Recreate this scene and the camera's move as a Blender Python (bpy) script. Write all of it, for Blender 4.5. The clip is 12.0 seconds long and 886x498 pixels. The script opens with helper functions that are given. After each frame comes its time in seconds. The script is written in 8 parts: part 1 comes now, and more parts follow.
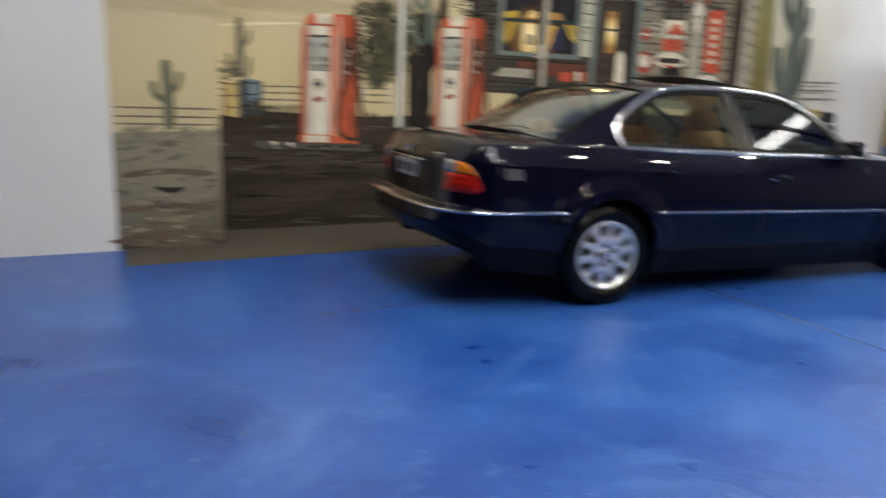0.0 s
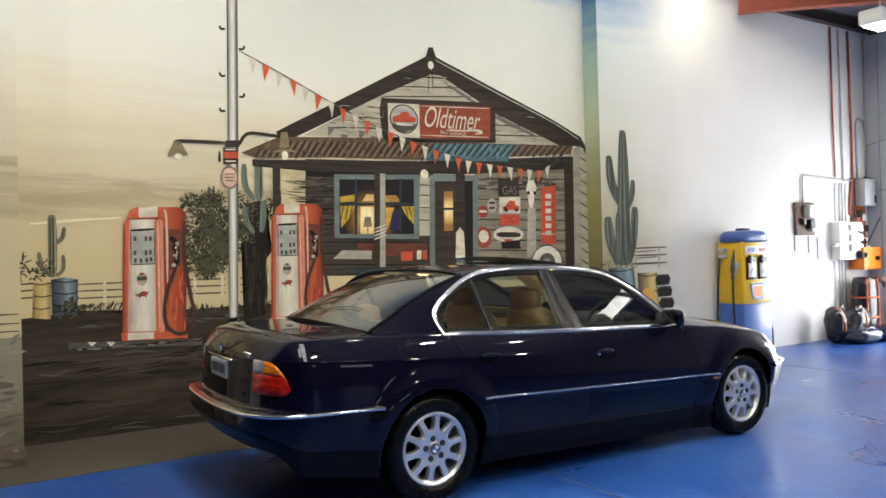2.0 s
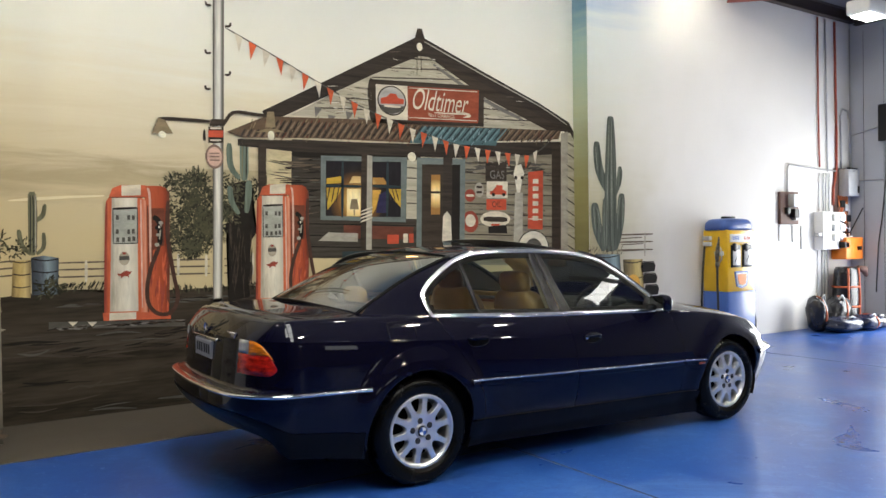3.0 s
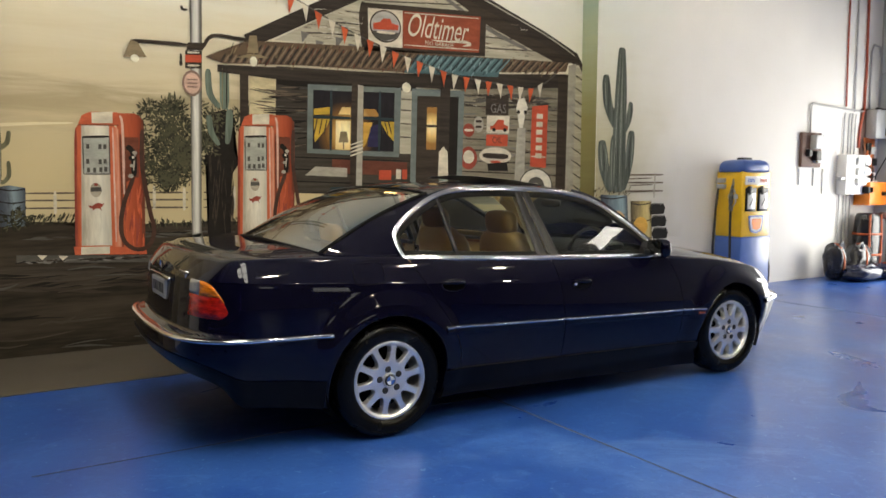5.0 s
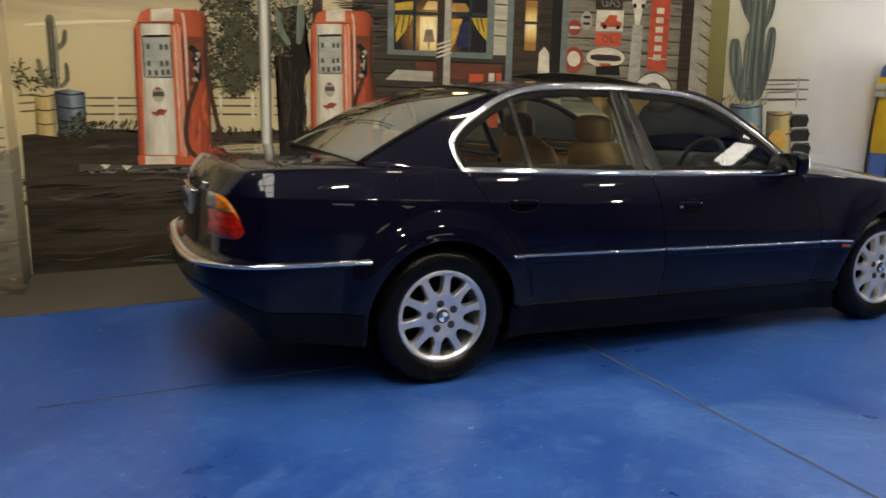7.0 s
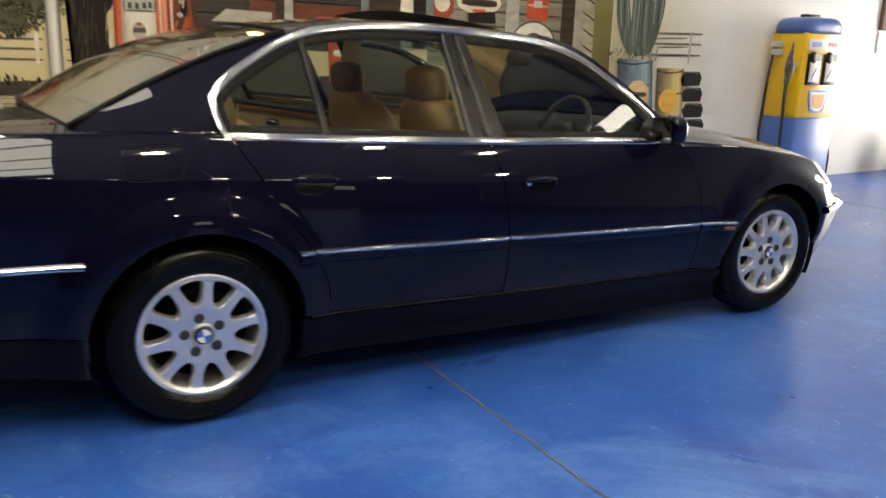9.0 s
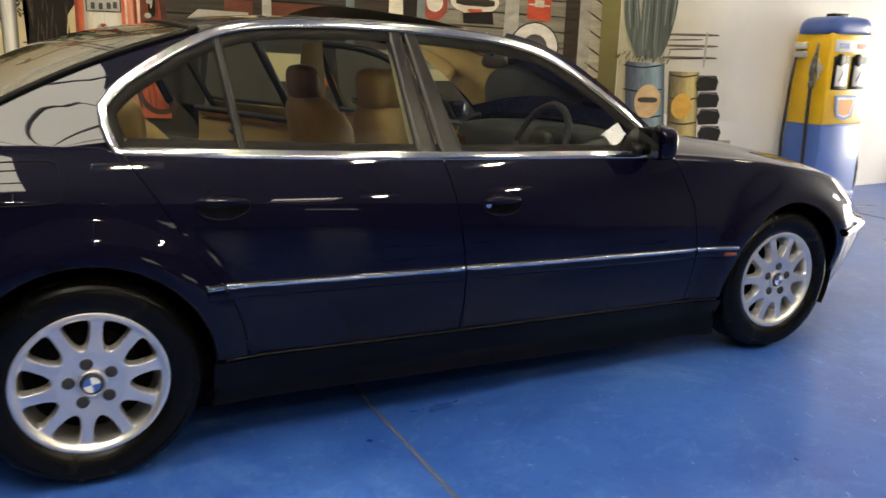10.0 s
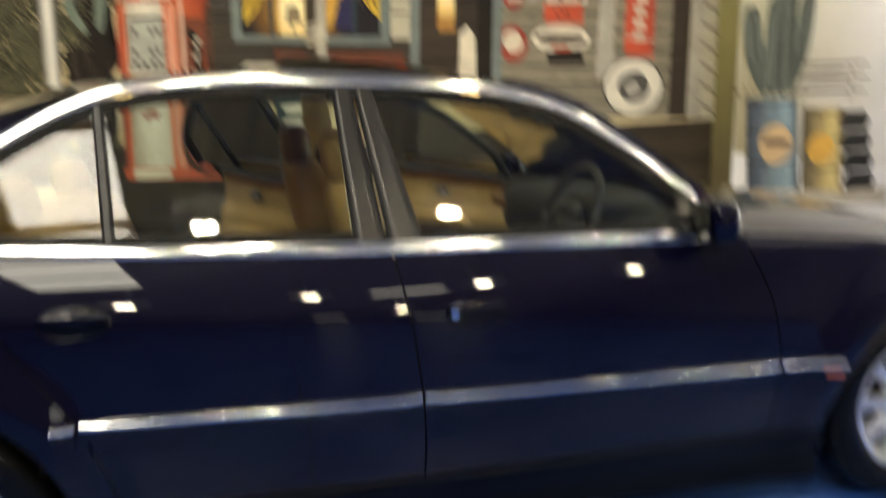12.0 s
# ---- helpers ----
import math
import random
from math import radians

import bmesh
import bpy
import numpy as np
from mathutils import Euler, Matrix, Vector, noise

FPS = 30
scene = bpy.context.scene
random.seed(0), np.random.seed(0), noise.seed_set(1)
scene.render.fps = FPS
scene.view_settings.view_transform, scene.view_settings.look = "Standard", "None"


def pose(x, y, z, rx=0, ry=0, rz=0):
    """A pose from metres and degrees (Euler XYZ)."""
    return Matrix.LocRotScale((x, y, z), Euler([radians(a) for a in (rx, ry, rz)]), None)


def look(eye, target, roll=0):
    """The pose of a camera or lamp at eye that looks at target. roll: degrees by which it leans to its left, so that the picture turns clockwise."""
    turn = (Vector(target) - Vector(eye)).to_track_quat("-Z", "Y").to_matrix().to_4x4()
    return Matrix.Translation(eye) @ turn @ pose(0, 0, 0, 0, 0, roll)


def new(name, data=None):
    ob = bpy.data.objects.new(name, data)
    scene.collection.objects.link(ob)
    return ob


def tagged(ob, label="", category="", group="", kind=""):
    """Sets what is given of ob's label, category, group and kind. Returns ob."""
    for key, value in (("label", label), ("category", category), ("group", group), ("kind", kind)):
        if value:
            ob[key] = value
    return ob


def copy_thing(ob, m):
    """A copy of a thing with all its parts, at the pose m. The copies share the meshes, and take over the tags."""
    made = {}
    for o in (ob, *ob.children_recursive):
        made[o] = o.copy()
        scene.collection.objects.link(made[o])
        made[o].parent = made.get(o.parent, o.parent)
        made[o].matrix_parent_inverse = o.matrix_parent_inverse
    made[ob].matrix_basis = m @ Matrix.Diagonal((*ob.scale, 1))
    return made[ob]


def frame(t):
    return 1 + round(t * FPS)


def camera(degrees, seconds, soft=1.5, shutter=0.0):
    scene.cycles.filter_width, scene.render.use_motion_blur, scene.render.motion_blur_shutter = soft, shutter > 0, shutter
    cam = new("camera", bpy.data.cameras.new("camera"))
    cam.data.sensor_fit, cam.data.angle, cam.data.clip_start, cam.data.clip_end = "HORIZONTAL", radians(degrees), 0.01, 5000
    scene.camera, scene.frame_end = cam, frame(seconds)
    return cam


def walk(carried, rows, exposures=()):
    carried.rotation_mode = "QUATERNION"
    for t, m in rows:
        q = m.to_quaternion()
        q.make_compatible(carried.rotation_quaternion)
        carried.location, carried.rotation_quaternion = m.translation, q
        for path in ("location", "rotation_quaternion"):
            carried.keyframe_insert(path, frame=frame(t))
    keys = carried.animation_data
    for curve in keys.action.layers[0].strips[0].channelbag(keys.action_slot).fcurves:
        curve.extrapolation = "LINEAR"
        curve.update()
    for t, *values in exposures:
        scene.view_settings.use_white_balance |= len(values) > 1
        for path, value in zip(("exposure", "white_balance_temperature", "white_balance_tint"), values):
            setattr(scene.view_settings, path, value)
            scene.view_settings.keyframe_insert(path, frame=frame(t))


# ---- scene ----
cam = camera(59.8, 12.0, soft=1.5, shutter=0.8)
PATH = [
    (0, (-3.003, -7.406, 1.396), (-2.202, -5.621, 0.982), 1.4),
    (0.1, (-2.946, -7.414, 1.400), (-2.076, -5.661, 0.977), 1.2),
    (0.2, (-2.890, -7.423, 1.404), (-1.938, -5.712, 0.990), 1.0),
    (0.5, (-2.72, -7.448, 1.417), (-1.671, -5.784, 1.059), 0.4),
    (1, (-2.537, -7.466, 1.454), (-1.494, -5.773, 1.244), 1.1),
    (1.5, (-2.488, -7.432, 1.522), (-1.438, -5.73, 1.468), -1.7),
    (2, (-2.493, -7.41, 1.54), (-1.419, -5.723, 1.552), -1.5),
    (2.5, (-2.514, -7.381, 1.52), (-1.404, -5.718, 1.511), -1.2),
    (4.5, (-2.222, -7.228, 1.491), (-1.14, -5.548, 1.395), 0.9),
    (5, (-2.052, -7.158, 1.48), (-0.989, -5.473, 1.3), 0.2),
    (5.5, (-1.93, -6.992, 1.459), (-0.905, -5.285, 1.271), 0.9),
    (6, (-1.773, -6.823, 1.425), (-0.795, -5.099, 1.155), -1.0),
    (6.5, (-1.561, -6.748, 1.417), (-0.756, -4.934, 1.173), 1.0),
    (7, (-1.39, -6.629, 1.375), (-0.626, -4.823, 0.985), 0.1),
    (7.5, (-1.196, -6.419, 1.395), (-0.25, -4.694, 1.035), -0.5),
    (9.5, (-0.292, -5.877, 1.319), (0.654, -4.193, 0.799), 1.6),
    (10, (-0.049, -5.756, 1.325), (0.838, -4.031, 0.837), 1.1),
    (10.5, (0.199, -5.709, 1.307), (1.015, -3.97, 0.751), 1.5),
    (11, (0.411, -5.57, 1.302), (1.22, -3.821, 0.763), 3.0),
    (11.5, (0.574, -5.435, 1.278), (1.313, -3.658, 0.734), -1.2),
    (11.9, (0.725, -5.309, 1.349), (1.308, -3.454, 0.879), -2.0),
    (12, (0.793, -5.288, 1.369), (1.314, -3.397, 0.978), -1.2),
]
walk(cam, [(t, look(eye, target, roll)) for t, eye, target, roll in PATH], [(0.0, 0.22, 6450, 7), (1.0, 0.28, 6650, 6), (2.5, 0.24, 6550, 6), (4.5, 0.14, 7050, 6), (6.5, -0.03, 7500, 6), (7.5, 0.08, 7350, 6), (9.5, 0.36, 7700, 6), (11.0, 0.47, 8250, 6), (12.0, 0.58, 7800, 5)])

# ---- measures of the place ----
WALL_Y, RIGHT_Y, LEFT_Y = 0.0, -0.27, -0.65      # faces of the recess, the right bay and the left bay
REC_L, REC_R = -2.06, 4.45                       # the recess that holds the mural
ROOM_L, ROOM_R, ROOM_N = -9.0, 10.6, -20.0
CEIL, MEZZ, MEZZ_X = 6.0, 5.12, 7.3
LAMP_Z = 4.5

# ---- world and light ----
world = bpy.data.worlds.new("sky")
scene.world = world
world.use_nodes = True
wn = world.node_tree.nodes
sky = wn.new("ShaderNodeTexSky")
sky.sky_type, sky.sun_disc = "NISHITA", False
sky.sun_elevation, sky.sun_rotation = radians(50), radians(120)
world.node_tree.links.new(sky.outputs[0], wn["Background"].inputs[0])
wn["Background"].inputs[1].default_value = 0.12


def area_lamp(name, m, sx, sy, watts, colour):
    d = bpy.data.lights.new(name, "AREA")
    d.shape, d.size, d.size_y, d.energy, d.color = "RECTANGLE", sx, sy, watts, colour
    o = new(name, d)
    o.matrix_world = m
    return o


# daylight standing in the roller door and in the roof lights
DOOR_Y0, DOOR_Y1, DOOR_H = -3.3, -1.06, 2.7
area_lamp("door_daylight", look((ROOM_R + 0.1, (DOOR_Y0 + DOOR_Y1) / 2, DOOR_H / 2), (0, (DOOR_Y0 + DOOR_Y1) / 2, 1.4)), DOOR_Y1 - DOOR_Y0 - 0.1, DOOR_H - 0.1, 205, (0.95, 0.96, 1.0))
ROOF_LIGHTS = [(-2.7, -1.75, -6.3, -4.5), (-1.6, -0.43, -9.4, -3.3), (6.66, 9.66, -7.12, -5.20), (2.9, 4.2, -12.95, -12.1)]
for rx0, rx1, ry0, ry1 in ROOF_LIGHTS:
    area_lamp("roof_daylight", look(((rx0 + rx1) / 2, (ry0 + ry1) / 2, CEIL + 0.12), ((rx0 + rx1) / 2, (ry0 + ry1) / 2 + 0.001, 0)), rx1 - rx0, ry1 - ry0, 112 * (rx1 - rx0) * (ry1 - ry0) / 3.3, (1.0, 0.98, 0.95))


# ---- materials ----
def mat(name, base, rough=0.5, metal=0.0, vary=0.12, scale=6.0, fine=60.0, bump=0.0, tint=None, coat=0.0, rvary=0.1, spec=0.5, stretch=(1, 1, 1), rand=0.0):
    """A surface with colour that varies at two scales, uneven gloss and a fine relief."""
    m = bpy.data.materials.new(name)
    m.use_nodes = True
    n, l = m.node_tree.nodes, m.node_tree.links
    b = n["Principled BSDF"]
    tc = n.new("ShaderNodeTexCoord")
    mp = n.new("ShaderNodeMapping")
    mp.inputs["Scale"].default_value = stretch
    l.new(tc.outputs["Object"], mp.inputs[0])
    big, small = n.new("ShaderNodeTexNoise"), n.new("ShaderNodeTexNoise")
    for t, s, d in ((big, scale, 5), (small, fine, 3)):
        t.inputs["Scale"].default_value, t.inputs["Detail"].default_value = s, d
        l.new(mp.outputs[0], t.inputs[0])
    add = n.new("ShaderNodeMath")
    add.operation = "MULTIPLY_ADD"
    add.inputs[1].default_value = 0.4
    l.new(small.outputs[0], add.inputs[0])
    l.new(big.outputs[0], add.inputs[2])
    src = add.outputs[0]
    if rand:
        info = n.new("ShaderNodeObjectInfo")
        ra = n.new("ShaderNodeMath")
        ra.operation = "MULTIPLY_ADD"
        ra.inputs[1].default_value = rand
        l.new(info.outputs["Random"], ra.inputs[0])
        l.new(src, ra.inputs[2])
        src = ra.outputs[0]
    ramp = n.new("ShaderNodeValToRGB")
    tint = tint or tuple(min(1.0, c * (1 + vary)) for c in base)
    ramp.color_ramp.elements[0].position, ramp.color_ramp.elements[1].position = 0.4, 1.0
    ramp.color_ramp.elements[0].color = (*[c * (1 - vary) for c in base], 1)
    ramp.color_ramp.elements[1].color = (*tint, 1)
    l.new(src, ramp.inputs[0])
    l.new(ramp.outputs[0], b.inputs["Base Color"])
    rr = n.new("ShaderNodeMapRange")
    rr.inputs[3].default_value, rr.inputs[4].default_value = max(0.0, rough - rvary * rough * 2), min(1.0, rough + rvary * rough * 2)
    l.new(big.outputs[0], rr.inputs[0])
    l.new(rr.outputs[0], b.inputs["Roughness"])
    b.inputs["Metallic"].default_value = metal
    b.inputs["Specular IOR Level"].default_value = spec
    if coat:
        b.inputs["Coat Weight"].default_value = coat
        b.inputs["Coat Roughness"].default_value = 0.02
        b.inputs["Coat IOR"].default_value = 1.36
    if bump:
        bp = n.new("ShaderNodeBump")
        bp.inputs["Strength"].default_value, bp.inputs["Distance"].default_value = bump, 0.01
        l.new(add.outputs[0], bp.inputs["Height"])
        l.new(bp.outputs[0], b.inputs["Normal"])
    return m


def emit(name, colour, strength):
    m = bpy.data.materials.new(name)
    m.use_nodes = True
    b = m.node_tree.nodes["Principled BSDF"]
    b.inputs["Base Color"].default_value = (0.8, 0.8, 0.8, 1)
    b.inputs["Emission Color"].default_value = (*colour, 1)
    b.inputs["Emission Strength"].default_value = strength
    return m


def pane_glass(name, tint, gloss=1.0, ior=1.5):
    """Thin glass: clear with a tint, and a mirror gloss that rises at a slant."""
    m = bpy.data.materials.new(name)
    m.use_nodes = True
    n, l = m.node_tree.nodes, m.node_tree.links
    n.remove(n["Principled BSDF"])
    tr, gl, fr, mx = n.new("ShaderNodeBsdfTransparent"), n.new("ShaderNodeBsdfGlossy"), n.new("ShaderNodeFresnel"), n.new("ShaderNodeMixShader")
    tr.inputs[0].default_value = (*tint, 1)
    gl.inputs["Roughness"].default_value = 0.01
    gl.inputs[0].default_value = (gloss, gloss, gloss, 1)
    fr.inputs[0].default_value = ior
    l.new(fr.outputs[0], mx.inputs[0])
    l.new(tr.outputs[0], mx.inputs[1])
    l.new(gl.outputs[0], mx.inputs[2])
    l.new(mx.outputs[0], n["Material Output"].inputs[0])
    return m


M_PAINT = mat("navy_car_paint", (0.0012, 0.0010, 0.0080), 0.40, 0.0, vary=0.06, scale=3, fine=400, coat=1.0, rvary=0.05, spec=0.03)
M_CHROME = mat("chrome", (0.78, 0.78, 0.79), 0.10, 1.0, vary=0.05, scale=8)
M_ALLOY = mat("silver_alloy", (0.77, 0.76, 0.745), 0.32, 0.86, vary=0.05, scale=20, fine=200)
M_TYRE = mat("tyre_rubber", (0.0022, 0.0022, 0.0022), 0.26, vary=0.35, scale=14, fine=120, bump=0.08, tint=(0.0042, 0.0042, 0.0038), spec=0.16)
M_BLACK = mat("satin_black_trim", (0.009, 0.009, 0.010), 0.30, vary=0.2, scale=10, spec=0.2)
# black that stands in for shade in the uncut handle hollows
M_CUP_SHADE = mat("cup_shade_black", (0.002, 0.002, 0.003), 0.12, vary=0.2, spec=0.25)
M_SEAL = mat("rubber_seal", (0.006, 0.006, 0.006), 0.5, vary=0.2, spec=0.08)
M_DARK = mat("dark_underside", (0.004, 0.004, 0.004), 0.9, vary=0.3, spec=0.1)
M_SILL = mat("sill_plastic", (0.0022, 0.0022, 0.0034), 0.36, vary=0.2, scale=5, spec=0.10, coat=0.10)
M_LEATHER = mat("tan_leather", (0.31, 0.20, 0.080), 0.5, vary=0.22, scale=7, fine=150, bump=0.12)
M_LEATHER_DK = mat("brown_leather", (0.13, 0.075, 0.033), 0.5, vary=0.2, scale=7, fine=150, bump=0.1)
M_CREAM = mat("cream_lining", (0.62, 0.54, 0.36), 0.8, vary=0.08, fine=300, bump=0.05)
M_WOOD = mat("walnut_trim", (0.14, 0.05, 0.015), 0.25, vary=0.4, scale=14, stretch=(0.3, 3, 3), coat=0.6)
M_DASH = mat("dark_dashboard", (0.018, 0.018, 0.020), 0.6, vary=0.15, fine=250, bump=0.08)
M_GLASS = pane_glass("car_window_glass", (0.57, 0.65, 0.60))
M_GLASS_DK = pane_glass("rear_window_glass", (0.58, 0.62, 0.56), ior=3.1)
M_LENS_RED = mat("red_lens", (0.30, 0.003, 0.002), 0.2, vary=0.85, scale=16, fine=55, coat=0.6, spec=0.3, bump=0.35, stretch=(1, 1, 3), tint=(0.72, 0.018, 0.006))
M_LENS_AMBER = mat("amber_lens", (0.80, 0.17, 0.003), 0.2, vary=0.6, scale=14, fine=60, coat=0.6, spec=0.3, bump=0.35, stretch=(1, 1, 9))
M_REPEATER = mat("dull_amber_lens", (0.22, 0.035, 0.008), 0.3, vary=0.2, coat=0.5)
M_LENS_CLEAR = mat("clear_lens", (0.30, 0.30, 0.29), 0.1, 0.3, vary=0.2, scale=25, coat=1.0)
M_LENS_SMOKE = mat("headlamp_glass", (0.05, 0.05, 0.048), 0.08, 0.0, vary=0.5, scale=18, coat=0.6, tint=(0.22, 0.22, 0.21))
M_PLATE = mat("number_plate_white", (0.42, 0.42, 0.41), 0.4, vary=0.05)
M_INK = mat("dark_ink", (0.02, 0.02, 0.022), 0.6, vary=0.1)
# the low mirror tint stands in for a dark reflection
M_MIRROR = mat("mirror_glass_dark_reflection", (0.22, 0.23, 0.25), 0.04, 1.0, vary=0.03)
M_BADGE_BLUE = mat("badge_blue", (0.03, 0.11, 0.42), 0.3, vary=0.1)
M_BADGE_WHITE = mat("badge_white", (0.75, 0.76, 0.78), 0.3, vary=0.05)

# ---- helpers for meshes ----


def finish(bm, name, material, smooth=True, parent=None):
    bmesh.ops.recalc_face_normals(bm, faces=bm.faces)
    return link_mesh(bm, name, material, smooth, parent)


def link_mesh(bm, name, material, smooth=True, parent=None):
    me = bpy.data.meshes.new(name)
    bm.to_mesh(me)
    bm.free()
    if material is not None:
        me.materials.append(material)
    for p in me.polygons:
        p.use_smooth = smooth
    ob = new(name, me)
    if parent is not None:
        ob.parent = parent
    return ob


def part(name, bm, material, parent, label="", smooth=True):
    bmesh.ops.recalc_face_normals(bm, faces=bm.faces)
    ob = link_mesh(bm, name, material, smooth, parent)
    if label:
        tagged(ob, label)
    return ob


def empty(name, m=Matrix()):
    o = new(name)
    o.matrix_world = m
    o.empty_display_size = 0.1
    return o


def grid(f, nu, nv, closed_u=False):
    """A sheet of quads; f(i, j) gives the place of each corner."""
    bm = bmesh.new()
    vs = [[bm.verts.new(f(i, j)) for j in range(nv + 1)] for i in range(nu + (0 if closed_u else 1))]
    for i in range(nu):
        for j in range(nv):
            a, b = vs[i], vs[(i + 1) % len(vs)]
            bm.faces.new((a[j], b[j], b[j + 1], a[j + 1]))
    return bm


def box(bm, x0, x1, y0, y1, z0, z1, bevel=0.0, seg=2, m=None):
    r = bmesh.ops.create_cube(bm, size=1.0)
    vs = r["verts"]
    for v in vs:
        v.co = Vector(((x0 + x1) / 2 + v.co.x * (x1 - x0), (y0 + y1) / 2 + v.co.y * (y1 - y0), (z0 + z1) / 2 + v.co.z * (z1 - z0)))
    if bevel:
        es = list({e for v in vs for e in v.link_edges})
        out = bmesh.ops.bevel(bm, geom=es, offset=bevel, segments=seg, affect="EDGES", profile=0.5)
        vs = [v for v in {v for f in out["faces"] for v in f.verts} | {v for v in vs if v.is_valid}]
    if m is not None:
        bmesh.ops.transform(bm, matrix=m, verts=[v for v in vs if v.is_valid])
    return vs


def boxed(name, x0, x1, y0, y1, z0, z1, material, bevel=0.0, parent=None, smooth=False):
    bm = bmesh.new()
    box(bm, x0, x1, y0, y1, z0, z1, bevel)
    return finish(bm, name, material, smooth, parent)


def tube(pts, r, seg=10, cap=True):
    """A round bar along points."""
    bm = bmesh.new()
    pts = [Vector(p) for p in pts]
    rings = []
    ref = None
    for i, p in enumerate(pts):
        d = (pts[min(i + 1, len(pts) - 1)] - pts[max(i - 1, 0)]).normalized()
        if ref is None:
            ref = d.orthogonal().normalized()
        ref = (ref - d * ref.dot(d)).normalized()
        b = d.cross(ref)
        rr = r[i] if isinstance(r, (list, tuple)) else r
        rings.append([bm.verts.new(p + (ref * math.cos(k * 2 * math.pi / seg) + b * math.sin(k * 2 * math.pi / seg)) * rr) for k in range(seg)])
    for a, b in zip(rings, rings[1:]):
        for k in range(seg):
            bm.faces.new((a[k], a[(k + 1) % seg], b[(k + 1) % seg], b[k]))
    if cap:
        bm.faces.new(rings[0][::-1])
        bm.faces.new(rings[-1])
    return bm


def lathe(prof, seg=48, axis="y"):
    """Turn a profile of (radius, along) round an axis."""
    def f(i, j):
        a = 2 * math.pi * i / seg
        r, h = prof[j]
        p = (r * math.cos(a), h, r * math.sin(a)) if axis == "y" else (r * math.cos(a), r * math.sin(a), h)
        return p
    bm = grid(f, seg, len(prof) - 1, closed_u=True)
    bmesh.ops.remove_doubles(bm, verts=bm.verts, dist=1e-5)
    return bm


def spline(xs, ys):
    """A natural cubic spline through points, straight beyond its ends."""
    xs, ys = np.array(xs, float), np.array(ys, float)
    n = len(xs)
    h = np.diff(xs)
    a = np.eye(n)
    r = np.zeros(n)
    for i in range(1, n - 1):
        a[i, i - 1:i + 2] = h[i - 1], 2 * (h[i - 1] + h[i]), h[i]
        r[i] = 6 * ((ys[i + 1] - ys[i]) / h[i] - (ys[i] - ys[i - 1]) / h[i - 1])
    k = np.linalg.solve(a, r).tolist()
    xl, yl, hl = xs.tolist(), ys.tolist(), h.tolist()
    x_lo, x_hi = xl[0], xl[-1]

    def f(x):
        x = x_lo if x < x_lo else x_hi if x > x_hi else x
        i = 0
        while i < n - 2 and x > xl[i + 1]:
            i += 1
        t, u, d = x - xl[i], xl[i + 1] - x, hl[i]
        return (k[i] * u ** 3 + k[i + 1] * t ** 3) / (6 * d) + (yl[i] / d - k[i] * d / 6) * u + (yl[i + 1] / d - k[i + 1] * d / 6) * t
    return f


def ease(a, b, x):
    t = min(max((x - a) / (b - a), 0.0), 1.0)
    return t * t * (3 - 2 * t)


def lerp(a, b, t):
    return a + (b - a) * t
M_WALL = mat("white_wall_paint", (0.72, 0.71, 0.69), 0.75, vary=0.04, scale=1.2, fine=45, bump=0.05)
M_WALLDK = mat("dark_wall_paint", (0.045, 0.045, 0.050), 0.7, vary=0.2, scale=1.0)
M_WALLMID = mat("mid_grey_wall_paint", (0.17, 0.17, 0.18), 0.7, vary=0.2, scale=1.0)
M_WALL_GREY = mat("grey_wall_panel", (0.42, 0.44, 0.48), 0.7, vary=0.08, scale=1.5, fine=40, bump=0.05)
M_STEEL = mat("dark_roof_steel", (0.045, 0.032, 0.030), 0.6, vary=0.3, scale=5)
M_REDSTEEL = mat("red_oxide_beam", (0.34, 0.075, 0.040), 0.6, vary=0.25, scale=5)
M_CEIL = mat("pale_roof_sheet", (0.42, 0.42, 0.42), 0.6, vary=0.12, scale=2)
M_MEZZ = mat("grey_mezzanine_board", (0.14, 0.14, 0.16), 0.6, vary=0.12, scale=2)


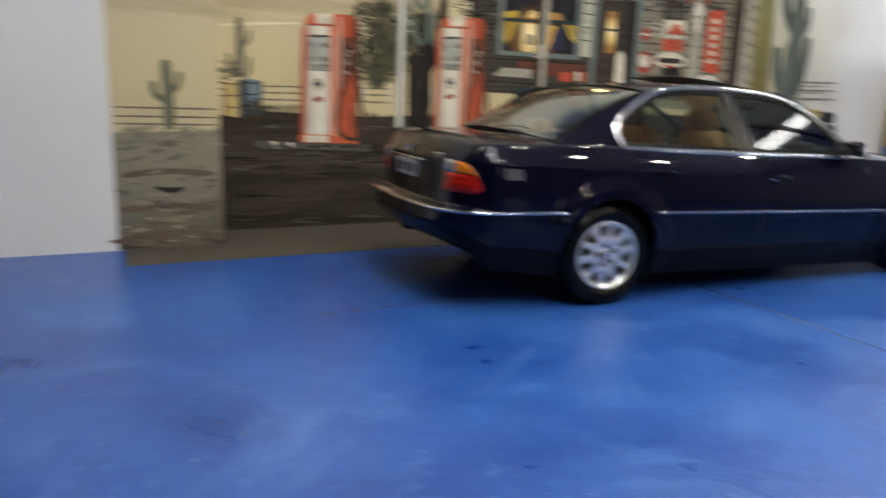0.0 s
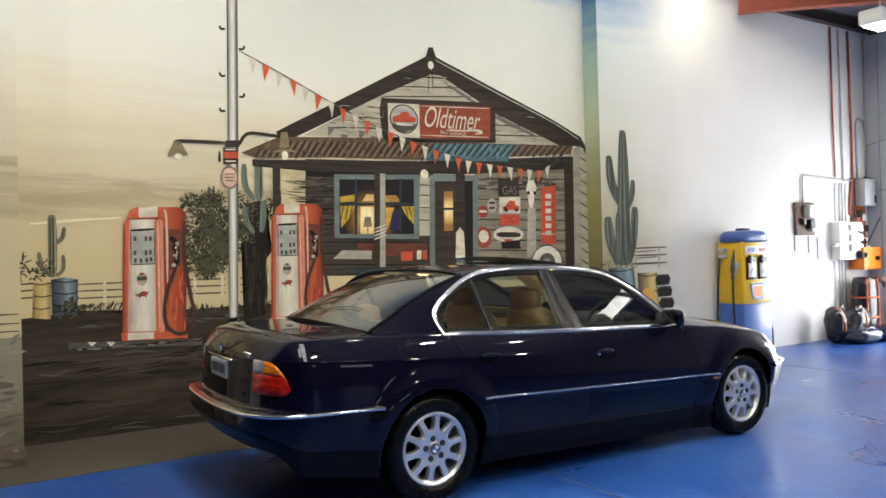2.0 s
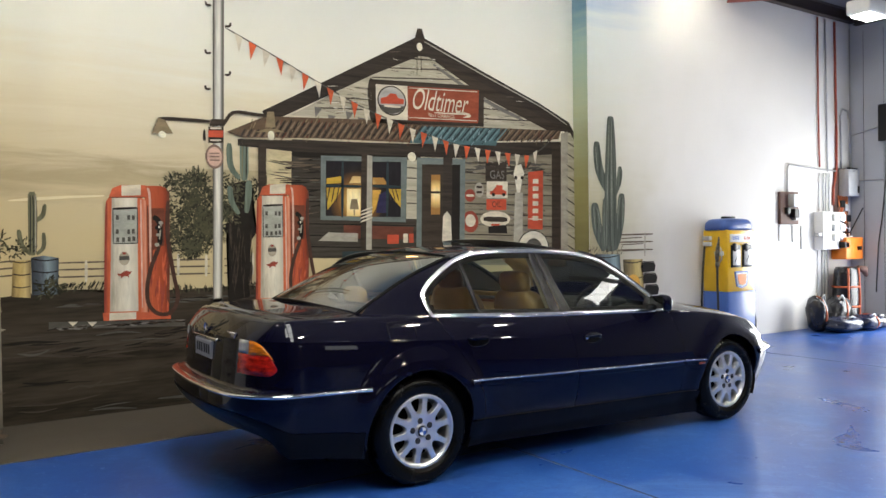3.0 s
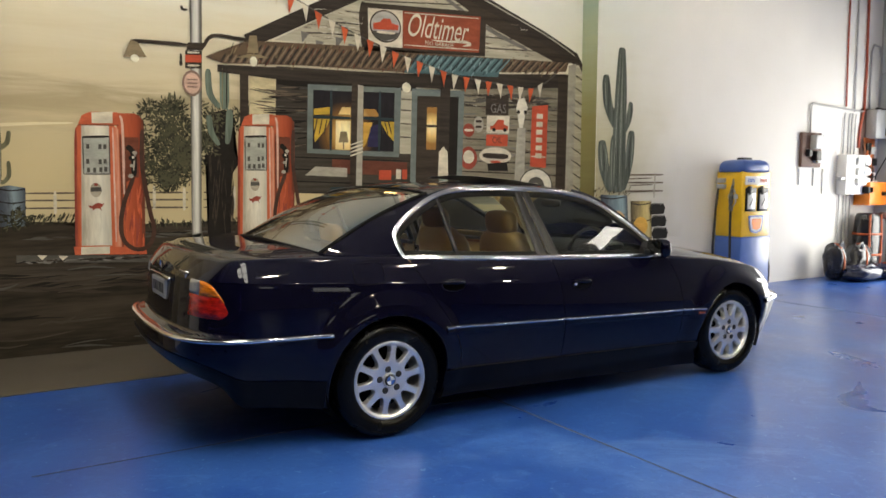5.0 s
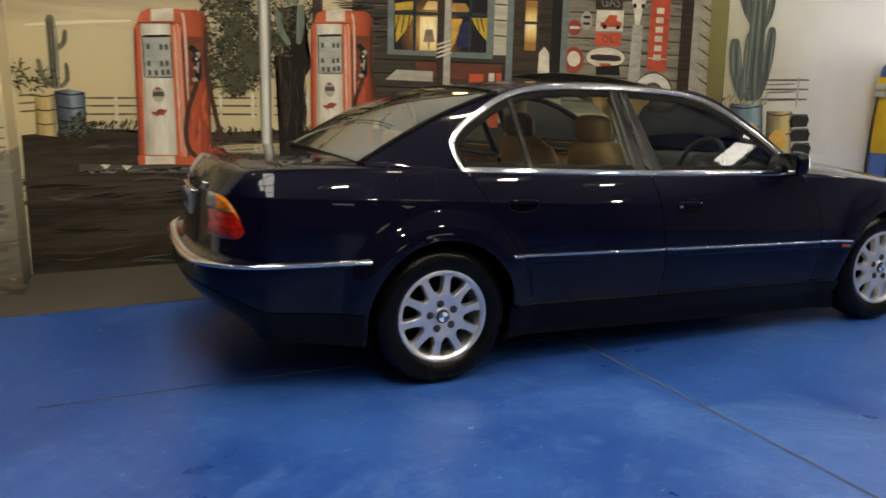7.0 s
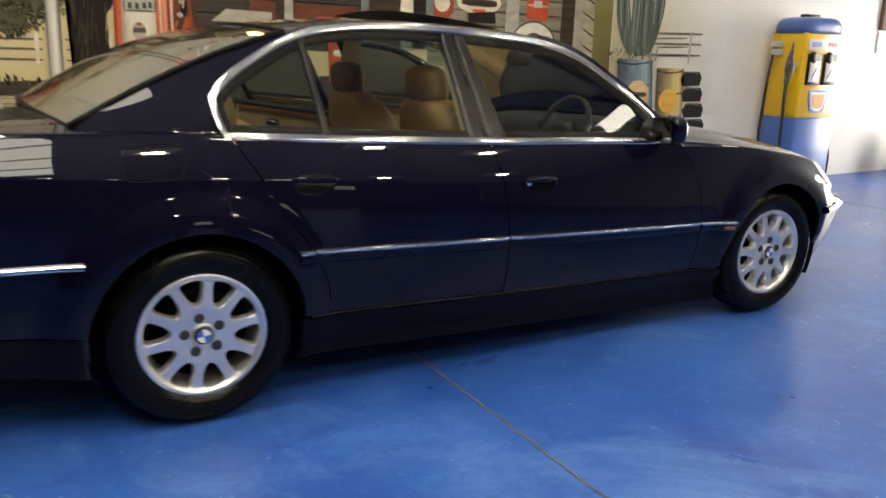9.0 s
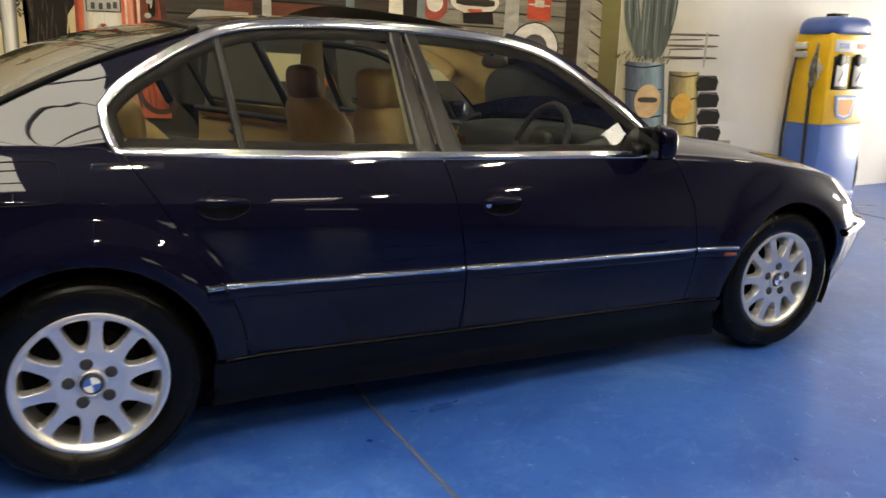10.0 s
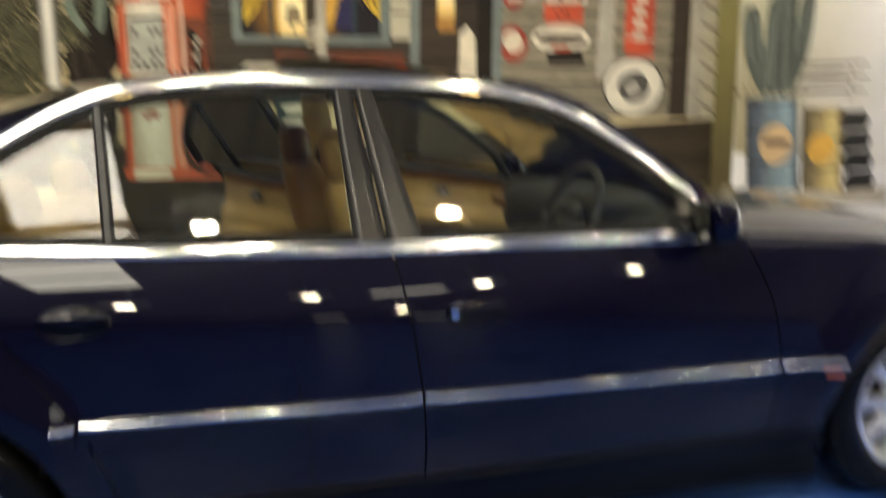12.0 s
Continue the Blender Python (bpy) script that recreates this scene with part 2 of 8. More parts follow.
def floor_material():
    m = bpy.data.materials.new("blue_floor_paint")
    m.use_nodes = True
    n, l = m.node_tree.nodes, m.node_tree.links
    b = n["Principled BSDF"]
    tc = n.new("ShaderNodeTexCoord")

    def noise_at(scale, detail, dist=0.0, rough=0.55):
        t = n.new("ShaderNodeTexNoise")
        t.inputs["Scale"].default_value, t.inputs["Detail"].default_value, t.inputs["Distortion"].default_value = scale, detail, dist
        t.inputs["Roughness"].default_value = rough
        l.new(tc.outputs["Object"], t.inputs[0])
        return t

    def ramp(src, p0, c0, p1, c1):
        r = n.new("ShaderNodeValToRGB")
        r.color_ramp.elements[0].position, r.color_ramp.elements[1].position = p0, p1
        r.color_ramp.elements[0].color, r.color_ramp.elements[1].color = (*c0, 1), (*c1, 1)
        l.new(src, r.inputs[0])
        return r.outputs[0]

    def mix(fac, a, c):
        x = n.new("ShaderNodeMix")
        x.data_type = "RGBA"
        l.new(fac, x.inputs[0])
        l.new(a, x.inputs[6])
        if isinstance(c, tuple):
            x.inputs[7].default_value = (*c, 1)
        else:
            l.new(c, x.inputs[7])
        return x.outputs[2]
    patches = noise_at(1.1, 6, 0.6)
    base = ramp(patches.outputs[0], 0.32, (0.0095, 0.049, 0.246), 0.68, (0.0305, 0.108, 0.378))
    scuff = noise_at(7.0, 8, 1.4, 0.7)
    base = mix(ramp(scuff.outputs[0], 0.54, (0, 0, 0), 0.78, (0.5, 0.5, 0.5)), base, (0.095, 0.228, 0.555))
    wipe = noise_at(0.7, 9, 2.6, 0.75)
    base = mix(ramp(wipe.outputs[0], 0.52, (0, 0, 0), 0.66, (0.38, 0.38, 0.38)), base, (0.105, 0.216, 0.51))
    dark = noise_at(3.4, 7, 1.0, 0.7)
    base = mix(ramp(dark.outputs[0], 0.50, (0, 0, 0), 0.80, (0.70, 0.70, 0.70)), base, (0.008, 0.038, 0.245))
    chips = noise_at(26.0, 4, 0.8, 0.6)
    base = mix(ramp(chips.outputs[0], 0.66, (0, 0, 0), 0.72, (0.8, 0.8, 0.8)), base, (0.17, 0.28, 0.50))
    grime = noise_at(11.0, 6, 1.8, 0.65)
    base = mix(ramp(grime.outputs[0], 0.55, (0, 0, 0), 0.72, (0.5, 0.5, 0.5)), base, (0.008, 0.034, 0.19))
    specks = noise_at(48.0, 2, 0.2)
    base = mix(ramp(specks.outputs[0], 0.73, (0, 0, 0), 0.76, (0.6, 0.6, 0.6)), base, (0.02, 0.03, 0.06))
    b.inputs["Specular IOR Level"].default_value = 0.42
    l.new(base, b.inputs["Base Color"])
    l.new(ramp(patches.outputs[0], 0.3, (0.26, 0.26, 0.26), 0.75, (0.38, 0.38, 0.38)), b.inputs["Roughness"])
    bp = n.new("ShaderNodeBump")
    bp.inputs["Strength"].default_value, bp.inputs["Distance"].default_value = 0.12, 0.004
    l.new(noise_at(30, 5).outputs[0], bp.inputs["Height"])
    l.new(bp.outputs[0], b.inputs["Normal"])
    return m


M_FLOOR = floor_material()
M_JOINT = mat("floor_joint", (0.050, 0.058, 0.10), 0.8, vary=0.4, scale=9)
M_STRIPBROWN = mat("brown_floor_paint", (0.068, 0.058, 0.045), 0.6, vary=0.18, scale=2.2, fine=30, bump=0.05)


def struct(ob, label):
    return tagged(ob, label, kind="structure")


# ---- floor, walls, roof ----
struct(boxed("floor", ROOM_L - 0.3, ROOM_R + 0.3, ROOM_N - 0.3, 0.3, -0.15, 0.0, M_FLOOR), "bright blue painted concrete floor with scuffs")
for k, (x, w, y0, y1) in enumerate(((0.97, 0.007, -19.9, -0.02), (6.46, 0.008, -19.9, -0.02))):
    struct(boxed("floor_joint", x - w, x + w, y0, y1, 0.0, 0.002, M_JOINT), "dark saw-cut joint in the floor")
struct(boxed("floor_joint", -1.8, 0.96, -2.940, -2.928, 0.0, 0.002, M_JOINT), "dark saw-cut joint in the floor")
struct(boxed("floor_margin", REC_L - 0.80, 4.4, -1.25, -0.002, 0.0, 0.004, M_STRIPBROWN), "brown painted floor margin below the mural")

struct(boxed("wall_recess", REC_L - 0.1, REC_R + 0.1, WALL_Y, 0.25, 0, CEIL, M_WALL), "painted wall of the recess")
struct(boxed("wall_right_bay", REC_R, ROOM_R + 0.3, RIGHT_Y, -0.002, 0, CEIL, M_WALL), "plain white painted wall")
struct(boxed("wall_left_bay", -4.3, REC_L, LEFT_Y, -0.002, 0, CEIL, M_WALL), "plain white painted wall")
struct(boxed("wall_left_end", ROOM_L, -4.3, LEFT_Y, -0.002, 0, CEIL, M_WALLDK), "dark painted wall")
struct(boxed("wall_left", ROOM_L - 0.25, ROOM_L, ROOM_N, 0, 0, CEIL, M_WALLDK), "dark painted wall")
# back wall, with unseen glowing panes added for pale reflections in the car's flank
M_BACKGLOW = emit("added_glow_pane", (0.95, 0.97, 1.0), 2.0)
BACK_GLOW_PANES = [(2.0, 2.9, 1.2, 2.4), (4.6, 6.3, 0.9, 1.7)]
bm = bmesh.new()
_x = ROOM_L
for _x0, _x1, _z0, _z1 in BACK_GLOW_PANES:
    box(bm, _x, _x0, ROOM_N - 0.25, ROOM_N, 0, CEIL)
    box(bm, _x0, _x1, ROOM_N - 0.25, ROOM_N, 0, _z0)
    box(bm, _x0, _x1, ROOM_N - 0.25, ROOM_N, _z1, CEIL)
    _x = _x1
box(bm, _x, ROOM_R, ROOM_N - 0.25, ROOM_N, 0, CEIL)
struct(finish(bm, "wall_back", M_WALLMID, False), "grey painted wall")
for _k, (_x0, _x1, _z0, _z1) in enumerate(BACK_GLOW_PANES):
    _w = empty("window_%d" % (_k + 1), Matrix.Translation((_x0, ROOM_N - 0.12, _z0)))
    struct(_w, "small glowing pane added in the unseen back wall for reflections")
    _a, _h = _x1 - _x0, _z1 - _z0
    _o = boxed("pane", 0, _a, -0.02, 0.0, 0, _h, M_BACKGLOW, parent=_w)
    bm = bmesh.new()
    for _q in (0.0, 1.0):
        box(bm, _q * _a - 0.03, _q * _a + 0.03, 0.0, 0.05, 0, _h)
    for _q in (0.0, 1.0):
        box(bm, 0, _a, 0.0, 0.045, _q * _h - 0.03, _q * _h + 0.03)
    part("window_frame", bm, M_STEEL, _w, smooth=False)
# right wall with the roller door's opening
bm = bmesh.new()
box(bm, ROOM_R, ROOM_R + 0.25, DOOR_Y1, RIGHT_Y, 0, CEIL)
box(bm, ROOM_R, ROOM_R + 0.25, ROOM_N, DOOR_Y0, 0, CEIL)
box(bm, ROOM_R, ROOM_R + 0.25, DOOR_Y0, DOOR_Y1, DOOR_H, CEIL)
struct(finish(bm, "wall_right", M_WALL_GREY, False), "grey panelled end wall with a roller door opening")
# roof with roof lights cut out
bm = bmesh.new()
_x = ROOM_L
for rx0, rx1 in sorted({(r[0], r[1]) for r in ROOF_LIGHTS}):
    box(bm, _x, rx0, ROOM_N, 0.3, CEIL, CEIL + 0.1)
    _y = ROOM_N
    for ry0, ry1 in sorted((r[2], r[3]) for r in ROOF_LIGHTS if r[0] == rx0):
        box(bm, rx0, rx1, _y, ry0, CEIL, CEIL + 0.1)
        _y = ry1
    box(bm, rx0, rx1, _y, 0.3, CEIL, CEIL + 0.1)
    _x = rx1
box(bm, _x, ROOM_R + 0.3, ROOM_N, 0.3, CEIL, CEIL + 0.1)
struct(finish(bm, "ceiling", M_CEIL, False), "pale sheeted roof with roof lights")


# unseen sheets added to mask the third roof light to a raking strip
for _pts in ([(6.62, -7.16), (6.74, -7.16), (8.84, -5.16), (6.62, -5.16)], [(7.46, -7.16), (9.70, -7.16), (9.70, -5.16), (9.56, -5.16)]):
    bm = bmesh.new()
    _lo, _hi = ([bm.verts.new((x, y, z)) for x, y in _pts] for z in (CEIL - 0.05, CEIL - 0.004))
    bm.faces.new(_lo)
    bm.faces.new(_hi)
    for _k in range(4):
        bm.faces.new((_lo[_k - 1], _lo[_k], _hi[_k], _hi[_k - 1]))
    struct(finish(bm, "roof_light_mask", M_CEIL, False), "unseen sheet added to mask a roof light to a raking strip")

for _y in (-1.1, -2.6):
    struct(boxed("purlin", ROOM_L, REC_R + 1.6, _y - 0.05, _y + 0.05, CEIL - 0.20, CEIL - 0.001, M_STEEL), "dark steel purlin under the roof")

# ---- the car: x ahead from the rear axle, u half-width from the middle ----
CAR_Y = -2.49
WHEELBASE, HUB_Z = 2.93, 0.335
_ox = [-1.165, -1.155, -1.125, -1.045, -0.93, -0.72, -0.35, 0.2, 0.8, 1.5, 2.2, 2.75, 3.15, 3.43, 3.62, 3.73, 3.785, 3.80]
_ou = [0.0, 0.28, 0.55, 0.755, 0.845, 0.884, 0.900, 0.910, 0.922, 0.926, 0.924, 0.914, 0.900, 0.862, 0.770, 0.59, 0.30, 0.0]
_os = [0.0]
for _i in range(1, len(_ox)):
    _os.append(_os[-1] + math.hypot(_ox[_i] - _ox[_i - 1], _ou[_i] - _ou[_i - 1]))
out_x, out_u = spline(_os, _ox), spline(_os, _ou)
S_END = _os[-1]
_xs_tab = np.maximum.accumulate([out_x(S_END * k / 4000) for k in range(4001)]).tolist()


def s_at(x):
    """Where along the outline the car is x metres ahead of its rear axle."""
    lo, hi = 0, 4000
    while hi - lo > 1:
        m = (lo + hi) // 2
        lo, hi = (m, hi) if _xs_tab[m] <= x else (lo, m)
    d = _xs_tab[hi] - _xs_tab[lo]
    return S_END * (lo + ((x - _xs_tab[lo]) / d if d > 0 else 0.0)) / 4000


belt_z = spline([-1.15, -0.9, -0.4, 0.13, 1.19, 2.1, 2.6, 3.05, 3.4, 3.62, 3.77], [1.035, 1.04, 1.037, 1.018, 0.968, 0.935, 0.895, 0.835, 0.765, 0.705, 0.66])


def crease_z(x):
    return min(0.893 - 0.063 * x, belt_z(x) - 0.09)


def hull(s, v):
    """The painted hull: s along the outline from the tail's middle to the nose's, v from the sill (0) over the crease (1) to the belt (2) and its rolled edge (2.25)."""
    x, u = out_x(s), out_u(s)
    e = 0.002
    dx, du = out_x(min(s + e, S_END)) - out_x(max(s - e, 0)), out_u(min(s + e, S_END)) - out_u(max(s - e, 0))
    ln = math.hypot(dx, du)
    nx, nu = -du / ln, dx / ln
    rear, front = 1 - ease(-1.13, -0.80, x), ease(3.30, 3.66, x)
    zc, zb = crease_z(x), belt_z(x) + rear * 0.03 * max(0.0, 1 - (u / 0.84) ** 2)
    if v <= 1:
        z0 = 0.205 - 0.02 * x * (1 - front) + 0.16 * rear * (1 - ease(-1.2, -0.6, x) * 0.3) + 0.05 * (1 - ease(-1.0, -0.3, x))
        z = lerp(z0, zc, v)
        low = max(0.0, (0.56 - z) / 0.36)
        high = max(0.0, (z - 0.58) / max(zc - 0.58, 0.05))
        inset = (0.112 + 0.06 * (1 - ease(-0.75, -0.35, x))) * low ** 1.45 + 0.018 * high ** 1.6 * (1 - front)
    else:
        w = min(v - 1, 1.0)
        z = lerp(zc, zb, w)
        inset = 0.018 * (1 - front) + 0.048 * w + 0.020 * w * w
        if v > 2:
            q = (v - 2) / 0.25
            z += 0.020 * (1 - (1 - q) ** 2)
            inset += 0.045 * q
    # the lid stands in from the bumper's ledge at the tail, the lamps and grille at the nose
    inset += rear * 0.075 * ease(0.655, 0.685, z) + rear * 0.04 * max(0, z - 0.69) + front * 0.06 * ease(0.56, 0.60, z)
    inset += rear * 0.11 * (max(0.0, 0.57 - z) / 0.20) ** 1.7
    # rolled flares round the wheel openings
    for cx in (0.0, WHEELBASE):
        d = math.hypot(x - cx, z - HUB_Z - 0.01)
        if d < 0.54:
            inset -= 0.026 * ease(0.54, 0.40, d) * ease(0.28, 0.36, d)
    return Vector((x - nx * inset, u - nu * inset, z))


def side_u(x, z):
    """Half-width of the hull's flank at x and z."""
    s = s_at(x)
    lo, hi = 0.0, 2.0
    for _ in range(22):
        mid = (lo + hi) / 2
        lo, hi = (mid, hi) if hull(s, mid).z < z else (lo, mid)
    return hull(s, lo).y


def flank(x, z, out=0.0, right=True):
    u = side_u(x, z) + out
    return Vector((x, -u if right else u, z))


house_u0 = spline([-0.6, 0.13, 0.6, 1.19, 1.7, 2.3], [0.775, 0.805, 0.825, 0.835, 0.835, 0.82])


def house(x, z, out=0.0, right=True):
    """The greenhouse's flank, which leans in above the belt."""
    h = z - belt_z(x)
    u = house_u0(x) - 0.585 * h - 0.02 * h * h + out * 0.86
    return Vector((x, -u if right else u, z + out * 0.5))


rail = spline([0.097, 0.13, 0.20, 0.29, 0.39, 0.52, 0.66, 0.85, 1.10, 1.32, 1.55, 1.72, 1.83, 1.93, 2.03, 2.14], [1.150, 1.190, 1.245, 1.298, 1.350, 1.394, 1.413, 1.420, 1.416, 1.403, 1.380, 1.340, 1.288, 1.220, 1.145, 1.050])
roof_mid = spline([0.2, 0.45, 0.8, 1.15, 1.45, 1.65], [1.405, 1.443, 1.464, 1.465, 1.446, 1.418])


def edge_roof(x):
    z0 = rail(x) - 0.004
    return house(x, z0, 0.0, False).y - 0.045, z0 + 0.032


def screen_edge(t):
    """The side edge of the rear screen, which the rear pillar meets."""
    u, z = edge_roof(0.42)
    return Vector((lerp(-0.36, 0.42, t), lerp(0.722, u - 0.005, t), lerp(1.065, z, t) + 0.03 * math.sin(math.pi * t)))


def sheet(nu, nv, f):
    return grid(lambda i, j: f(i / nu, j / nv), nu, nv)


def cut_arch(bm, cx, r):
    """Cut a round wheel opening in a flank and roll its rim inwards."""
    c = Vector((cx, 0, HUB_Z + 0.01))
    edge0 = {e for e in bm.edges if len(e.link_faces) == 1}
    dead = [f for f in bm.faces if all(math.hypot(v.co.x - c.x, v.co.z - c.z) < r for v in f.verts)]
    if not dead:
        return
    bmesh.ops.delete(bm, geom=dead, context="FACES")
    rim = [e for e in bm.edges if len(e.link_faces) == 1 and e not in edge0]
    for v in {v for e in rim for v in e.verts}:
        d = math.hypot(v.co.x - c.x, v.co.z - c.z)
        if d > 0.05:
            v.co.x, v.co.z = c.x + (v.co.x - c.x) * r / d, c.z + (v.co.z - c.z) * r / d
    for e in rim:
        e.smooth = False
    ext = bmesh.ops.extrude_edge_only(bm, edges=rim)
    for v in [g for g in ext["geom"] if isinstance(g, bmesh.types.BMVert)]:
        v.co.y *= 0.93
        v.co.x, v.co.z = c.x + (v.co.x - c.x) * 0.985, c.z + (v.co.z - c.z) * 0.985


def hull_panel(x0, x1, nu, nv, right, v0=0.0, v1=2.0, arch=None, out=0.0):
    """A piece of the flank between two shut lines, which are functions of height."""
    def f(a, b):
        v = lerp(v0, v1, b)
        z = hull(s_at(1.2), v).z
        for _ in range(4):
            x = lerp(x0(z), x1(z), a)
            p = hull(s_at(x), v)
            z = p.z
        return Vector((p.x, (-p.y if right else p.y), p.z))
    bm = sheet(nu, nv, f)
    if arch is not None:
        cut_arch(bm, arch, 0.372)
    return bm


GAP = 0.0025
line_rear = spline([0.1, 0.40, 0.55, 0.62, 0.72, 0.82, 0.92, 1.02, 1.1], [0.47, 0.47, 0.43, 0.395, 0.33, 0.265, 0.205, 0.145, 0.11])
line_mid = spline([0.1, 0.35, 0.575, 0.80, 0.975, 1.1], [1.262, 1.260, 1.250, 1.225, 1.193, 1.17])
line_front = spline([0.1, 0.35, 0.545, 0.75, 0.90, 1.0], [2.38, 2.375, 2.358, 2.33, 2.28, 2.25])


def build_car():
    car = empty("sedan_car", Matrix.Translation((1.313, CAR_Y, 0)) @ pose(0, 0, 0, 0, 0, -0.9) @ Matrix.Translation((-1.3, 0, 0)))
    tagged(car, "glossy dark navy executive sedan with chrome trim on blue floor", "car")
    T = lambda name, bm, m, label="", parent=None, smooth=True: part(name, bm, m, parent or car, label, smooth)

    # painted panels; the doors of the far side stand open
    doors = {}
    for right in (True, False):
        sg = -1 if right else 1
        rear_s = s_at(-1.0)

        def quarter(a, b):
            v = lerp(0.0, 2.25, b)
            z = hull(s_at(0.2), v).z
            for _ in range(4):
                z = hull(s_at(line_rear(z)), v).z
            p = hull(lerp(s_at(-0.86), s_at(line_rear(z) - GAP), a), v)
            return Vector((p.x, p.y * sg, p.z))
        bm = sheet(84, 70, quarter)
        cut_arch(bm, 0.0, 0.372)
        T("rear_wing", bm, M_PAINT)
        bm = hull_panel(lambda z: line_rear(z) + GAP, lambda z: line_mid(z) - GAP, 60, 70, right, arch=0.0)
        rd = T("rear_door", bm, M_PAINT, "" if right else "far rear door standing wide open")
        bm = hull_panel(lambda z: line_mid(z) + GAP, lambda z: line_front(z) - GAP, 60, 60, right)
        fd = T("front_door", bm, M_PAINT, "" if right else "far front door standing wide open")
        doors[right] = (rd, fd)

        def wing(a, b):
            v = lerp(0.0, 2.25, b)
            z = hull(s_at(2.4), v).z
            for _ in range(4):
                z = hull(s_at(line_front(min(z, 1.0))), v).z
            p = hull(lerp(s_at(line_front(min(z, 1.0)) + GAP), s_at(3.48), a), v)
            return Vector((p.x, p.y * sg, p.z))
        bm = sheet(70, 60, wing)
        cut_arch(bm, WHEELBASE, 0.365)
        T("front_wing", bm, M_PAINT)

        # C pillar, roof rail and A pillar on the leaning flank
        def c_pillar(a, b, inner=0.0):
            def at(t):
                z = lerp(1.0, 1.393, t)
                xr = float(np.interp(z, [0.9, 1.018, 1.08, 1.15, 1.19, 1.245, 1.298, 1.35, 1.394], [0.14, 0.128, 0.105, 0.098, 0.13, 0.20, 0.29, 0.39, 0.52]))
                e, h = screen_edge(t), house(xr, z, 0.0, False)
                p = e.lerp(h, a)
                swell = 0.002 * 4 * a * (1 - a) * (1 - 0.6 * t)
                return p + Vector((-0.25, 0.85, 0.45)) * swell
            p = at(b)
            if b < 0.30:
                foot = hull(s_at(at(0.0).x), 2.25) - Vector((0, 0, 0.004))
                k = 1 - b / 0.30
                p = at(0.30) * (1 - k) ** 2 + at(0.05) * (2 * k * (1 - k)) + foot * k * k
            p.y += inner
            p.y *= sg
            return p
        T("rear_pillar", sheet(36, 60, c_pillar), M_PAINT)
        T("pillar_lining", sheet(12, 12, lambda a, b: c_pillar(a, b, -0.03)), M_LEATHER_DK)

        def rail_f(a, b):
            x = lerp(0.415, 1.62, a)
            z0 = rail(x) - 0.004
            p = house(x, z0, 0.0, right)
            q = Vector((x, p.y - sg * 0.045, z0 + 0.032))
            t = b
            return p.lerp(q, t) + Vector((0, sg * 0.010 * math.sin(math.pi * t), 0.006 * math.sin(math.pi * t)))
        T("roof_rail", sheet(40, 8, rail_f), M_PAINT)

        def a_pillar(a, b):
            x = lerp(1.56, 2.20, a)
            z0 = rail(min(x, 2.14)) - max(0, x - 2.14) * 0.9
            p = house(x, z0, 0.0, right)
            q = Vector((x + 0.055 * b, p.y - sg * 0.050 * b, z0 + (0.036 - 0.012 * a) * b))
            return q
        T("front_pillar", sheet(24, 6, a_pillar), M_PAINT)

        # window trim loop: chrome surround, black seal, panes
        loop = [(x, rail(x)) for x in np.linspace(0.1, 2.13, 60)]
        loop = [(0.128, 1.022), (0.112, 1.06), (0.101, 1.10)] + [p for p in loop if p[0] > 0.097] + [(2.155, 1.02), (2.13, 0.945)] + [(x, belt_z(x) + 0.006) for x in np.linspace(2.08, 0.16, 50)]

        def band(d0, d1, h0, h1, lo=loop):
            n = len(lo)
            def off(i, d):
                a, b, c = lo[i - 1], lo[i], lo[(i + 1) % n]
                tx, tz = c[0] - a[0], c[1] - a[1]
                ln = math.hypot(tx, tz)
                return b[0] + tz / ln * d, b[1] - tx / ln * d
            ds = [(d0, h0 - 0.004), (d0 + (d1 - d0) * 0.15, h0), (d0 + (d1 - d0) * 0.85, h1), (d1, h1 - 0.004)]
            return grid(lambda i, j: house(*off(i, ds[j][0]), ds[j][1], right), n, 3, closed_u=True)
        if right:
            T("window_surround", band(-0.013, 0.014, 0.013, 0.013), M_CHROME, "bright chrome window surround")
            T("window_seal", band(0.010, 0.046, 0.003, -0.004), M_SEAL, "black rubber seal")

        def pane(xa, xb, h=-0.006):
            def f(a, b):
                z_low = belt_z(1.0)
                zt = 1.40
                x = lerp(xa(b), xb(b), a)
                x = max(x, 0.106)
                z = lerp(belt_z(x), max(rail(min(x, 2.14)) - 0.004, belt_z(x) + 0.01), b)
                return house(x, z, h, right)
            return sheet(14, 14, f)
        panes = []
        for name, xa, xb in (("quarter_window", lambda b: 0.106, lambda b: lerp(0.492, 0.470, b)), ("door_window", lambda b: lerp(0.505, 0.482, b), lambda b: lerp(1.11, 1.088, b)), ("door_window", lambda b: lerp(1.27, 1.185, b), lambda b: lerp(2.14, 1.98, b))):
            o = T(name, pane(xa, xb), M_GLASS, "lightly tinted side glass", parent=None if right else (fd if xa(0) > 1.2 else rd))
            o.visible_shadow = False

        def strut(xa0, xb0, xa1, xb1, h, name, m):
            def f(a, b):
                x = lerp(lerp(xa0, xb0, a), lerp(xa1, xb1, a), b)
                z = lerp(belt_z(x) + 0.004, rail(x) - 0.008, b)
                return house(x, z, h - 0.012 * (a in (0, 1)), right)
            return T(name, sheet(6, 16, f), m)
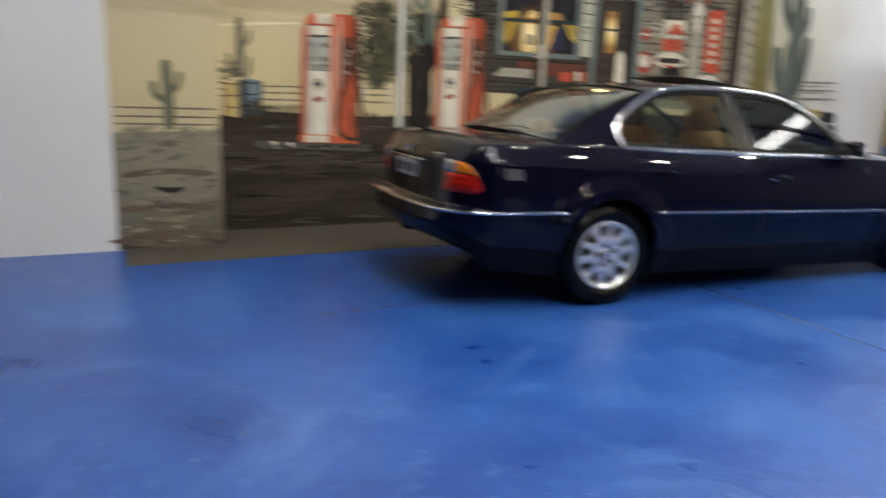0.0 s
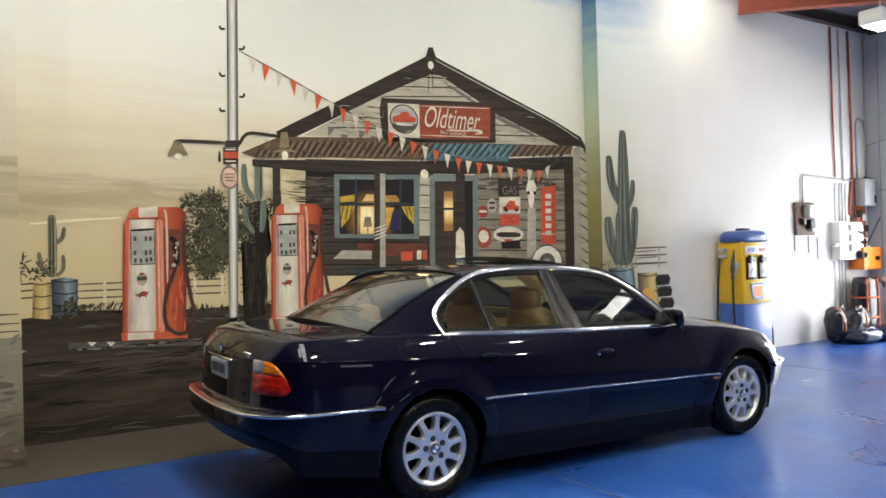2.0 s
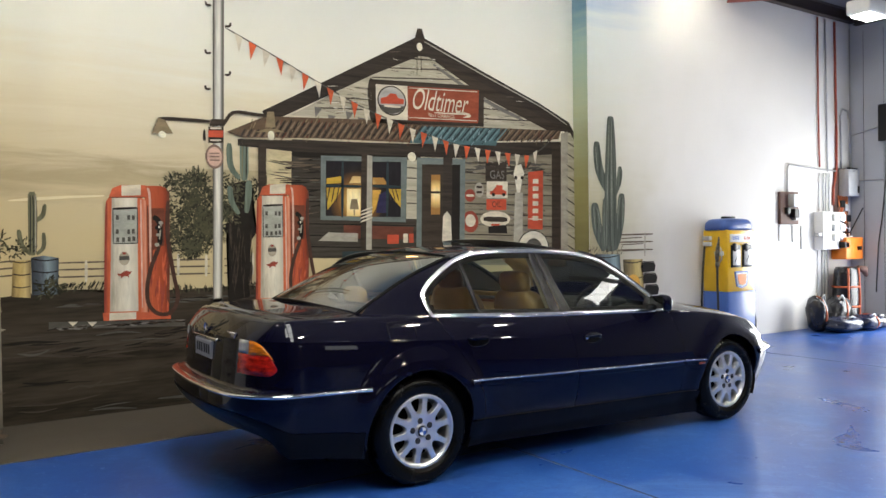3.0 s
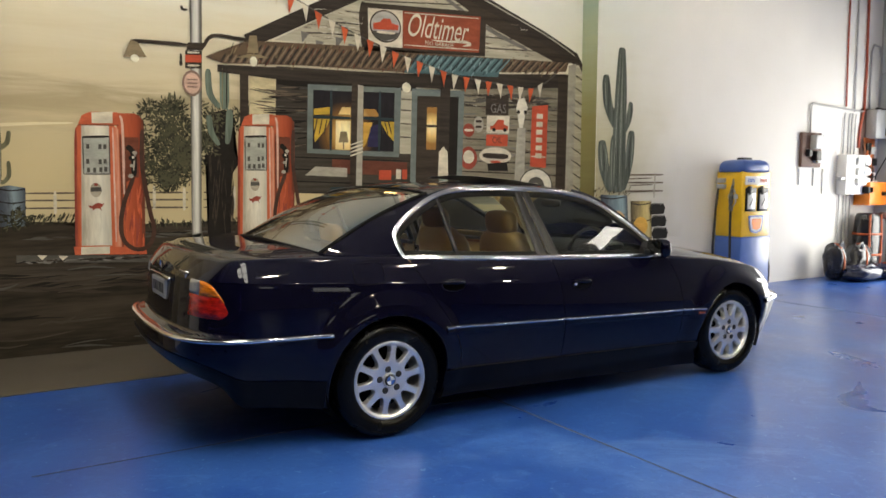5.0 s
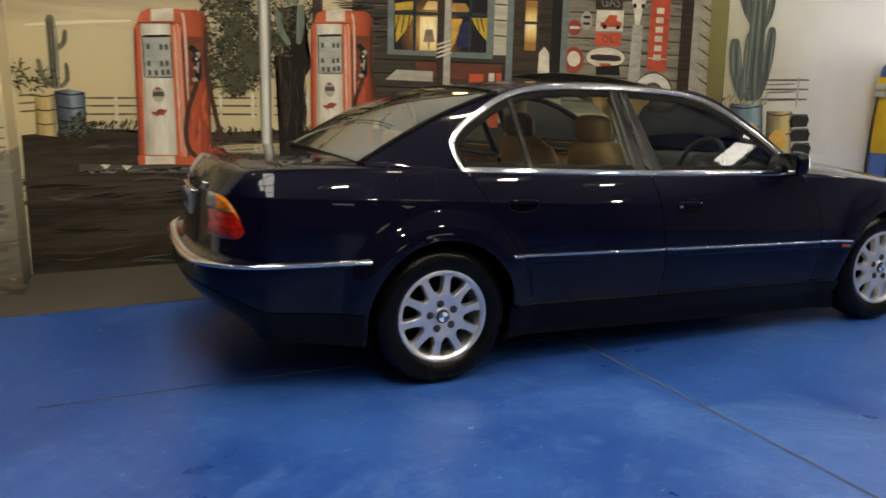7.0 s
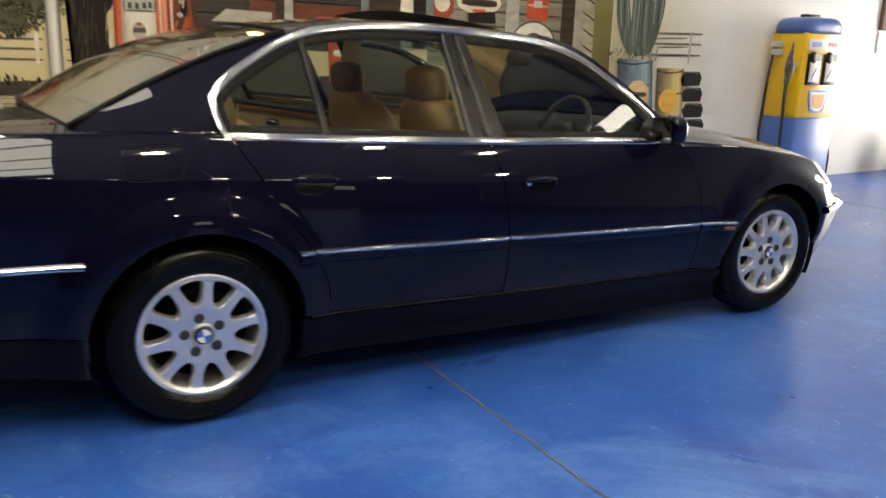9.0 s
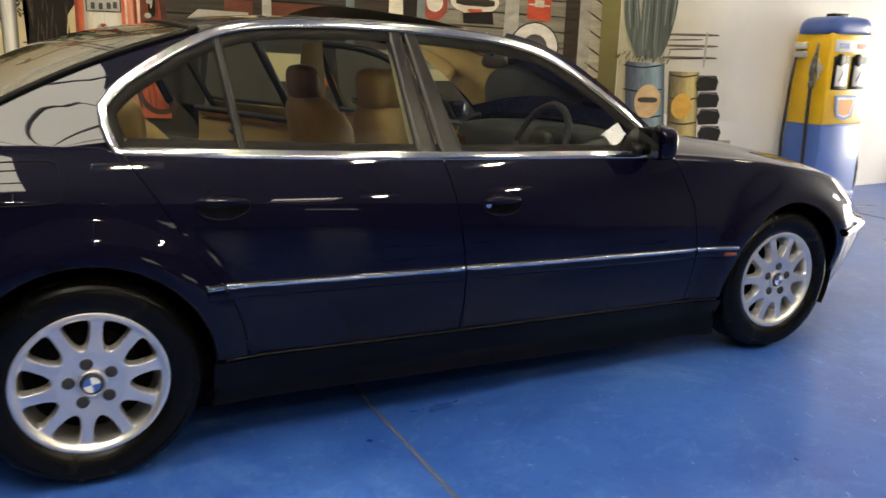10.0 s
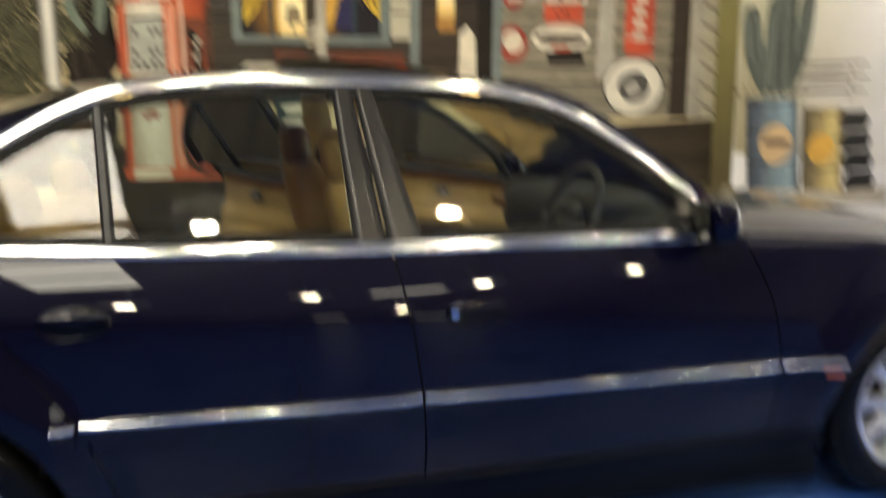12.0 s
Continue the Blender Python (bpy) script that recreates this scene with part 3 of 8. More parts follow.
        if not right:
            for d, xs in ((rd, np.linspace(0.11, 1.12, 30)), (fd, np.linspace(1.20, 2.10, 30))):
                pts = [house(x, rail(x) - 0.02, -0.01, right) for x in xs]
                pts = [house(xs[0], belt_z(xs[0]), -0.01, right)] + pts + [house(xs[-1] + 0.03, belt_z(xs[-1]), -0.01, right)]
                T("window_frame", tube(pts, 0.022, 8), M_BLACK, parent=d)
            T("window_divider", tube([house(0.50, belt_z(0.5), -0.01, right), house(0.475, rail(0.475) - 0.02, -0.01, right)], 0.013, 8), M_BLACK, parent=rd)
        if right:
            strut(0.482, 0.515, 0.455, 0.485, 0.004, "window_divider", M_BLACK)
            strut(1.098, 1.186, 1.083, 1.138, 0.006, "door_frame", M_BLACK)
            strut(1.192, 1.292, 1.144, 1.196, 0.006, "door_frame", M_BLACK)

        def sail(a, b):
            x = lerp(1.985, 2.15, a)
            z = lerp(belt_z(x), lerp(belt_z(x) + 0.008, rail(min(x, 2.14)), a), b)
            return house(x, z, 0.010, right)
        T("mirror_sail", sheet(8, 8, sail), M_BLACK, parent=fd)

        # rubbing strip with its bright face, in lengths between the shut lines
        def strip(xa, xb, z_of, t0=0.016, h=0.024, name="side_moulding", m=M_PAINT, out=0.014, on=None):
            def f(a, b):
                x = lerp(xa, xb, a)
                ang = lerp(-1, 1, b)
                end = 0.25 if a in (0, 1) else 1.0
                p = flank(x, z_of(x) + ang * h * 0.5, 0.0, right)
                p.y += sg * out * end * (1 - abs(ang) ** 4)
                return p
            return T(name, sheet(24, 8, f), m, parent=on)

        mz = lambda x: 0.6195 - 0.0325 * x
        for on, xa, xb in ((None, 0.345, line_rear(0.605) - 0.004), (rd, line_rear(0.605) + 0.004, line_mid(0.578) - 0.004), (fd, line_mid(0.578) + 0.004, line_front(0.543) - 0.004), (None, line_front(0.543) + 0.004, 2.578)):
            strip(xa, xb, lambda x: mz(x) - 0.012, h=0.052, out=0.012, on=on)
            strip(xa, xb, lambda x: mz(x) + 0.004, h=0.020, name="moulding_insert", m=M_CHROME, out=0.018, on=on)
        strip(2.50, 2.56, lambda x: mz(x) - 0.022, h=0.022, name="side_repeater", m=M_REPEATER, out=0.016)

        # dark shut lines behind the panel gaps, and the fuel flap
        for fn, z0, z1 in () if not right else ((line_rear, 0.62, 1.0), (line_mid, 0.36, 0.955), (line_front, 0.34, 0.915)):
            def shut(a, b):
                z = lerp(z0, z1, a)
                x = fn(z) + lerp(-0.014, 0.014, b)
                return flank(x, z, -0.012, right)
            T("shut_line", sheet(16, 1, shut), M_SEAL)
        if right:
            ring = []
            for t in np.linspace(0, 2 * math.pi, 49):
                c, q = math.cos(t), math.sin(t)
                r = 1 / (abs(c) ** 6 + abs(q) ** 6) ** (1 / 6)
                ring.append(flank(-0.125 + 0.095 * c * r, 0.955 + 0.058 * q * r, 0.0004, right))
            T("fuel_flap", tube(ring, 0.0022, 5), M_SEAL)
        for cx, r in ((0.0, 0.372), (WHEELBASE, 0.365)):
            arc = []
            for t in np.linspace(math.radians(-8), math.radians(188), 50):
                x, z = cx + r * math.cos(t), HUB_Z + 0.01 + r * math.sin(t)
                arc.append(flank(x, z, -0.003, right))
            T("arch_lip", tube(arc, 0.0035, 8), M_SEAL)

        # sill under the doors
        def sill(a, b):
            x = lerp(0.36, 2.58, a)
            z = lerp(0.345 - 0.0285 * (x - 0.4), 0.175 - 0.03 * (x - 0.4), b)
            p = flank(x, max(z, 0.21), 0.012, right)
            p.z = z
            p.y += -sg * 0.006 * b * b
            return p
        T("sill_panel", sheet(40, 8, sill), M_SILL)
        def sill_edge(xa, xb):
            return tube([flank(x, 0.350 - 0.0285 * (x - 0.4), 0.004, right) for x in np.linspace(xa, xb, 20)], 0.004, 6)
        T("sill_seam", sill_edge(0.40, 2.55), M_BLACK)

        # door handles: a bar over a black disc that paints the hollow's shade
        for cx, cz in ((0.415, 0.864), (1.405, 0.806)):
            nz = 14
            def cup(a, b):
                t = a * 2 * math.pi
                r = b
                x, z = cx + 0.082 * r * math.cos(t), cz - 0.006 + 0.036 * r * math.sin(t)
                return flank(x, z, 0.0022 - 0.001 * r, right)
            hd = T("door_handle", tube([flank(cx - 0.078, cz + 0.012, 0.006, right), flank(cx - 0.064, cz + 0.014, 0.016, right), flank(cx - 0.035, cz + 0.015, 0.022, right), flank(cx, cz + 0.014, 0.025, right), flank(cx + 0.035, cz + 0.012, 0.022, right), flank(cx + 0.064, cz + 0.010, 0.015, right), flank(cx + 0.078, cz + 0.007, 0.004, right)], [0.007, 0.011, 0.0135, 0.0145, 0.0135, 0.011, 0.006], 12), M_PAINT, parent=rd if cx < 1 else fd)
            T("cup_shade", sheet(28, 4, cup), M_CUP_SHADE, "proud black disc standing in for the shaded hollow behind the handle", parent=rd if cx < 1 else fd)
            lip = [cup(t, 1.0) + Vector((0, sg * 0.0015, 0)) for t in np.linspace(0, 1, 33)]
            T("cup_lip", tube(lip, 0.0032, 6), M_PAINT, parent=rd if cx < 1 else fd)
        if right:
            lock = lathe([(0.0, 0.004), (0.011, 0.004), (0.013, 0.0)], 16)
            o = T("key_lock", lock, M_CHROME, parent=fd)
            o.location = flank(1.345, 0.805, 0.004, True)
            o.rotation_euler = (0, 0, math.pi)

        # door mirror
        bm = bmesh.new()
        bmesh.ops.create_uvsphere(bm, u_segments=28, v_segments=18, radius=1.0)
        for v in bm.verts:
            c = v.co
            k = 3.2
            nrm = (abs(c.x) ** k + abs(c.y) ** k + abs(c.z) ** k) ** (1 / k)
            c /= nrm
            c.x = c.x * 0.062 if c.x > 0 else c.x * 0.035
            c.y *= 0.098
            c.z *= 0.068 * (1 - 0.12 * (c.y * -sg > 0))
        mc = house(2.10, 1.005, 0.0, right)
        o = T("door_mirror", bm, M_PAINT)
        if not right:
            o.parent = fd
        o.location = (mc.x + 0.01, mc.y + sg * 0.115, 1.005)
        o.rotation_euler = (0, 0, sg * 0.22)
        T("mirror_glass", sheet(6, 6, lambda a, b: Vector((-0.037, lerp(-0.085, 0.085, a), lerp(-0.054, 0.052, b)))), M_MIRROR, parent=o) if right else None
        T("mirror_arm", tube([house(2.06, 0.965, 0.0, right), Vector((mc.x, mc.y + sg * 0.05, 0.965))], [0.03, 0.022], 10), M_BLACK, parent=None if right else fd)

        # tail lamp: amber, red and reversing lens following the corner
        def lens(s0, s1, z0, z1, h=0.010, rnd=0.02):
            def f(a, b):
                e = math.sin(min(1.0, min(a, 1 - a) * 5) * 1.57) * math.sin(min(1.0, min(b, 1 - b) * 4) * 1.57)
                s = lerp(s0, s1, a)
                z = lerp(z0(a), z1(a), b)
                lo, hi = 0.0, 2.25
                for _ in range(20):
                    mid = (lo + hi) / 2
                    lo, hi = (mid, hi) if hull(s, mid).z < z else (lo, mid)
                p, q = hull(s, lo), hull(s + 0.01, lo)
                d = Vector((q.y - p.y, -(q.x - p.x), 0)).normalized() * -1
                if d.y < 0 and abs(d.y) > abs(d.x):
                    d = -d
                if d.x > 0.3:
                    d = -d
                p = p + d * h * min(1.0, e)
                return Vector((p.x, p.y * sg, p.z))
            return sheet(28, 16, f)
        sa, sb = s_at(-1.035) - 0.225, s_at(-0.915)
        top = lambda a: 0.952 - 0.010 * a - 0.135 * max(0.0, (a - 0.35) / 0.65) ** 3.2
        mid = lambda a: min(0.876 - 0.006 * a, top(a) - 0.004)
        bot = lambda a: 0.760 - 0.004 * a + 0.034 * max(0.0, (a - 0.80) / 0.20) ** 2.5
        lamp_o = T("tail_lamp", lens(sa, sb, bot, mid), M_LENS_RED, "ruby red ribbed tail lamp lens")
        a0 = 0.32
        T("indicator_lens", lens(lerp(sa, sb, a0), sb - 0.02, lambda a: mid(lerp(a0, 0.94, a)), lambda a: top(lerp(a0, 0.94, a))), M_LENS_AMBER, "amber indicator lens", parent=lamp_o)
        T("reversing_lens", lens(sa, lerp(sa, sb, a0), lambda a: mid(lerp(0, a0, a)), lambda a: top(lerp(0, a0, a))), M_LENS_CLEAR, "clear reversing lens", parent=lamp_o)

        # headlamp at the corner
        T("headlamp", lens(s_at(3.42), s_at(3.42) + 0.42, lambda a: lerp(0.60, 0.565, a), lambda a: lerp(0.715, 0.665, a), 0.012), M_LENS_SMOKE, "clear headlamp lens")

    # tail: bumper and lid panel, nose, all across the middle
    def across(s_edge_from, v0, v1, nose, nu=56, nv=30, z_cut=None):
        def f(a, b):
            k = abs(2 * a - 1)
            sg = -1 if a < 0.5 else 1
            s = s_edge_from * k if not nose else S_END - (S_END - s_edge_from) * k
            p = hull(s, lerp(v0, v1, b))
            return Vector((p.x, p.y * sg, p.z))
        return sheet(nu, nv, f)
    s_q = s_at(-0.86)
    T("rear_bumper", across(s_q, 0.0, 1.0, False, 72, 64), M_PAINT)
    T("tail_panel", across(s_q, 1.0, 2.25, False, 72, 20), M_PAINT)
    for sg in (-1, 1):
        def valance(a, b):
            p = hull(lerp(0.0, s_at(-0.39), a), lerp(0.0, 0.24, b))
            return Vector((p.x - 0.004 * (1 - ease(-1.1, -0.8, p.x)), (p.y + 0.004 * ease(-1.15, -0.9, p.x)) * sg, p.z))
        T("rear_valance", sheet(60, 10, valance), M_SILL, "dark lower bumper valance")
    s_n = s_at(3.48)
    T("front_bumper", across(s_n, 0.0, 2.25, True, 60, 60), M_PAINT)

    def bumper_strip(s0, nose, z, h, out, m, name, label):
        def f(a, b):
            k = abs(2 * a - 1)
            sg = -1 if a < 0.5 else 1
            s = s0 * k if not nose else S_END - (S_END - s0) * k
            ang = lerp(-1, 1, b)
            x = out_x(s)
            zz = z(x) + ang * h / 2
            lo, hi = 0.0, 2.0
            for _ in range(20):
                md = (lo + hi) / 2
                lo, hi = (md, hi) if hull(s, md).z < zz else (lo, md)
            p = hull(s, lo)
            p.x += (-1 if not nose else 1) * (1 - ease(-1.1, -0.8, x) if not nose else ease(3.3, 3.6, x)) * out * (1 - ang ** 4)
            p.y += out * (1 - ang ** 4) * (ease(-1.1, -0.85, x) if not nose else 1 - ease(3.3, 3.6, x))
            return Vector((p.x, p.y * sg, zz))
        return T(name, sheet(96, 8, f), m, label)
    bz = lambda x: 0.652 - 0.02 * (x + 1.1)
    bumper_strip(s_at(-0.365), False, bz, 0.026, 0.020, M_CHROME, "bumper_trim", "chrome bumper strip")
    bumper_strip(s_at(3.30), True, lambda x: 0.537, 0.040, 0.024, M_CHROME, "bumper_trim", "chrome bumper strip")

    # boot lid and bonnet
    def deck(xa, xb, rise, ns, nw, spine0, spine1):
        def f(a, b):
            k = abs(2 * b - 1)
            sg = -1 if b < 0.5 else 1
            s = lerp(xa, xb, a)
            e = hull(s, 2.25)
            mid_x = lerp(spine0, spine1, a)
            w = 1 - k
            h = 1 - (1 - w) ** 5
            return Vector((lerp(e.x, mid_x, w), e.y * k * sg, e.z + rise(mid_x) * h))
        return sheet(ns, nw, f)

    def boot(a, b):
        k = abs(2 * b - 1)
        sg = -1 if b < 0.5 else 1
        s_c = s_at(-0.95)
        tail = hull(s_c * k, 2.25)
        e = hull(lerp(s_c, s_at(-0.10), a), 2.25)
        t = ease(0.0, 0.35, a)
        x = lerp(tail.x, -0.12, a) if k < 1 else e.x
        x = lerp(lerp(tail.x, -0.14, a), e.x, k ** 6)
        y = lerp(tail.y, k * e.y, t)
        z = lerp(tail.z, e.z + (0.034 + 0.022 * a) * (1 - k ** 4), ease(0.0, 0.10, a) * 0.999 if k < 1 else 1.0)
        return Vector((x, y * sg, z))
    T("boot_lid", sheet(60, 64, boot), M_PAINT)
    T("bonnet", deck(s_at(2.14), s_at(3.60), lambda x: lerp(0.075, 0.035, ease(2.2, 3.7, x)), 60, 64, 2.30, 3.68), M_PAINT)

    # roof with the tilting sunroof, rear and front screens
    def roof(a, b):
        k = 2 * b - 1
        x_e = lerp(0.42, 1.60, a)
        x = x_e + (lerp(-0.10, 0.06, a)) * (1 - k * k)
        u, z = edge_roof(x_e)
        top = roof_mid(x)
        return Vector((x, u * k, z + (top - z) * (1 - abs(k) ** 2.6)))
    T("roof", sheet(48, 48, roof), M_PAINT)

    def rear_screen(a, b):
        k = 2 * b - 1
        ub, ut = 0.722, edge_roof(0.42)[0] - 0.005
        u = lerp(ub, ut, a) * k
        x = lerp(-0.36 - 0.14 * (1 - k * k), 0.42 - 0.10 * (1 - k * k), a)
        z_mid = roof_mid(0.32)
        z = lerp(1.065 + 0.052 * (1 - k * k), edge_roof(0.42)[1] + (z_mid - edge_roof(0.42)[1]) * (1 - abs(k) ** 2.6), a)
        z += (0.030 + 0.035 * (1 - k * k)) * math.sin(math.pi * a)
        return Vector((x, u, z))
    o = T("rear_screen", sheet(24, 32, rear_screen), M_GLASS_DK, "sloping tinted rear window")
    o.visible_shadow = False

    def seam(pts, r, m, name, label=""):
        return T(name, tube(pts, r, 8), m, label)
    for sg in (-1, 1):
        seam([rear_screen(t, 0.0 if sg < 0 else 1.0) + Vector((0, 0, 0.004)) for t in np.linspace(0, 1, 16)], 0.011, M_SEAL, "screen_seal")
    seam([rear_screen(0.0, t) for t in np.linspace(0, 1, 30)], 0.010, M_SEAL, "screen_seal")
    seam([rear_screen(1.0, t) for t in np.linspace(0, 1, 30)], 0.009, M_SEAL, "screen_seal")

    def wind_screen(a, b):
        k = 2 * b - 1
        ub, ut = 0.735, edge_roof(1.60)[0]
        x = lerp(2.235 + 0.16 * (1 - k * k), 1.60 + 0.06 * (1 - k * k), a)
        z = lerp(0.975 + 0.03 * (1 - k * k), edge_roof(1.60)[1] + (roof_mid(1.65) - edge_roof(1.60)[1]) * (1 - abs(k) ** 2.6), a)
        return Vector((x, lerp(ub, ut, a) * k, z + 0.03 * math.sin(math.pi * a)))
    o = T("windscreen", sheet(20, 32, wind_screen), M_GLASS, "clear raked windscreen")
    o.visible_shadow = False

    # sunroof panel, tilted up at its back
    def sun_panel(a, b):
        k = 2 * b - 1
        x = lerp(0.98, 1.50, a)
        return Vector((x, 0.40 * k, roof_mid(x) - 0.014 * abs(k) ** 2 + lerp(0.040, 0.004, a) + 0.002))
    bm = sheet(10, 10, sun_panel)
    bmesh.ops.solidify(bm, geom=bm.faces[:], thickness=0.012)
    T("sunroof", bm, M_BLACK, "dark sunroof panel tilted open")

    # inner floor and wheel wells keep daylight out
    bm = bmesh.new()
    box(bm, -0.55, 3.1, -0.70, 0.70, 0.20, 0.30)
    box(bm, -0.42, 0.42, -0.66, 0.66, 0.25, 0.72)
    box(bm, 2.5, 3.30, -0.60, 0.60, 0.25, 0.62)
    box(bm, -0.82, 0.02, -0.62, 0.62, 0.32, 0.96)
    T("underbody", bm, M_DARK, smooth=False)
    for cx in (0.0, WHEELBASE):
        for sg in (-1, 1):
            bm = grid(lambda i, j: (cx + 0.385 * math.cos(math.radians(-25 + 230 * i / 24)), sg * (0.60 + 0.26 * j), HUB_Z + 0.385 * math.sin(math.radians(-25 + 230 * i / 24))), 24, 1)
            T("wheel_housing", bm, M_DARK)

    # cabin
    def puff(cx, cy, cz, rx, ry, rz, k=4.0, lean=0.0, name="seat", m=M_LEATHER, parent=None, label=""):
        bm = bmesh.new()
        bmesh.ops.create_uvsphere(bm, u_segments=28, v_segments=18, radius=1.0)
        for v in bm.verts:
            c = v.co
            n = (abs(c.x) ** k + abs(c.y) ** k + abs(c.z) ** k) ** (1 / k)
            c /= n
            v.co = (cx + c.x * rx - c.z * rz * math.tan(math.radians(lean)), cy + c.y * ry, cz + c.z * rz)
        return T(name, bm, m, label, parent)
    for cy in (-0.37, 0.37):
        x0 = 1.13 if cy < 0 else 1.04
        seat = puff(x0 + 0.10, cy, 0.80, 0.10, 0.265, 0.33, 4, 14, "front_seat", M_LEATHER, None, "tan leather front seat")
        puff(x0 + 0.42, cy, 0.50, 0.28, 0.26, 0.09, 4, 0, "seat_cushion", M_LEATHER, seat)
        for k in (-1, 1):
            puff(x0 + 0.12, cy + k * 0.215, 0.80, 0.10, 0.055, 0.28, 3, 14, "seat_bolster", M_LEATHER, seat)
        puff(x0, cy, 1.185, 0.062, 0.150, 0.085, 3.2, 6, "headrest", M_LEATHER if cy < 0 else M_LEATHER_DK, seat)
        for k in (-0.05, 0.05):
            T("headrest_post", tube([(x0 + 0.01, cy + k, 1.06), (x0, cy + k, 1.14)], 0.006, 6), M_CHROME, parent=seat)
    bench = puff(0.30, 0.0, 0.78, 0.12, 0.66, 0.27, 5, 16, "rear_bench", M_LEATHER, None, "tan leather rear bench")
    puff(0.62, 0.0, 0.50, 0.30, 0.66, 0.10, 5, 0, "bench_cushion", M_LEATHER, bench)
    for cy in (-0.40, 0.40):
        puff(0.19, cy, 1.09, 0.055, 0.14, 0.075, 3.2, 8, "headrest", M_LEATHER, bench)
    T("parcel_shelf", sheet(4, 8, lambda a, b: Vector((lerp(-0.40, 0.18, a), lerp(-0.66, 0.66, b), 1.035))), M_CREAM)
    puff(2.22, 0.0, 0.86, 0.26, 0.74, 0.135, 4, 0, "dashboard", M_DASH, None, "dark dashboard")
    puff(2.06, -0.37, 0.985, 0.13, 0.17, 0.045, 3, 0, "instrument_hood", M_DASH)
    T("wood_band", sheet(2, 12, lambda a, b: Vector((1.975, lerp(-0.7, 0.7, b), lerp(0.86, 0.90, a)))), M_WOOD)
    wheel_c, tilt = Vector((1.90, -0.37, 0.945)), math.radians(24)
    ring = [wheel_c + Vector((0.19 * math.sin(t) * math.sin(tilt), 0.19 * math.cos(t), 0.19 * math.sin(t) * math.cos(tilt))) for t in np.linspace(0, 2 * math.pi, 41)]
    steer = T("steering_wheel", tube(ring, 0.0155, 10), M_DASH, "dark leather steering wheel")
    for t in (math.radians(200), math.radians(340), math.radians(270)):
        T("wheel_spoke", tube([wheel_c, wheel_c + Vector((0.18 * math.sin(t) * math.sin(tilt), 0.18 * math.cos(t), 0.18 * math.sin(t) * math.cos(tilt)))], [0.03, 0.016], 8), M_DASH, parent=steer)
    puff(wheel_c.x + 0.01, wheel_c.y, wheel_c.z, 0.035, 0.075, 0.06, 3, 0, "wheel_boss", M_DASH, steer)
    puff(1.87, 0.0, 1.30, 0.018, 0.115, 0.032, 3, 0, "interior_mirror", M_DASH)
    T("mirror_stem", tube([(1.87, 0, 1.32), (1.80, 0, 1.40)], 0.010, 8), M_DASH)
    T("headliner", sheet(24, 24, lambda a, b: roof(a, b) - Vector((0, 0, 0.030 - 0.004 * abs(2 * b - 1)))), M_CREAM)
    for sg in (-1, 1):
        right = sg < 0
        for xa, xb, nm in ((0.40, 1.20, "rear_door_card"), (1.25, 2.28, "front_door_card")):
            def card(a, b):
                x = lerp(xa, xb, a)
                z = lerp(0.36, belt_z(x) - 0.005, b)
                return Vector((x, sg * (0.765 + 0.01 * b - 0.035 * ease(0.45, 0.55, b) * (1 - ease(0.62, 0.74, b))), z))
            c = T(nm, sheet(10, 26, card), M_LEATHER, "tan leather door card", parent=doors[right][0 if xa < 1 else 1] if not right else None)
            sub = c if right else doors[right][0 if xa < 1 else 1]
            def top(a, b):
                x = lerp(xa, xb, a)
                h = belt_z(x)
                return Vector((x, sg * (0.758 - 0.016 * math.sin(math.pi * b)), lerp(h - 0.022, h + 0.012, b)))
            T("card_top", sheet(10, 6, top), M_DASH, parent=sub)
            def wood(a, b):
                x = lerp(xa + 0.05, xb - 0.08, a)
                h = belt_z(x)
                return Vector((x, sg * 0.752, lerp(h - 0.046, h - 0.024, b)))
            T("card_wood", sheet(8, 2, wood), M_WOOD, parent=sub)
            px = lerp(xa, xb, 0.42)
            puff(px, sg * 0.757, belt_z(px) - 0.105, 0.055, 0.012, 0.024, 2.6, 0, "handle_recess", M_INK, sub)
            T("pull_handle", tube([(px - 0.045, sg * 0.748, belt_z(px) - 0.10), (px, sg * 0.738, belt_z(px) - 0.098), (px + 0.045, sg * 0.748, belt_z(px) - 0.11)], 0.006, 8), M_CHROME, parent=sub)
            puff(lerp(xa, xb, 0.42), sg * 0.70, 0.69, 0.26, 0.05, 0.035, 3.5, 0, "arm_rest", M_LEATHER, sub)
        T("pillar_lining", sheet(6, 12, lambda a, b: house(lerp(lerp(1.10, 1.29, a), lerp(1.09, 1.19, a), b), lerp(belt_z(1.2), rail(1.15) - 0.01, b), -0.045 - 0.012 * math.sin(math.pi * a), right)), M_CREAM)
        T("pillar_lining", sheet(16, 6, lambda a, b: (lambda p: Vector((p.x + 0.05 * b, p.y - sg * (0.02 + 0.05 * b), p.z - 0.012 + 0.01 * b)))(house(lerp(1.60, 2.15, a), rail(lerp(1.60, 2.13, a)), 0.0, right))), M_CREAM)
        T("belt_strap", tube([(1.17, sg * 0.66, 1.24), (1.15, sg * 0.70, 0.98), (1.13, sg * 0.71, 0.6)], 0.014, 6), M_DASH)
    M_COURTESY = emit("courtesy_light", (1.0, 0.62, 0.25), 14.0)
    for cx, cz in ((0.46, 1.385), (1.66, 1.372)):
        bm = bmesh.new()
        box(bm, cx - 0.025, cx + 0.025, -0.045, 0.045, cz, cz + 0.012, 0.004)
        T("courtesy_lamp", bm, M_COURTESY, "lit warm courtesy lamp")

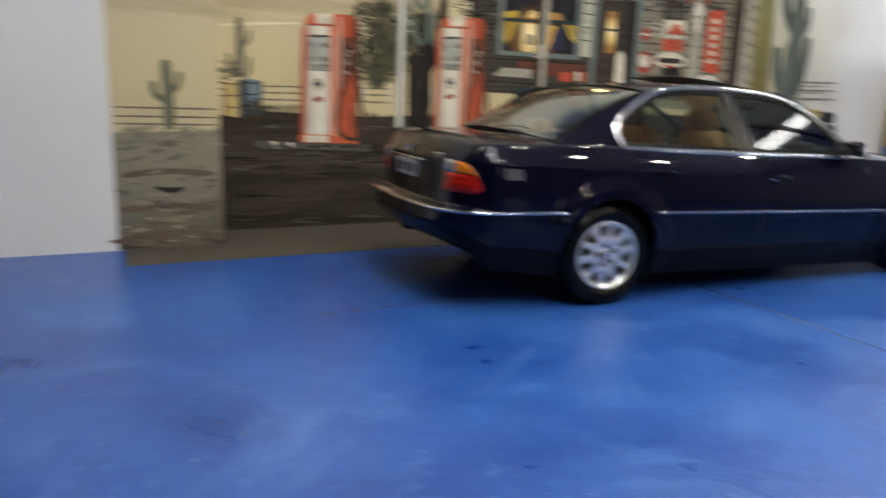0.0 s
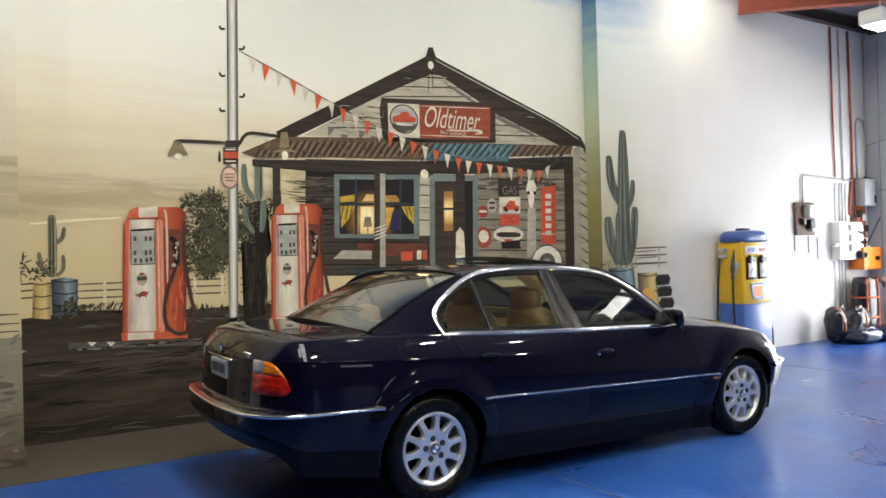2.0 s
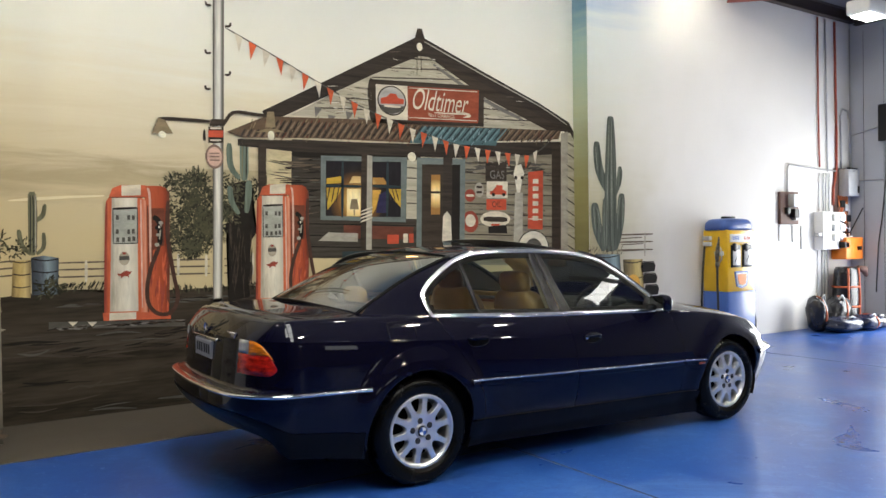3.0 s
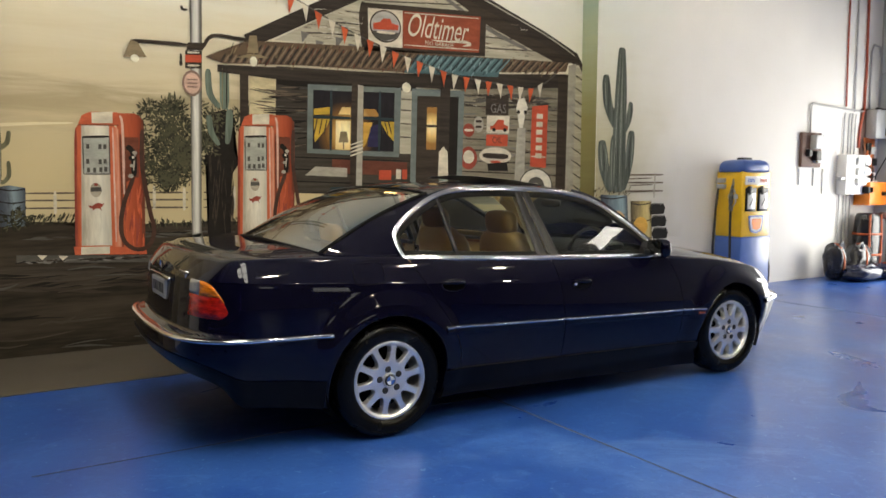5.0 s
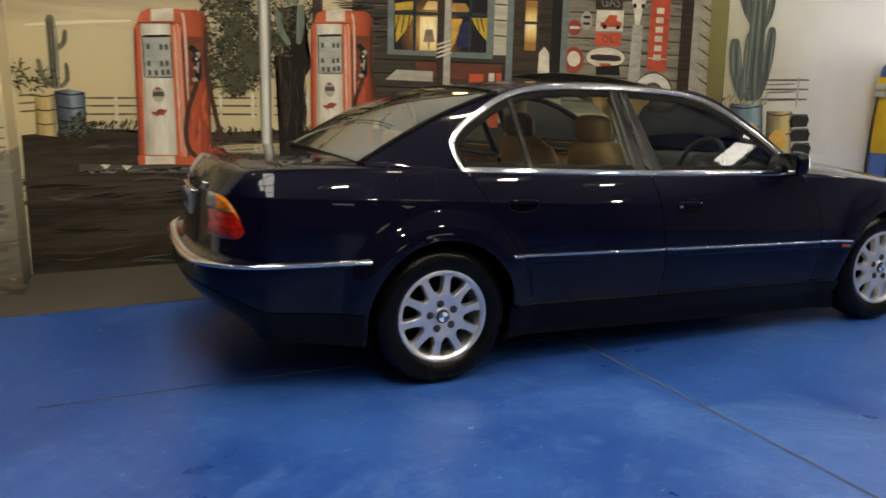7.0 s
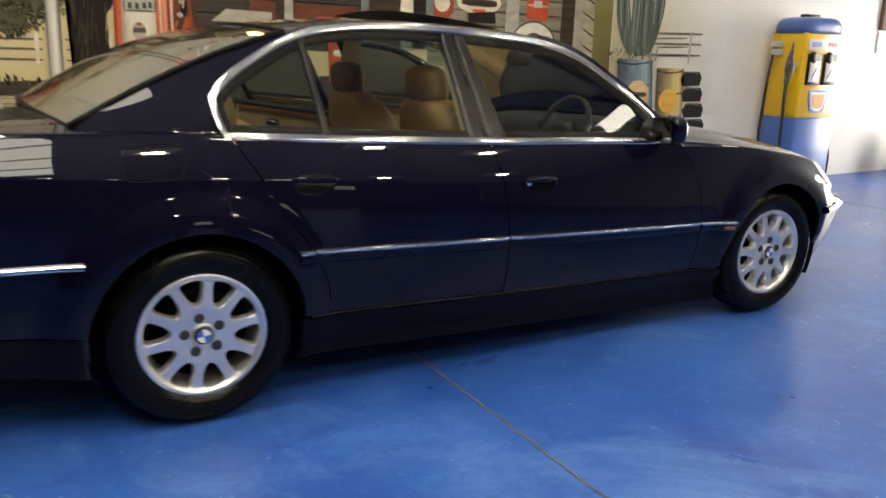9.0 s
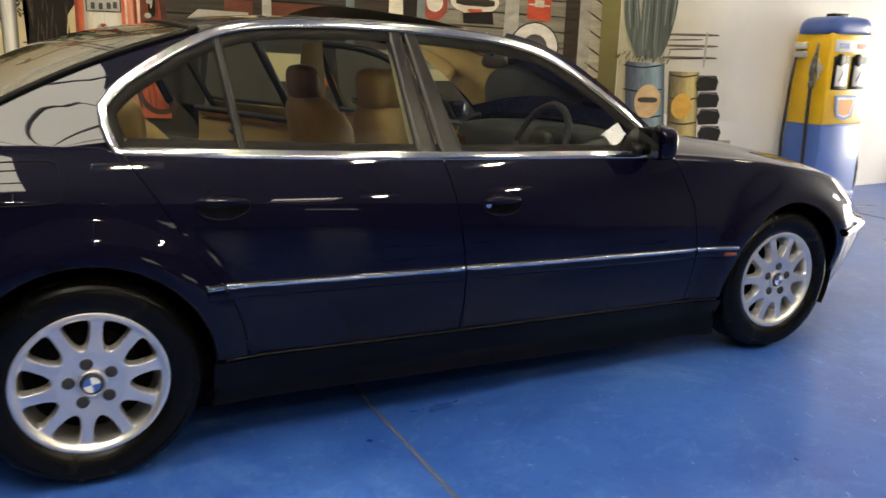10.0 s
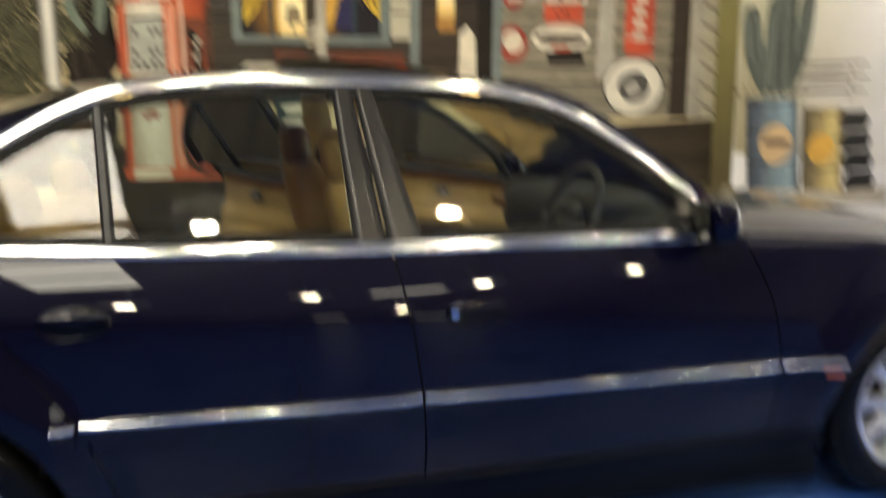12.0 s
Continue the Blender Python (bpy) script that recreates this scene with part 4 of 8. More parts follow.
    for o, hx, swing in ((doors[False][0], line_mid(0.6), 60), (doors[False][1], line_front(0.6), 60)):
        o.matrix_basis = pose(hx, 0.88, 0, 0, 0, -swing) @ Matrix.Translation((-hx, -0.88, 0))

    # plate, badges, lid trim
    def tail_x(z):
        lo, hi = 0.0, 2.0
        for _ in range(22):
            md = (lo + hi) / 2
            lo, hi = (md, hi) if hull(0.0, md).z < z else (lo, md)
        return hull(0.0, lo).x
    tx1, tx2, tx3 = tail_x(0.85), tail_x(0.918), tail_x(0.96)
    bm = bmesh.new()
    box(bm, tx1 - 0.010, tx1 + 0.010, -0.17, 0.17, 0.795, 0.903, 0.004)
    plate = T("number_plate", bm, M_PLATE, "white number plate with dark characters", smooth=False)
    bm = bmesh.new()
    for k in range(6):
        y0 = -0.146 + k * 0.047 + (0.012 if k > 2 else 0)
        box(bm, tx1 - 0.0115, tx1 - 0.0102, y0, y0 + 0.032, 0.822, 0.880)
    T("plate_characters", bm, M_INK, parent=plate, smooth=False)
    bm = bmesh.new()
    box(bm, tx2 - 0.012, tx2 + 0.010, -0.26, 0.26, 0.910, 0.926, 0.004)
    T("lid_trim", bm, M_CHROME, "chrome lid strip")
    for k in range(4):
        bm = bmesh.new()
        box(bm, tx3 + 0.022, tx3 + 0.070, -0.48 + k * 0.040, -0.48 + k * 0.040 + 0.026, 0.945, 0.980, 0.002)
        T("model_badge", bm, M_CHROME)
    o = T("roundel", lathe([(0.0, 0.006), (0.036, 0.006), (0.040, 0.0)], 28), M_CHROME)
    o.matrix_local = Matrix.Translation((tail_x(0.965) - 0.010, 0, 0.965)) @ pose(0, 0, 0, 0, 0, -90)
    return car


car = build_car()


def build_wheel():
    """One road wheel with its face at y = 0 looking towards -y."""
    wheel = empty("wheel")
    prof = [(0.205, 0.205), (0.222, 0.200), (0.262, 0.214), (0.305, 0.212), (0.328, 0.196), (0.3345, 0.17), (0.3345, 0.05), (0.330, 0.022), (0.316, 0.002), (0.296, -0.008), (0.262, -0.010), (0.240, 0.000), (0.228, 0.010), (0.216, 0.030)]
    part("tyre", lathe([(r, h) for r, h in prof], 72), M_TYRE, wheel)
    bm = lathe([(0.300, -0.0085), (0.303, -0.0105), (0.306, -0.0065)], 72)
    part("tyre_rib", bm, M_TYRE, wheel)
    N, R0, R1 = 10, 0.108, 0.205

    def hole(r, th):
        """Below zero inside one of the ten windows."""
        step = 2 * math.pi / N
        d = (th % step) - step / 2
        half_w = r * math.sin(step / 2) - 0.0150
        x = r * math.sin(d)
        a = abs(x) / max(half_w, 0.006)
        b = abs((r - (R0 + R1) / 2) / ((R1 - R0) / 2))
        k = 2.6 if r < (R0 + R1) / 2 else 5.0
        return (a ** k + b ** k) ** (1 / k) - 1

    def depth(r):
        return float(np.interp(r, [0, 0.03, 0.07, 0.10, 0.15, 0.200, 0.210, 0.218, 0.227], [0.020, 0.018, 0.014, 0.010, 0.014, 0.018, 0.010, 0.003, 0.007]))
    nr, nt = 36, 320
    rs = list(np.linspace(0.031, 0.227, nr + 1))
    bm = grid(lambda i, j: (rs[j] * math.cos(2 * math.pi * i / nt), depth(rs[j]), rs[j] * math.sin(2 * math.pi * i / nt)), nt, nr, closed_u=True)

    def pol(v):
        return math.hypot(v.co.x, v.co.z), math.atan2(v.co.z, v.co.x) % (2 * math.pi)
    dead = [f for f in bm.faces if all(hole(*pol(v)) < 0 for v in f.verts)]
    bmesh.ops.delete(bm, geom=dead, context="FACES")
    rim = [e for e in bm.edges if len(e.link_faces) == 1 and all(0.06 < pol(v)[0] < 0.2 for v in e.verts)]
    for v in {v for e in rim for v in e.verts}:
        r, th = pol(v)
        step = 2 * math.pi / N
        tc = (math.floor(th / step) + 0.5) * step
        c = Vector(((R0 + R1) / 2 * math.cos(tc), 0, (R0 + R1) / 2 * math.sin(tc)))
        d = Vector((v.co.x - c.x, 0, v.co.z - c.z))
        lo, hi = 0.3, 1.8
        for _ in range(20):
            md = (lo + hi) / 2
            p = c + d * md
            if hole(math.hypot(p.x, p.z), math.atan2(p.z, p.x) % (2 * math.pi)) < 0:
                lo = md
            else:
                hi = md
        p = c + d * lo
        v.co.x, v.co.z = p.x, p.z
        v.co.y = depth(math.hypot(p.x, p.z))
    for k, dy in ((0, 0.004), (1, 0.035)):
        ext = bmesh.ops.extrude_edge_only(bm, edges=rim)
        nv = [g for g in ext["geom"] if isinstance(g, bmesh.types.BMVert)]
        rim = [g for g in ext["geom"] if isinstance(g, bmesh.types.BMEdge)]
        for v in nv:
            v.co.y += dy
            r, th = pol(v)
            step = 2 * math.pi / N
            tc = (math.floor(th / step) + 0.5) * step
            c = Vector(((R0 + R1) / 2 * math.cos(tc), v.co.y, (R0 + R1) / 2 * math.sin(tc)))
            v.co = v.co.lerp(c, 0.05 if k == 0 else 0.10)
    rim_o = part("rim", bm, M_ALLOY, wheel, "silver ten-spoke alloy rim")
    part("rim_barrel", lathe([(0.212, 0.020), (0.200, 0.05), (0.192, 0.10), (0.190, 0.19)], 48), M_ALLOY, wheel)
    part("brake_disc", lathe([(0.0, 0.10), (0.145, 0.10), (0.145, 0.115), (0.0, 0.115)], 40), M_DARK, wheel)
    part("hub_back", lathe([(0.0, 0.13), (0.20, 0.13)], 40), M_DARK, wheel)
    part("hub_ring", lathe([(0.033, 0.016), (0.035, 0.006), (0.0385, 0.004), (0.042, 0.007), (0.044, 0.017)], 40), M_ALLOY, wheel)
    cap = part("centre_cap", lathe([(0.0, 0.002), (0.026, 0.003), (0.032, 0.007), (0.034, 0.016)], 32), M_INK, wheel)
    for k in range(4):
        def sector(a, b):
            t = math.radians(90 * k + 90 * a)
            return Vector((0.025 * b * math.cos(t), 0.0005 - 0.0008, 0.025 * b * math.sin(t)))
        part("cap_quarter", sheet(8, 1, sector), M_BADGE_BLUE if k % 2 else M_BADGE_WHITE, wheel)
    for k in range(5):
        t = math.radians(90 + 72 * k)
        bm = lathe([(0.0, 0.0095), (0.012, 0.0093), (0.0175, 0.0098), (0.0195, 0.0150)], 16)
        o = part("wheel_bolt", bm, M_INK, wheel)
        o.location = (0.065 * math.cos(t), 0.0, 0.065 * math.sin(t))
    return wheel


first = build_wheel()
first.matrix_world = Matrix()
wheels = [first]
for cx, face, right, turn in ((WHEELBASE, 0.862, True, 20), (0.0, 0.862, False, 0), (WHEELBASE, 0.862, False, 30)):
    wheels.append(copy_thing(first, Matrix()))
for o, (cx, right, turn) in zip(wheels, ((0.0, True, -9), (WHEELBASE, True, 4), (0.0, False, 0), (WHEELBASE, False, 30))):
    o.parent = car
    o.matrix_parent_inverse = Matrix()
    o.matrix_basis = pose(cx, (-0.884 if cx < 1 else -0.882) * (1 if right else -1), HUB_Z, 0, turn, 0 if right else 180)

# ---- ceiling lamps ----
M_LAMPBODY = mat("lamp_housing", (0.75, 0.75, 0.73), 0.4, vary=0.06)
M_LAMPLIGHT = emit("lamp_diffuser", (1.0, 0.91, 0.76), 600.0)
M_LAMPDIM = emit("dim_lamp_diffuser", (1.0, 0.91, 0.76), 190.0)
M_LAMPSOFT = emit("soft_lamp_diffuser", (1.0, 0.94, 0.84), 22.0)


def ceiling_lamp(x, y, z, drop, wide=0.10, deep=0.048, glow=None):
    lamp = empty("ceiling_lamp", Matrix.Translation((x, y, z)))
    tagged(lamp, "white box-shaped bay lamp hanging on a rod", "lamp", "bay lamps")
    bm = bmesh.new()
    box(bm, -0.27, 0.27, -0.17, 0.17, 0.02, 0.22, 0.03)
    part("housing", bm, M_LAMPBODY, lamp)
    bm = bmesh.new()
    for q in (-0.69, 0.0, 0.69):
        box(bm, (q - 0.28) * wide, (q + 0.28) * wide, -deep, deep, 0.0, 0.022, 0.003)
    part("diffuser", bm, glow or M_LAMPLIGHT, lamp, "glowing diffuser")
    part("rod", tube([(0, 0, 0.2), (0, 0, drop)], 0.012, 8), M_LAMPBODY, lamp)
    return lamp


LAMPS = [(0.5, -5.97), (2.6, -5.97), (4.3, -6.7), (5.7, -6.0), (1.0, -3.9), (-0.6, -9.6), (1.6, -9.6), (3.8, -9.6), (6.0, -9.6), (0.4, -13.2), (3.4, -13.2)]
# fill out of view: hung high to brighten the wall; x 5.5 is added
WALL_FILL_LAMPS = [(3.2, -1.9), (5.5, -2.7), (-0.8, -1.9), (-3.2, -2.3)]
lamp0 = ceiling_lamp(*LAMPS[0], LAMP_Z, CEIL - LAMP_Z)
for x, y in LAMPS[1:]:
    copy_thing(lamp0, Matrix.Translation((x, y, LAMP_Z)))
wall_fill_lamp = ceiling_lamp(*WALL_FILL_LAMPS[0], 5.6, CEIL - 5.6)
for x, y in WALL_FILL_LAMPS[1:]:
    copy_thing(wall_fill_lamp, Matrix.Translation((x, y, 5.6)))
ceiling_lamp(8.35, -1.75, LAMP_Z, CEIL - LAMP_Z, 0.22, 0.13, M_LAMPSOFT)
ceiling_lamp(6.15, -0.92, 5.22, CEIL - 5.22, glow=M_LAMPDIM)

# ---- the mural: flat paint in thin layers on the recess wall, its returns and the ends of both bays ----


def paint_mat(name, c, vary=0.30):
    return mat("mural_" + name, c, 0.7, vary=vary, scale=6, fine=38, stretch=(0.8, 1, 2.2), bump=0.03, spec=0.12)


def sky_mat(name, stops, fade=None, slant=0.0):
    """Brushed sky: colour by height, pushed about by long flat strokes; fade: x at which it ends in white."""
    m = bpy.data.materials.new(name)
    m.use_nodes = True
    n, l = m.node_tree.nodes, m.node_tree.links
    b = n["Principled BSDF"]
    b.inputs["Roughness"].default_value = 0.7
    b.inputs["Specular IOR Level"].default_value = 0.15
    tc = n.new("ShaderNodeTexCoord")
    sep = n.new("ShaderNodeSeparateXYZ")
    l.new(tc.outputs["Object"], sep.inputs[0])
    mp = n.new("ShaderNodeMapping")
    mp.inputs["Scale"].default_value = (0.45, 0.45, 4.0)
    l.new(tc.outputs["Object"], mp.inputs[0])
    no = n.new("ShaderNodeTexNoise")
    no.inputs["Scale"].default_value, no.inputs["Detail"].default_value, no.inputs["Roughness"].default_value = 1.5, 7, 0.62
    no.inputs["Distortion"].default_value = 0.5
    l.new(mp.outputs[0], no.inputs[0])
    ad = n.new("ShaderNodeMath")
    ad.operation = "MULTIPLY_ADD"
    ad.inputs[1].default_value = 0.9
    l.new(no.outputs[0], ad.inputs[0])
    up, side, tilt = (n.new("ShaderNodeMath") for _ in range(3))
    up.operation, side.operation, tilt.operation = "SUBTRACT", "MULTIPLY", "MULTIPLY_ADD"
    up.inputs[1].default_value, tilt.inputs[1].default_value = 2.0, slant
    l.new(sep.outputs[2], up.inputs[0])
    l.new(up.outputs[0], side.inputs[0])
    l.new(sep.outputs[0], side.inputs[1])
    l.new(side.outputs[0], tilt.inputs[0])
    l.new(sep.outputs[2], tilt.inputs[2])
    l.new(tilt.outputs[0], ad.inputs[2])
    mr = n.new("ShaderNodeMapRange")
    mr.inputs[1].default_value, mr.inputs[2].default_value = stops[0][0] + 0.45, stops[-1][0] + 0.45
    l.new(ad.outputs[0], mr.inputs[0])
    r = n.new("ShaderNodeValToRGB")
    while len(r.color_ramp.elements) < len(stops):
        r.color_ramp.elements.new(0.5)
    for e, (z, c) in zip(r.color_ramp.elements, stops):
        e.position = (z - stops[0][0]) / (stops[-1][0] - stops[0][0])
    for e, (z, c) in zip(r.color_ramp.elements, stops):
        e.color = (*c, 1)
    l.new(mr.outputs[0], r.inputs[0])
    out = r.outputs[0]
    if fade:
        nb = n.new("ShaderNodeTexNoise")
        nb.inputs["Scale"].default_value, nb.inputs["Detail"].default_value = 1.6, 4
        l.new(tc.outputs["Object"], nb.inputs[0])
        fx = n.new("ShaderNodeMath")
        fx.operation = "MULTIPLY_ADD"
        fx.inputs[1].default_value = 0.9
        l.new(nb.outputs[0], fx.inputs[0])
        l.new(sep.outputs[0], fx.inputs[2])
        fr = n.new("ShaderNodeMapRange")
        fr.inputs[1].default_value, fr.inputs[2].default_value = fade[0] + 0.45, fade[1] + 0.45
        l.new(fx.outputs[0], fr.inputs[0])
        mx = n.new("ShaderNodeMix")
        mx.data_type = "RGBA"
        l.new(fr.outputs[0], mx.inputs[0])
        l.new(out, mx.inputs[6])
        mx.inputs[7].default_value = (0.72, 0.71, 0.69, 1)
        out = mx.outputs[2]
    l.new(out, b.inputs["Base Color"])
    return m


def round_mat(name, stops, lo, hi, lean=0.0, grain=0.30, stretch=(3.0, 1, 0.8), at=None):
    """Painted rounding: colour by x (leaning with height) between lo and hi, or by the way from a point, broken by brush marks."""
    m = bpy.data.materials.new("mural_" + name)
    m.use_nodes = True
    n, l = m.node_tree.nodes, m.node_tree.links
    b = n["Principled BSDF"]
    b.inputs["Roughness"].default_value, b.inputs["Specular IOR Level"].default_value = 0.7, 0.12
    tc, sep, mr, r = n.new("ShaderNodeTexCoord"), n.new("ShaderNodeSeparateXYZ"), n.new("ShaderNodeMapRange"), n.new("ShaderNodeValToRGB")
    l.new(tc.outputs["Object"], sep.inputs[0])
    if at:
        flat_v, far = n.new("ShaderNodeCombineXYZ"), n.new("ShaderNodeVectorMath")
        l.new(sep.outputs[0], flat_v.inputs[0])
        l.new(sep.outputs[2], flat_v.inputs[2])
        far.operation = "DISTANCE"
        far.inputs[1].default_value = (at[0], 0, at[1])
        l.new(flat_v.outputs[0], far.inputs[0])
        value = far.outputs["Value"]
    else:
        ma = n.new("ShaderNodeMath")
        ma.operation = "MULTIPLY_ADD"
        ma.inputs[1].default_value = lean
        l.new(sep.outputs[2], ma.inputs[0])
        l.new(sep.outputs[0], ma.inputs[2])
        value = ma.outputs[0]
    mp, no, jig = n.new("ShaderNodeMapping"), n.new("ShaderNodeTexNoise"), n.new("ShaderNodeMath")
    mp.inputs["Scale"].default_value = stretch
    no.inputs["Scale"].default_value, no.inputs["Detail"].default_value, no.inputs["Roughness"].default_value = 9.0, 7, 0.65
    l.new(tc.outputs["Object"], mp.inputs[0])
    l.new(mp.outputs[0], no.inputs[0])
    mr.inputs[1].default_value, mr.inputs[2].default_value = lo, hi
    l.new(value, mr.inputs[0])
    jig.operation = "MULTIPLY_ADD"
    jig.inputs[1].default_value = grain
    l.new(no.outputs[0], jig.inputs[0])
    l.new(mr.outputs[0], jig.inputs[2])
    off = n.new("ShaderNodeMath")
    off.operation = "SUBTRACT"
    off.inputs[1].default_value = grain * 0.5
    l.new(jig.outputs[0], off.inputs[0])
    while len(r.color_ramp.elements) < len(stops):
        r.color_ramp.elements.new(0.5)
    for e, (q, c) in zip(r.color_ramp.elements, stops):
        e.position = q
    for e, (q, c) in zip(r.color_ramp.elements, stops):
        e.color = (*c, 1)
    l.new(off.outputs[0], r.inputs[0])
    dirt, mul = n.new("ShaderNodeMapRange"), n.new("ShaderNodeMix")
    dirt.inputs[1].default_value, dirt.inputs[2].default_value, dirt.inputs[3].default_value, dirt.inputs[4].default_value = 0.3, 0.7, 0.80, 1.12
    l.new(no.outputs[0], dirt.inputs[0])
    mul.data_type, mul.blend_type = "RGBA", "MULTIPLY"
    mul.inputs[0].default_value = 1.0
    l.new(r.outputs[0], mul.inputs[6])
    l.new(dirt.outputs[0], mul.inputs[7])
    l.new(mul.outputs[2], b.inputs["Base Color"])
    return m


def grain_mat(name, c, light, along="x", vary=0.45):
    """Painted timber or hide: long brush marks one way, two tones."""
    st = (0.45, 1, 9.0) if along == "x" else (9.0, 1, 0.45)
    return mat("mural_" + name, c, 0.7, vary=vary, scale=2.6, fine=22, stretch=st, bump=0.03, tint=light, spec=0.12)


SKY = [(0.9, (0.54, 0.45, 0.27)), (1.5, (0.58, 0.48, 0.28)), (1.9, (0.57, 0.48, 0.30)), (2.15, (0.42, 0.35, 0.22)), (2.35, (0.62, 0.54, 0.37)), (2.8, (0.70, 0.64, 0.49)), (3.3, (0.75, 0.74, 0.65)), (4.2, (0.74, 0.75, 0.70)), (5.25, (0.70, 0.73, 0.70)), (5.6, (0.50, 0.61, 0.69)), (5.95, (0.28, 0.42, 0.61)), (6.6, (0.10, 0.21, 0.47))]
P_SKY = sky_mat("mural_sky", SKY, slant=0.07)
P_SKYFADE = sky_mat("mural_sky_fading", [(0.6, (0.26, 0.22, 0.14)), (1.3, (0.36, 0.32, 0.20)), (2.0, (0.48, 0.45, 0.32)), (3.0, (0.62, 0.62, 0.55)), (4.2, (0.62, 0.68, 0.68)), (4.7, (0.36, 0.48, 0.64)), (5.3, (0.12, 0.24, 0.50))], (4.7, 6.0))
P_RETURN = sky_mat("mural_return", [(0.4, (0.13, 0.11, 0.07)), (1.3, (0.25, 0.225, 0.105)), (2.2, (0.38, 0.36, 0.16)), (3.1, (0.50, 0.56, 0.38)), (4.0, (0.36, 0.50, 0.46)), (4.6, (0.16, 0.30, 0.44)), (5.1, (0.05, 0.12, 0.32))])
P_RUBBLE = sky_mat("mural_rubble", [(0.0, (0.07, 0.062, 0.050)), (0.2, (0.15, 0.132, 0.100)), (0.5, (0.20, 0.178, 0.132)), (0.8, (0.25, 0.222, 0.160)), (1.0, (0.26, 0.23, 0.160)), (1.15, (0.20, 0.19, 0.125))])
P_RUBBLEDK = paint_mat("rubbledk", (0.145, 0.128, 0.096))
P_RUBBLELT = paint_mat("rubblelt", (0.255, 0.228, 0.168))
P_GROUND = mat("mural_ground", (0.014, 0.012, 0.010), 0.7, vary=0.6, scale=1.7, fine=11, stretch=(0.35, 1, 3.2), tint=(0.078, 0.062, 0.045), spec=0.1)
P_BROWN = paint_mat("brown", (0.13, 0.10, 0.075))
P_EARTH = grain_mat("earth", (0.050, 0.040, 0.031), (0.090, 0.074, 0.056))
P_BLACK = paint_mat("black", (0.017, 0.014, 0.012))
P_GREYLT = paint_mat("greylt", (0.36, 0.34, 0.29))
P_CREAM = paint_mat("cream", (0.62, 0.57, 0.46))
P_YELLOWBR = round_mat("yellowbr", [(0.0, (0.22, 0.16, 0.07)), (0.4, (0.54, 0.40, 0.16)), (0.7, (0.60, 0.47, 0.22)), (1.0, (0.22, 0.16, 0.08))], -1.93, -1.785)
P_BLUEBR = round_mat("bluebr", [(0.0, (0.035, 0.042, 0.052)), (0.35, (0.085, 0.10, 0.125)), (0.62, (0.24, 0.31, 0.36)), (0.85, (0.12, 0.15, 0.18)), (1.0, (0.05, 0.06, 0.075))], -1.79, -1.57)
P_BLUELT = paint_mat("bluelt", (0.26, 0.37, 0.42))
P_CACTUS = grain_mat("cactus", (0.115, 0.115, 0.070), (0.23, 0.22, 0.14), "z")
P_CACTUSBLUE = grain_mat("cactusblue", (0.095, 0.125, 0.105), (0.21, 0.26, 0.21), "z")
P_CACTUSGREY = grain_mat("cactusgrey", (0.050, 0.062, 0.055), (0.150, 0.170, 0.140), "z", 0.55)
P_CACTUSLT = paint_mat("cactuslt", (0.24, 0.26, 0.22))
P_CACTUSDK = paint_mat("cactusdk", (0.028, 0.032, 0.030))
P_POLE = round_mat("pole", [(0.0, (0.030, 0.025, 0.020)), (0.16, (0.12, 0.11, 0.095)), (0.42, (0.62, 0.61, 0.56)), (0.62, (0.70, 0.69, 0.64)), (0.80, (0.20, 0.19, 0.165)), (1.0, (0.045, 0.038, 0.030))], -0.290, -0.168, -0.0195, 0.16, (6, 1, 0.4))
P_DKBROWN = grain_mat("dkbrown", (0.040, 0.030, 0.024), (0.070, 0.054, 0.042))
P_BRASS = paint_mat("brass", (0.23, 0.18, 0.11))
P_BULB = paint_mat("bulb", (0.80, 0.75, 0.60))
P_RED = paint_mat("red", (0.50, 0.085, 0.045))
P_REDDK = paint_mat("reddk", (0.28, 0.06, 0.04))
P_SIGNRIM = paint_mat("signrim", (0.24, 0.16, 0.13))
P_PINK = paint_mat("pink", (0.60, 0.40, 0.32))
P_DKPLANK = grain_mat("dkplank", (0.040, 0.034, 0.029), (0.085, 0.074, 0.060))
P_PLANK = grain_mat("plank", (0.20, 0.182, 0.138), (0.33, 0.30, 0.225))
P_PLANKLT = grain_mat("planklt", (0.42, 0.39, 0.30), (0.60, 0.56, 0.44), vary=0.35)
P_ROOFDK = grain_mat("roofdk", (0.030, 0.024, 0.021), (0.060, 0.048, 0.040))
P_RUST = paint_mat("rust", (0.115, 0.078, 0.052))
P_RUSTDK = paint_mat("rustdk", (0.13, 0.045, 0.03))
P_RUSTLT = paint_mat("rustlt", (0.205, 0.150, 0.105))
P_BLUETIN = paint_mat("bluetin", (0.145, 0.235, 0.255))
P_TEAL = paint_mat("teal", (0.075, 0.135, 0.15))
P_TEALDK = paint_mat("tealdk", (0.028, 0.045, 0.052))
P_SKYPALE = paint_mat("skypale", (0.58, 0.50, 0.31))
P_TEALGREY = paint_mat("tealgrey", (0.15, 0.18, 0.175))
P_DOORGLOW = round_mat("doorglow", [(0.0, (0.95, 0.80, 0.46)), (0.5, (0.80, 0.56, 0.22)), (1.0, (0.34, 0.17, 0.05))], 0.02, 0.17, grain=0.2, at=(2.31, 2.03))
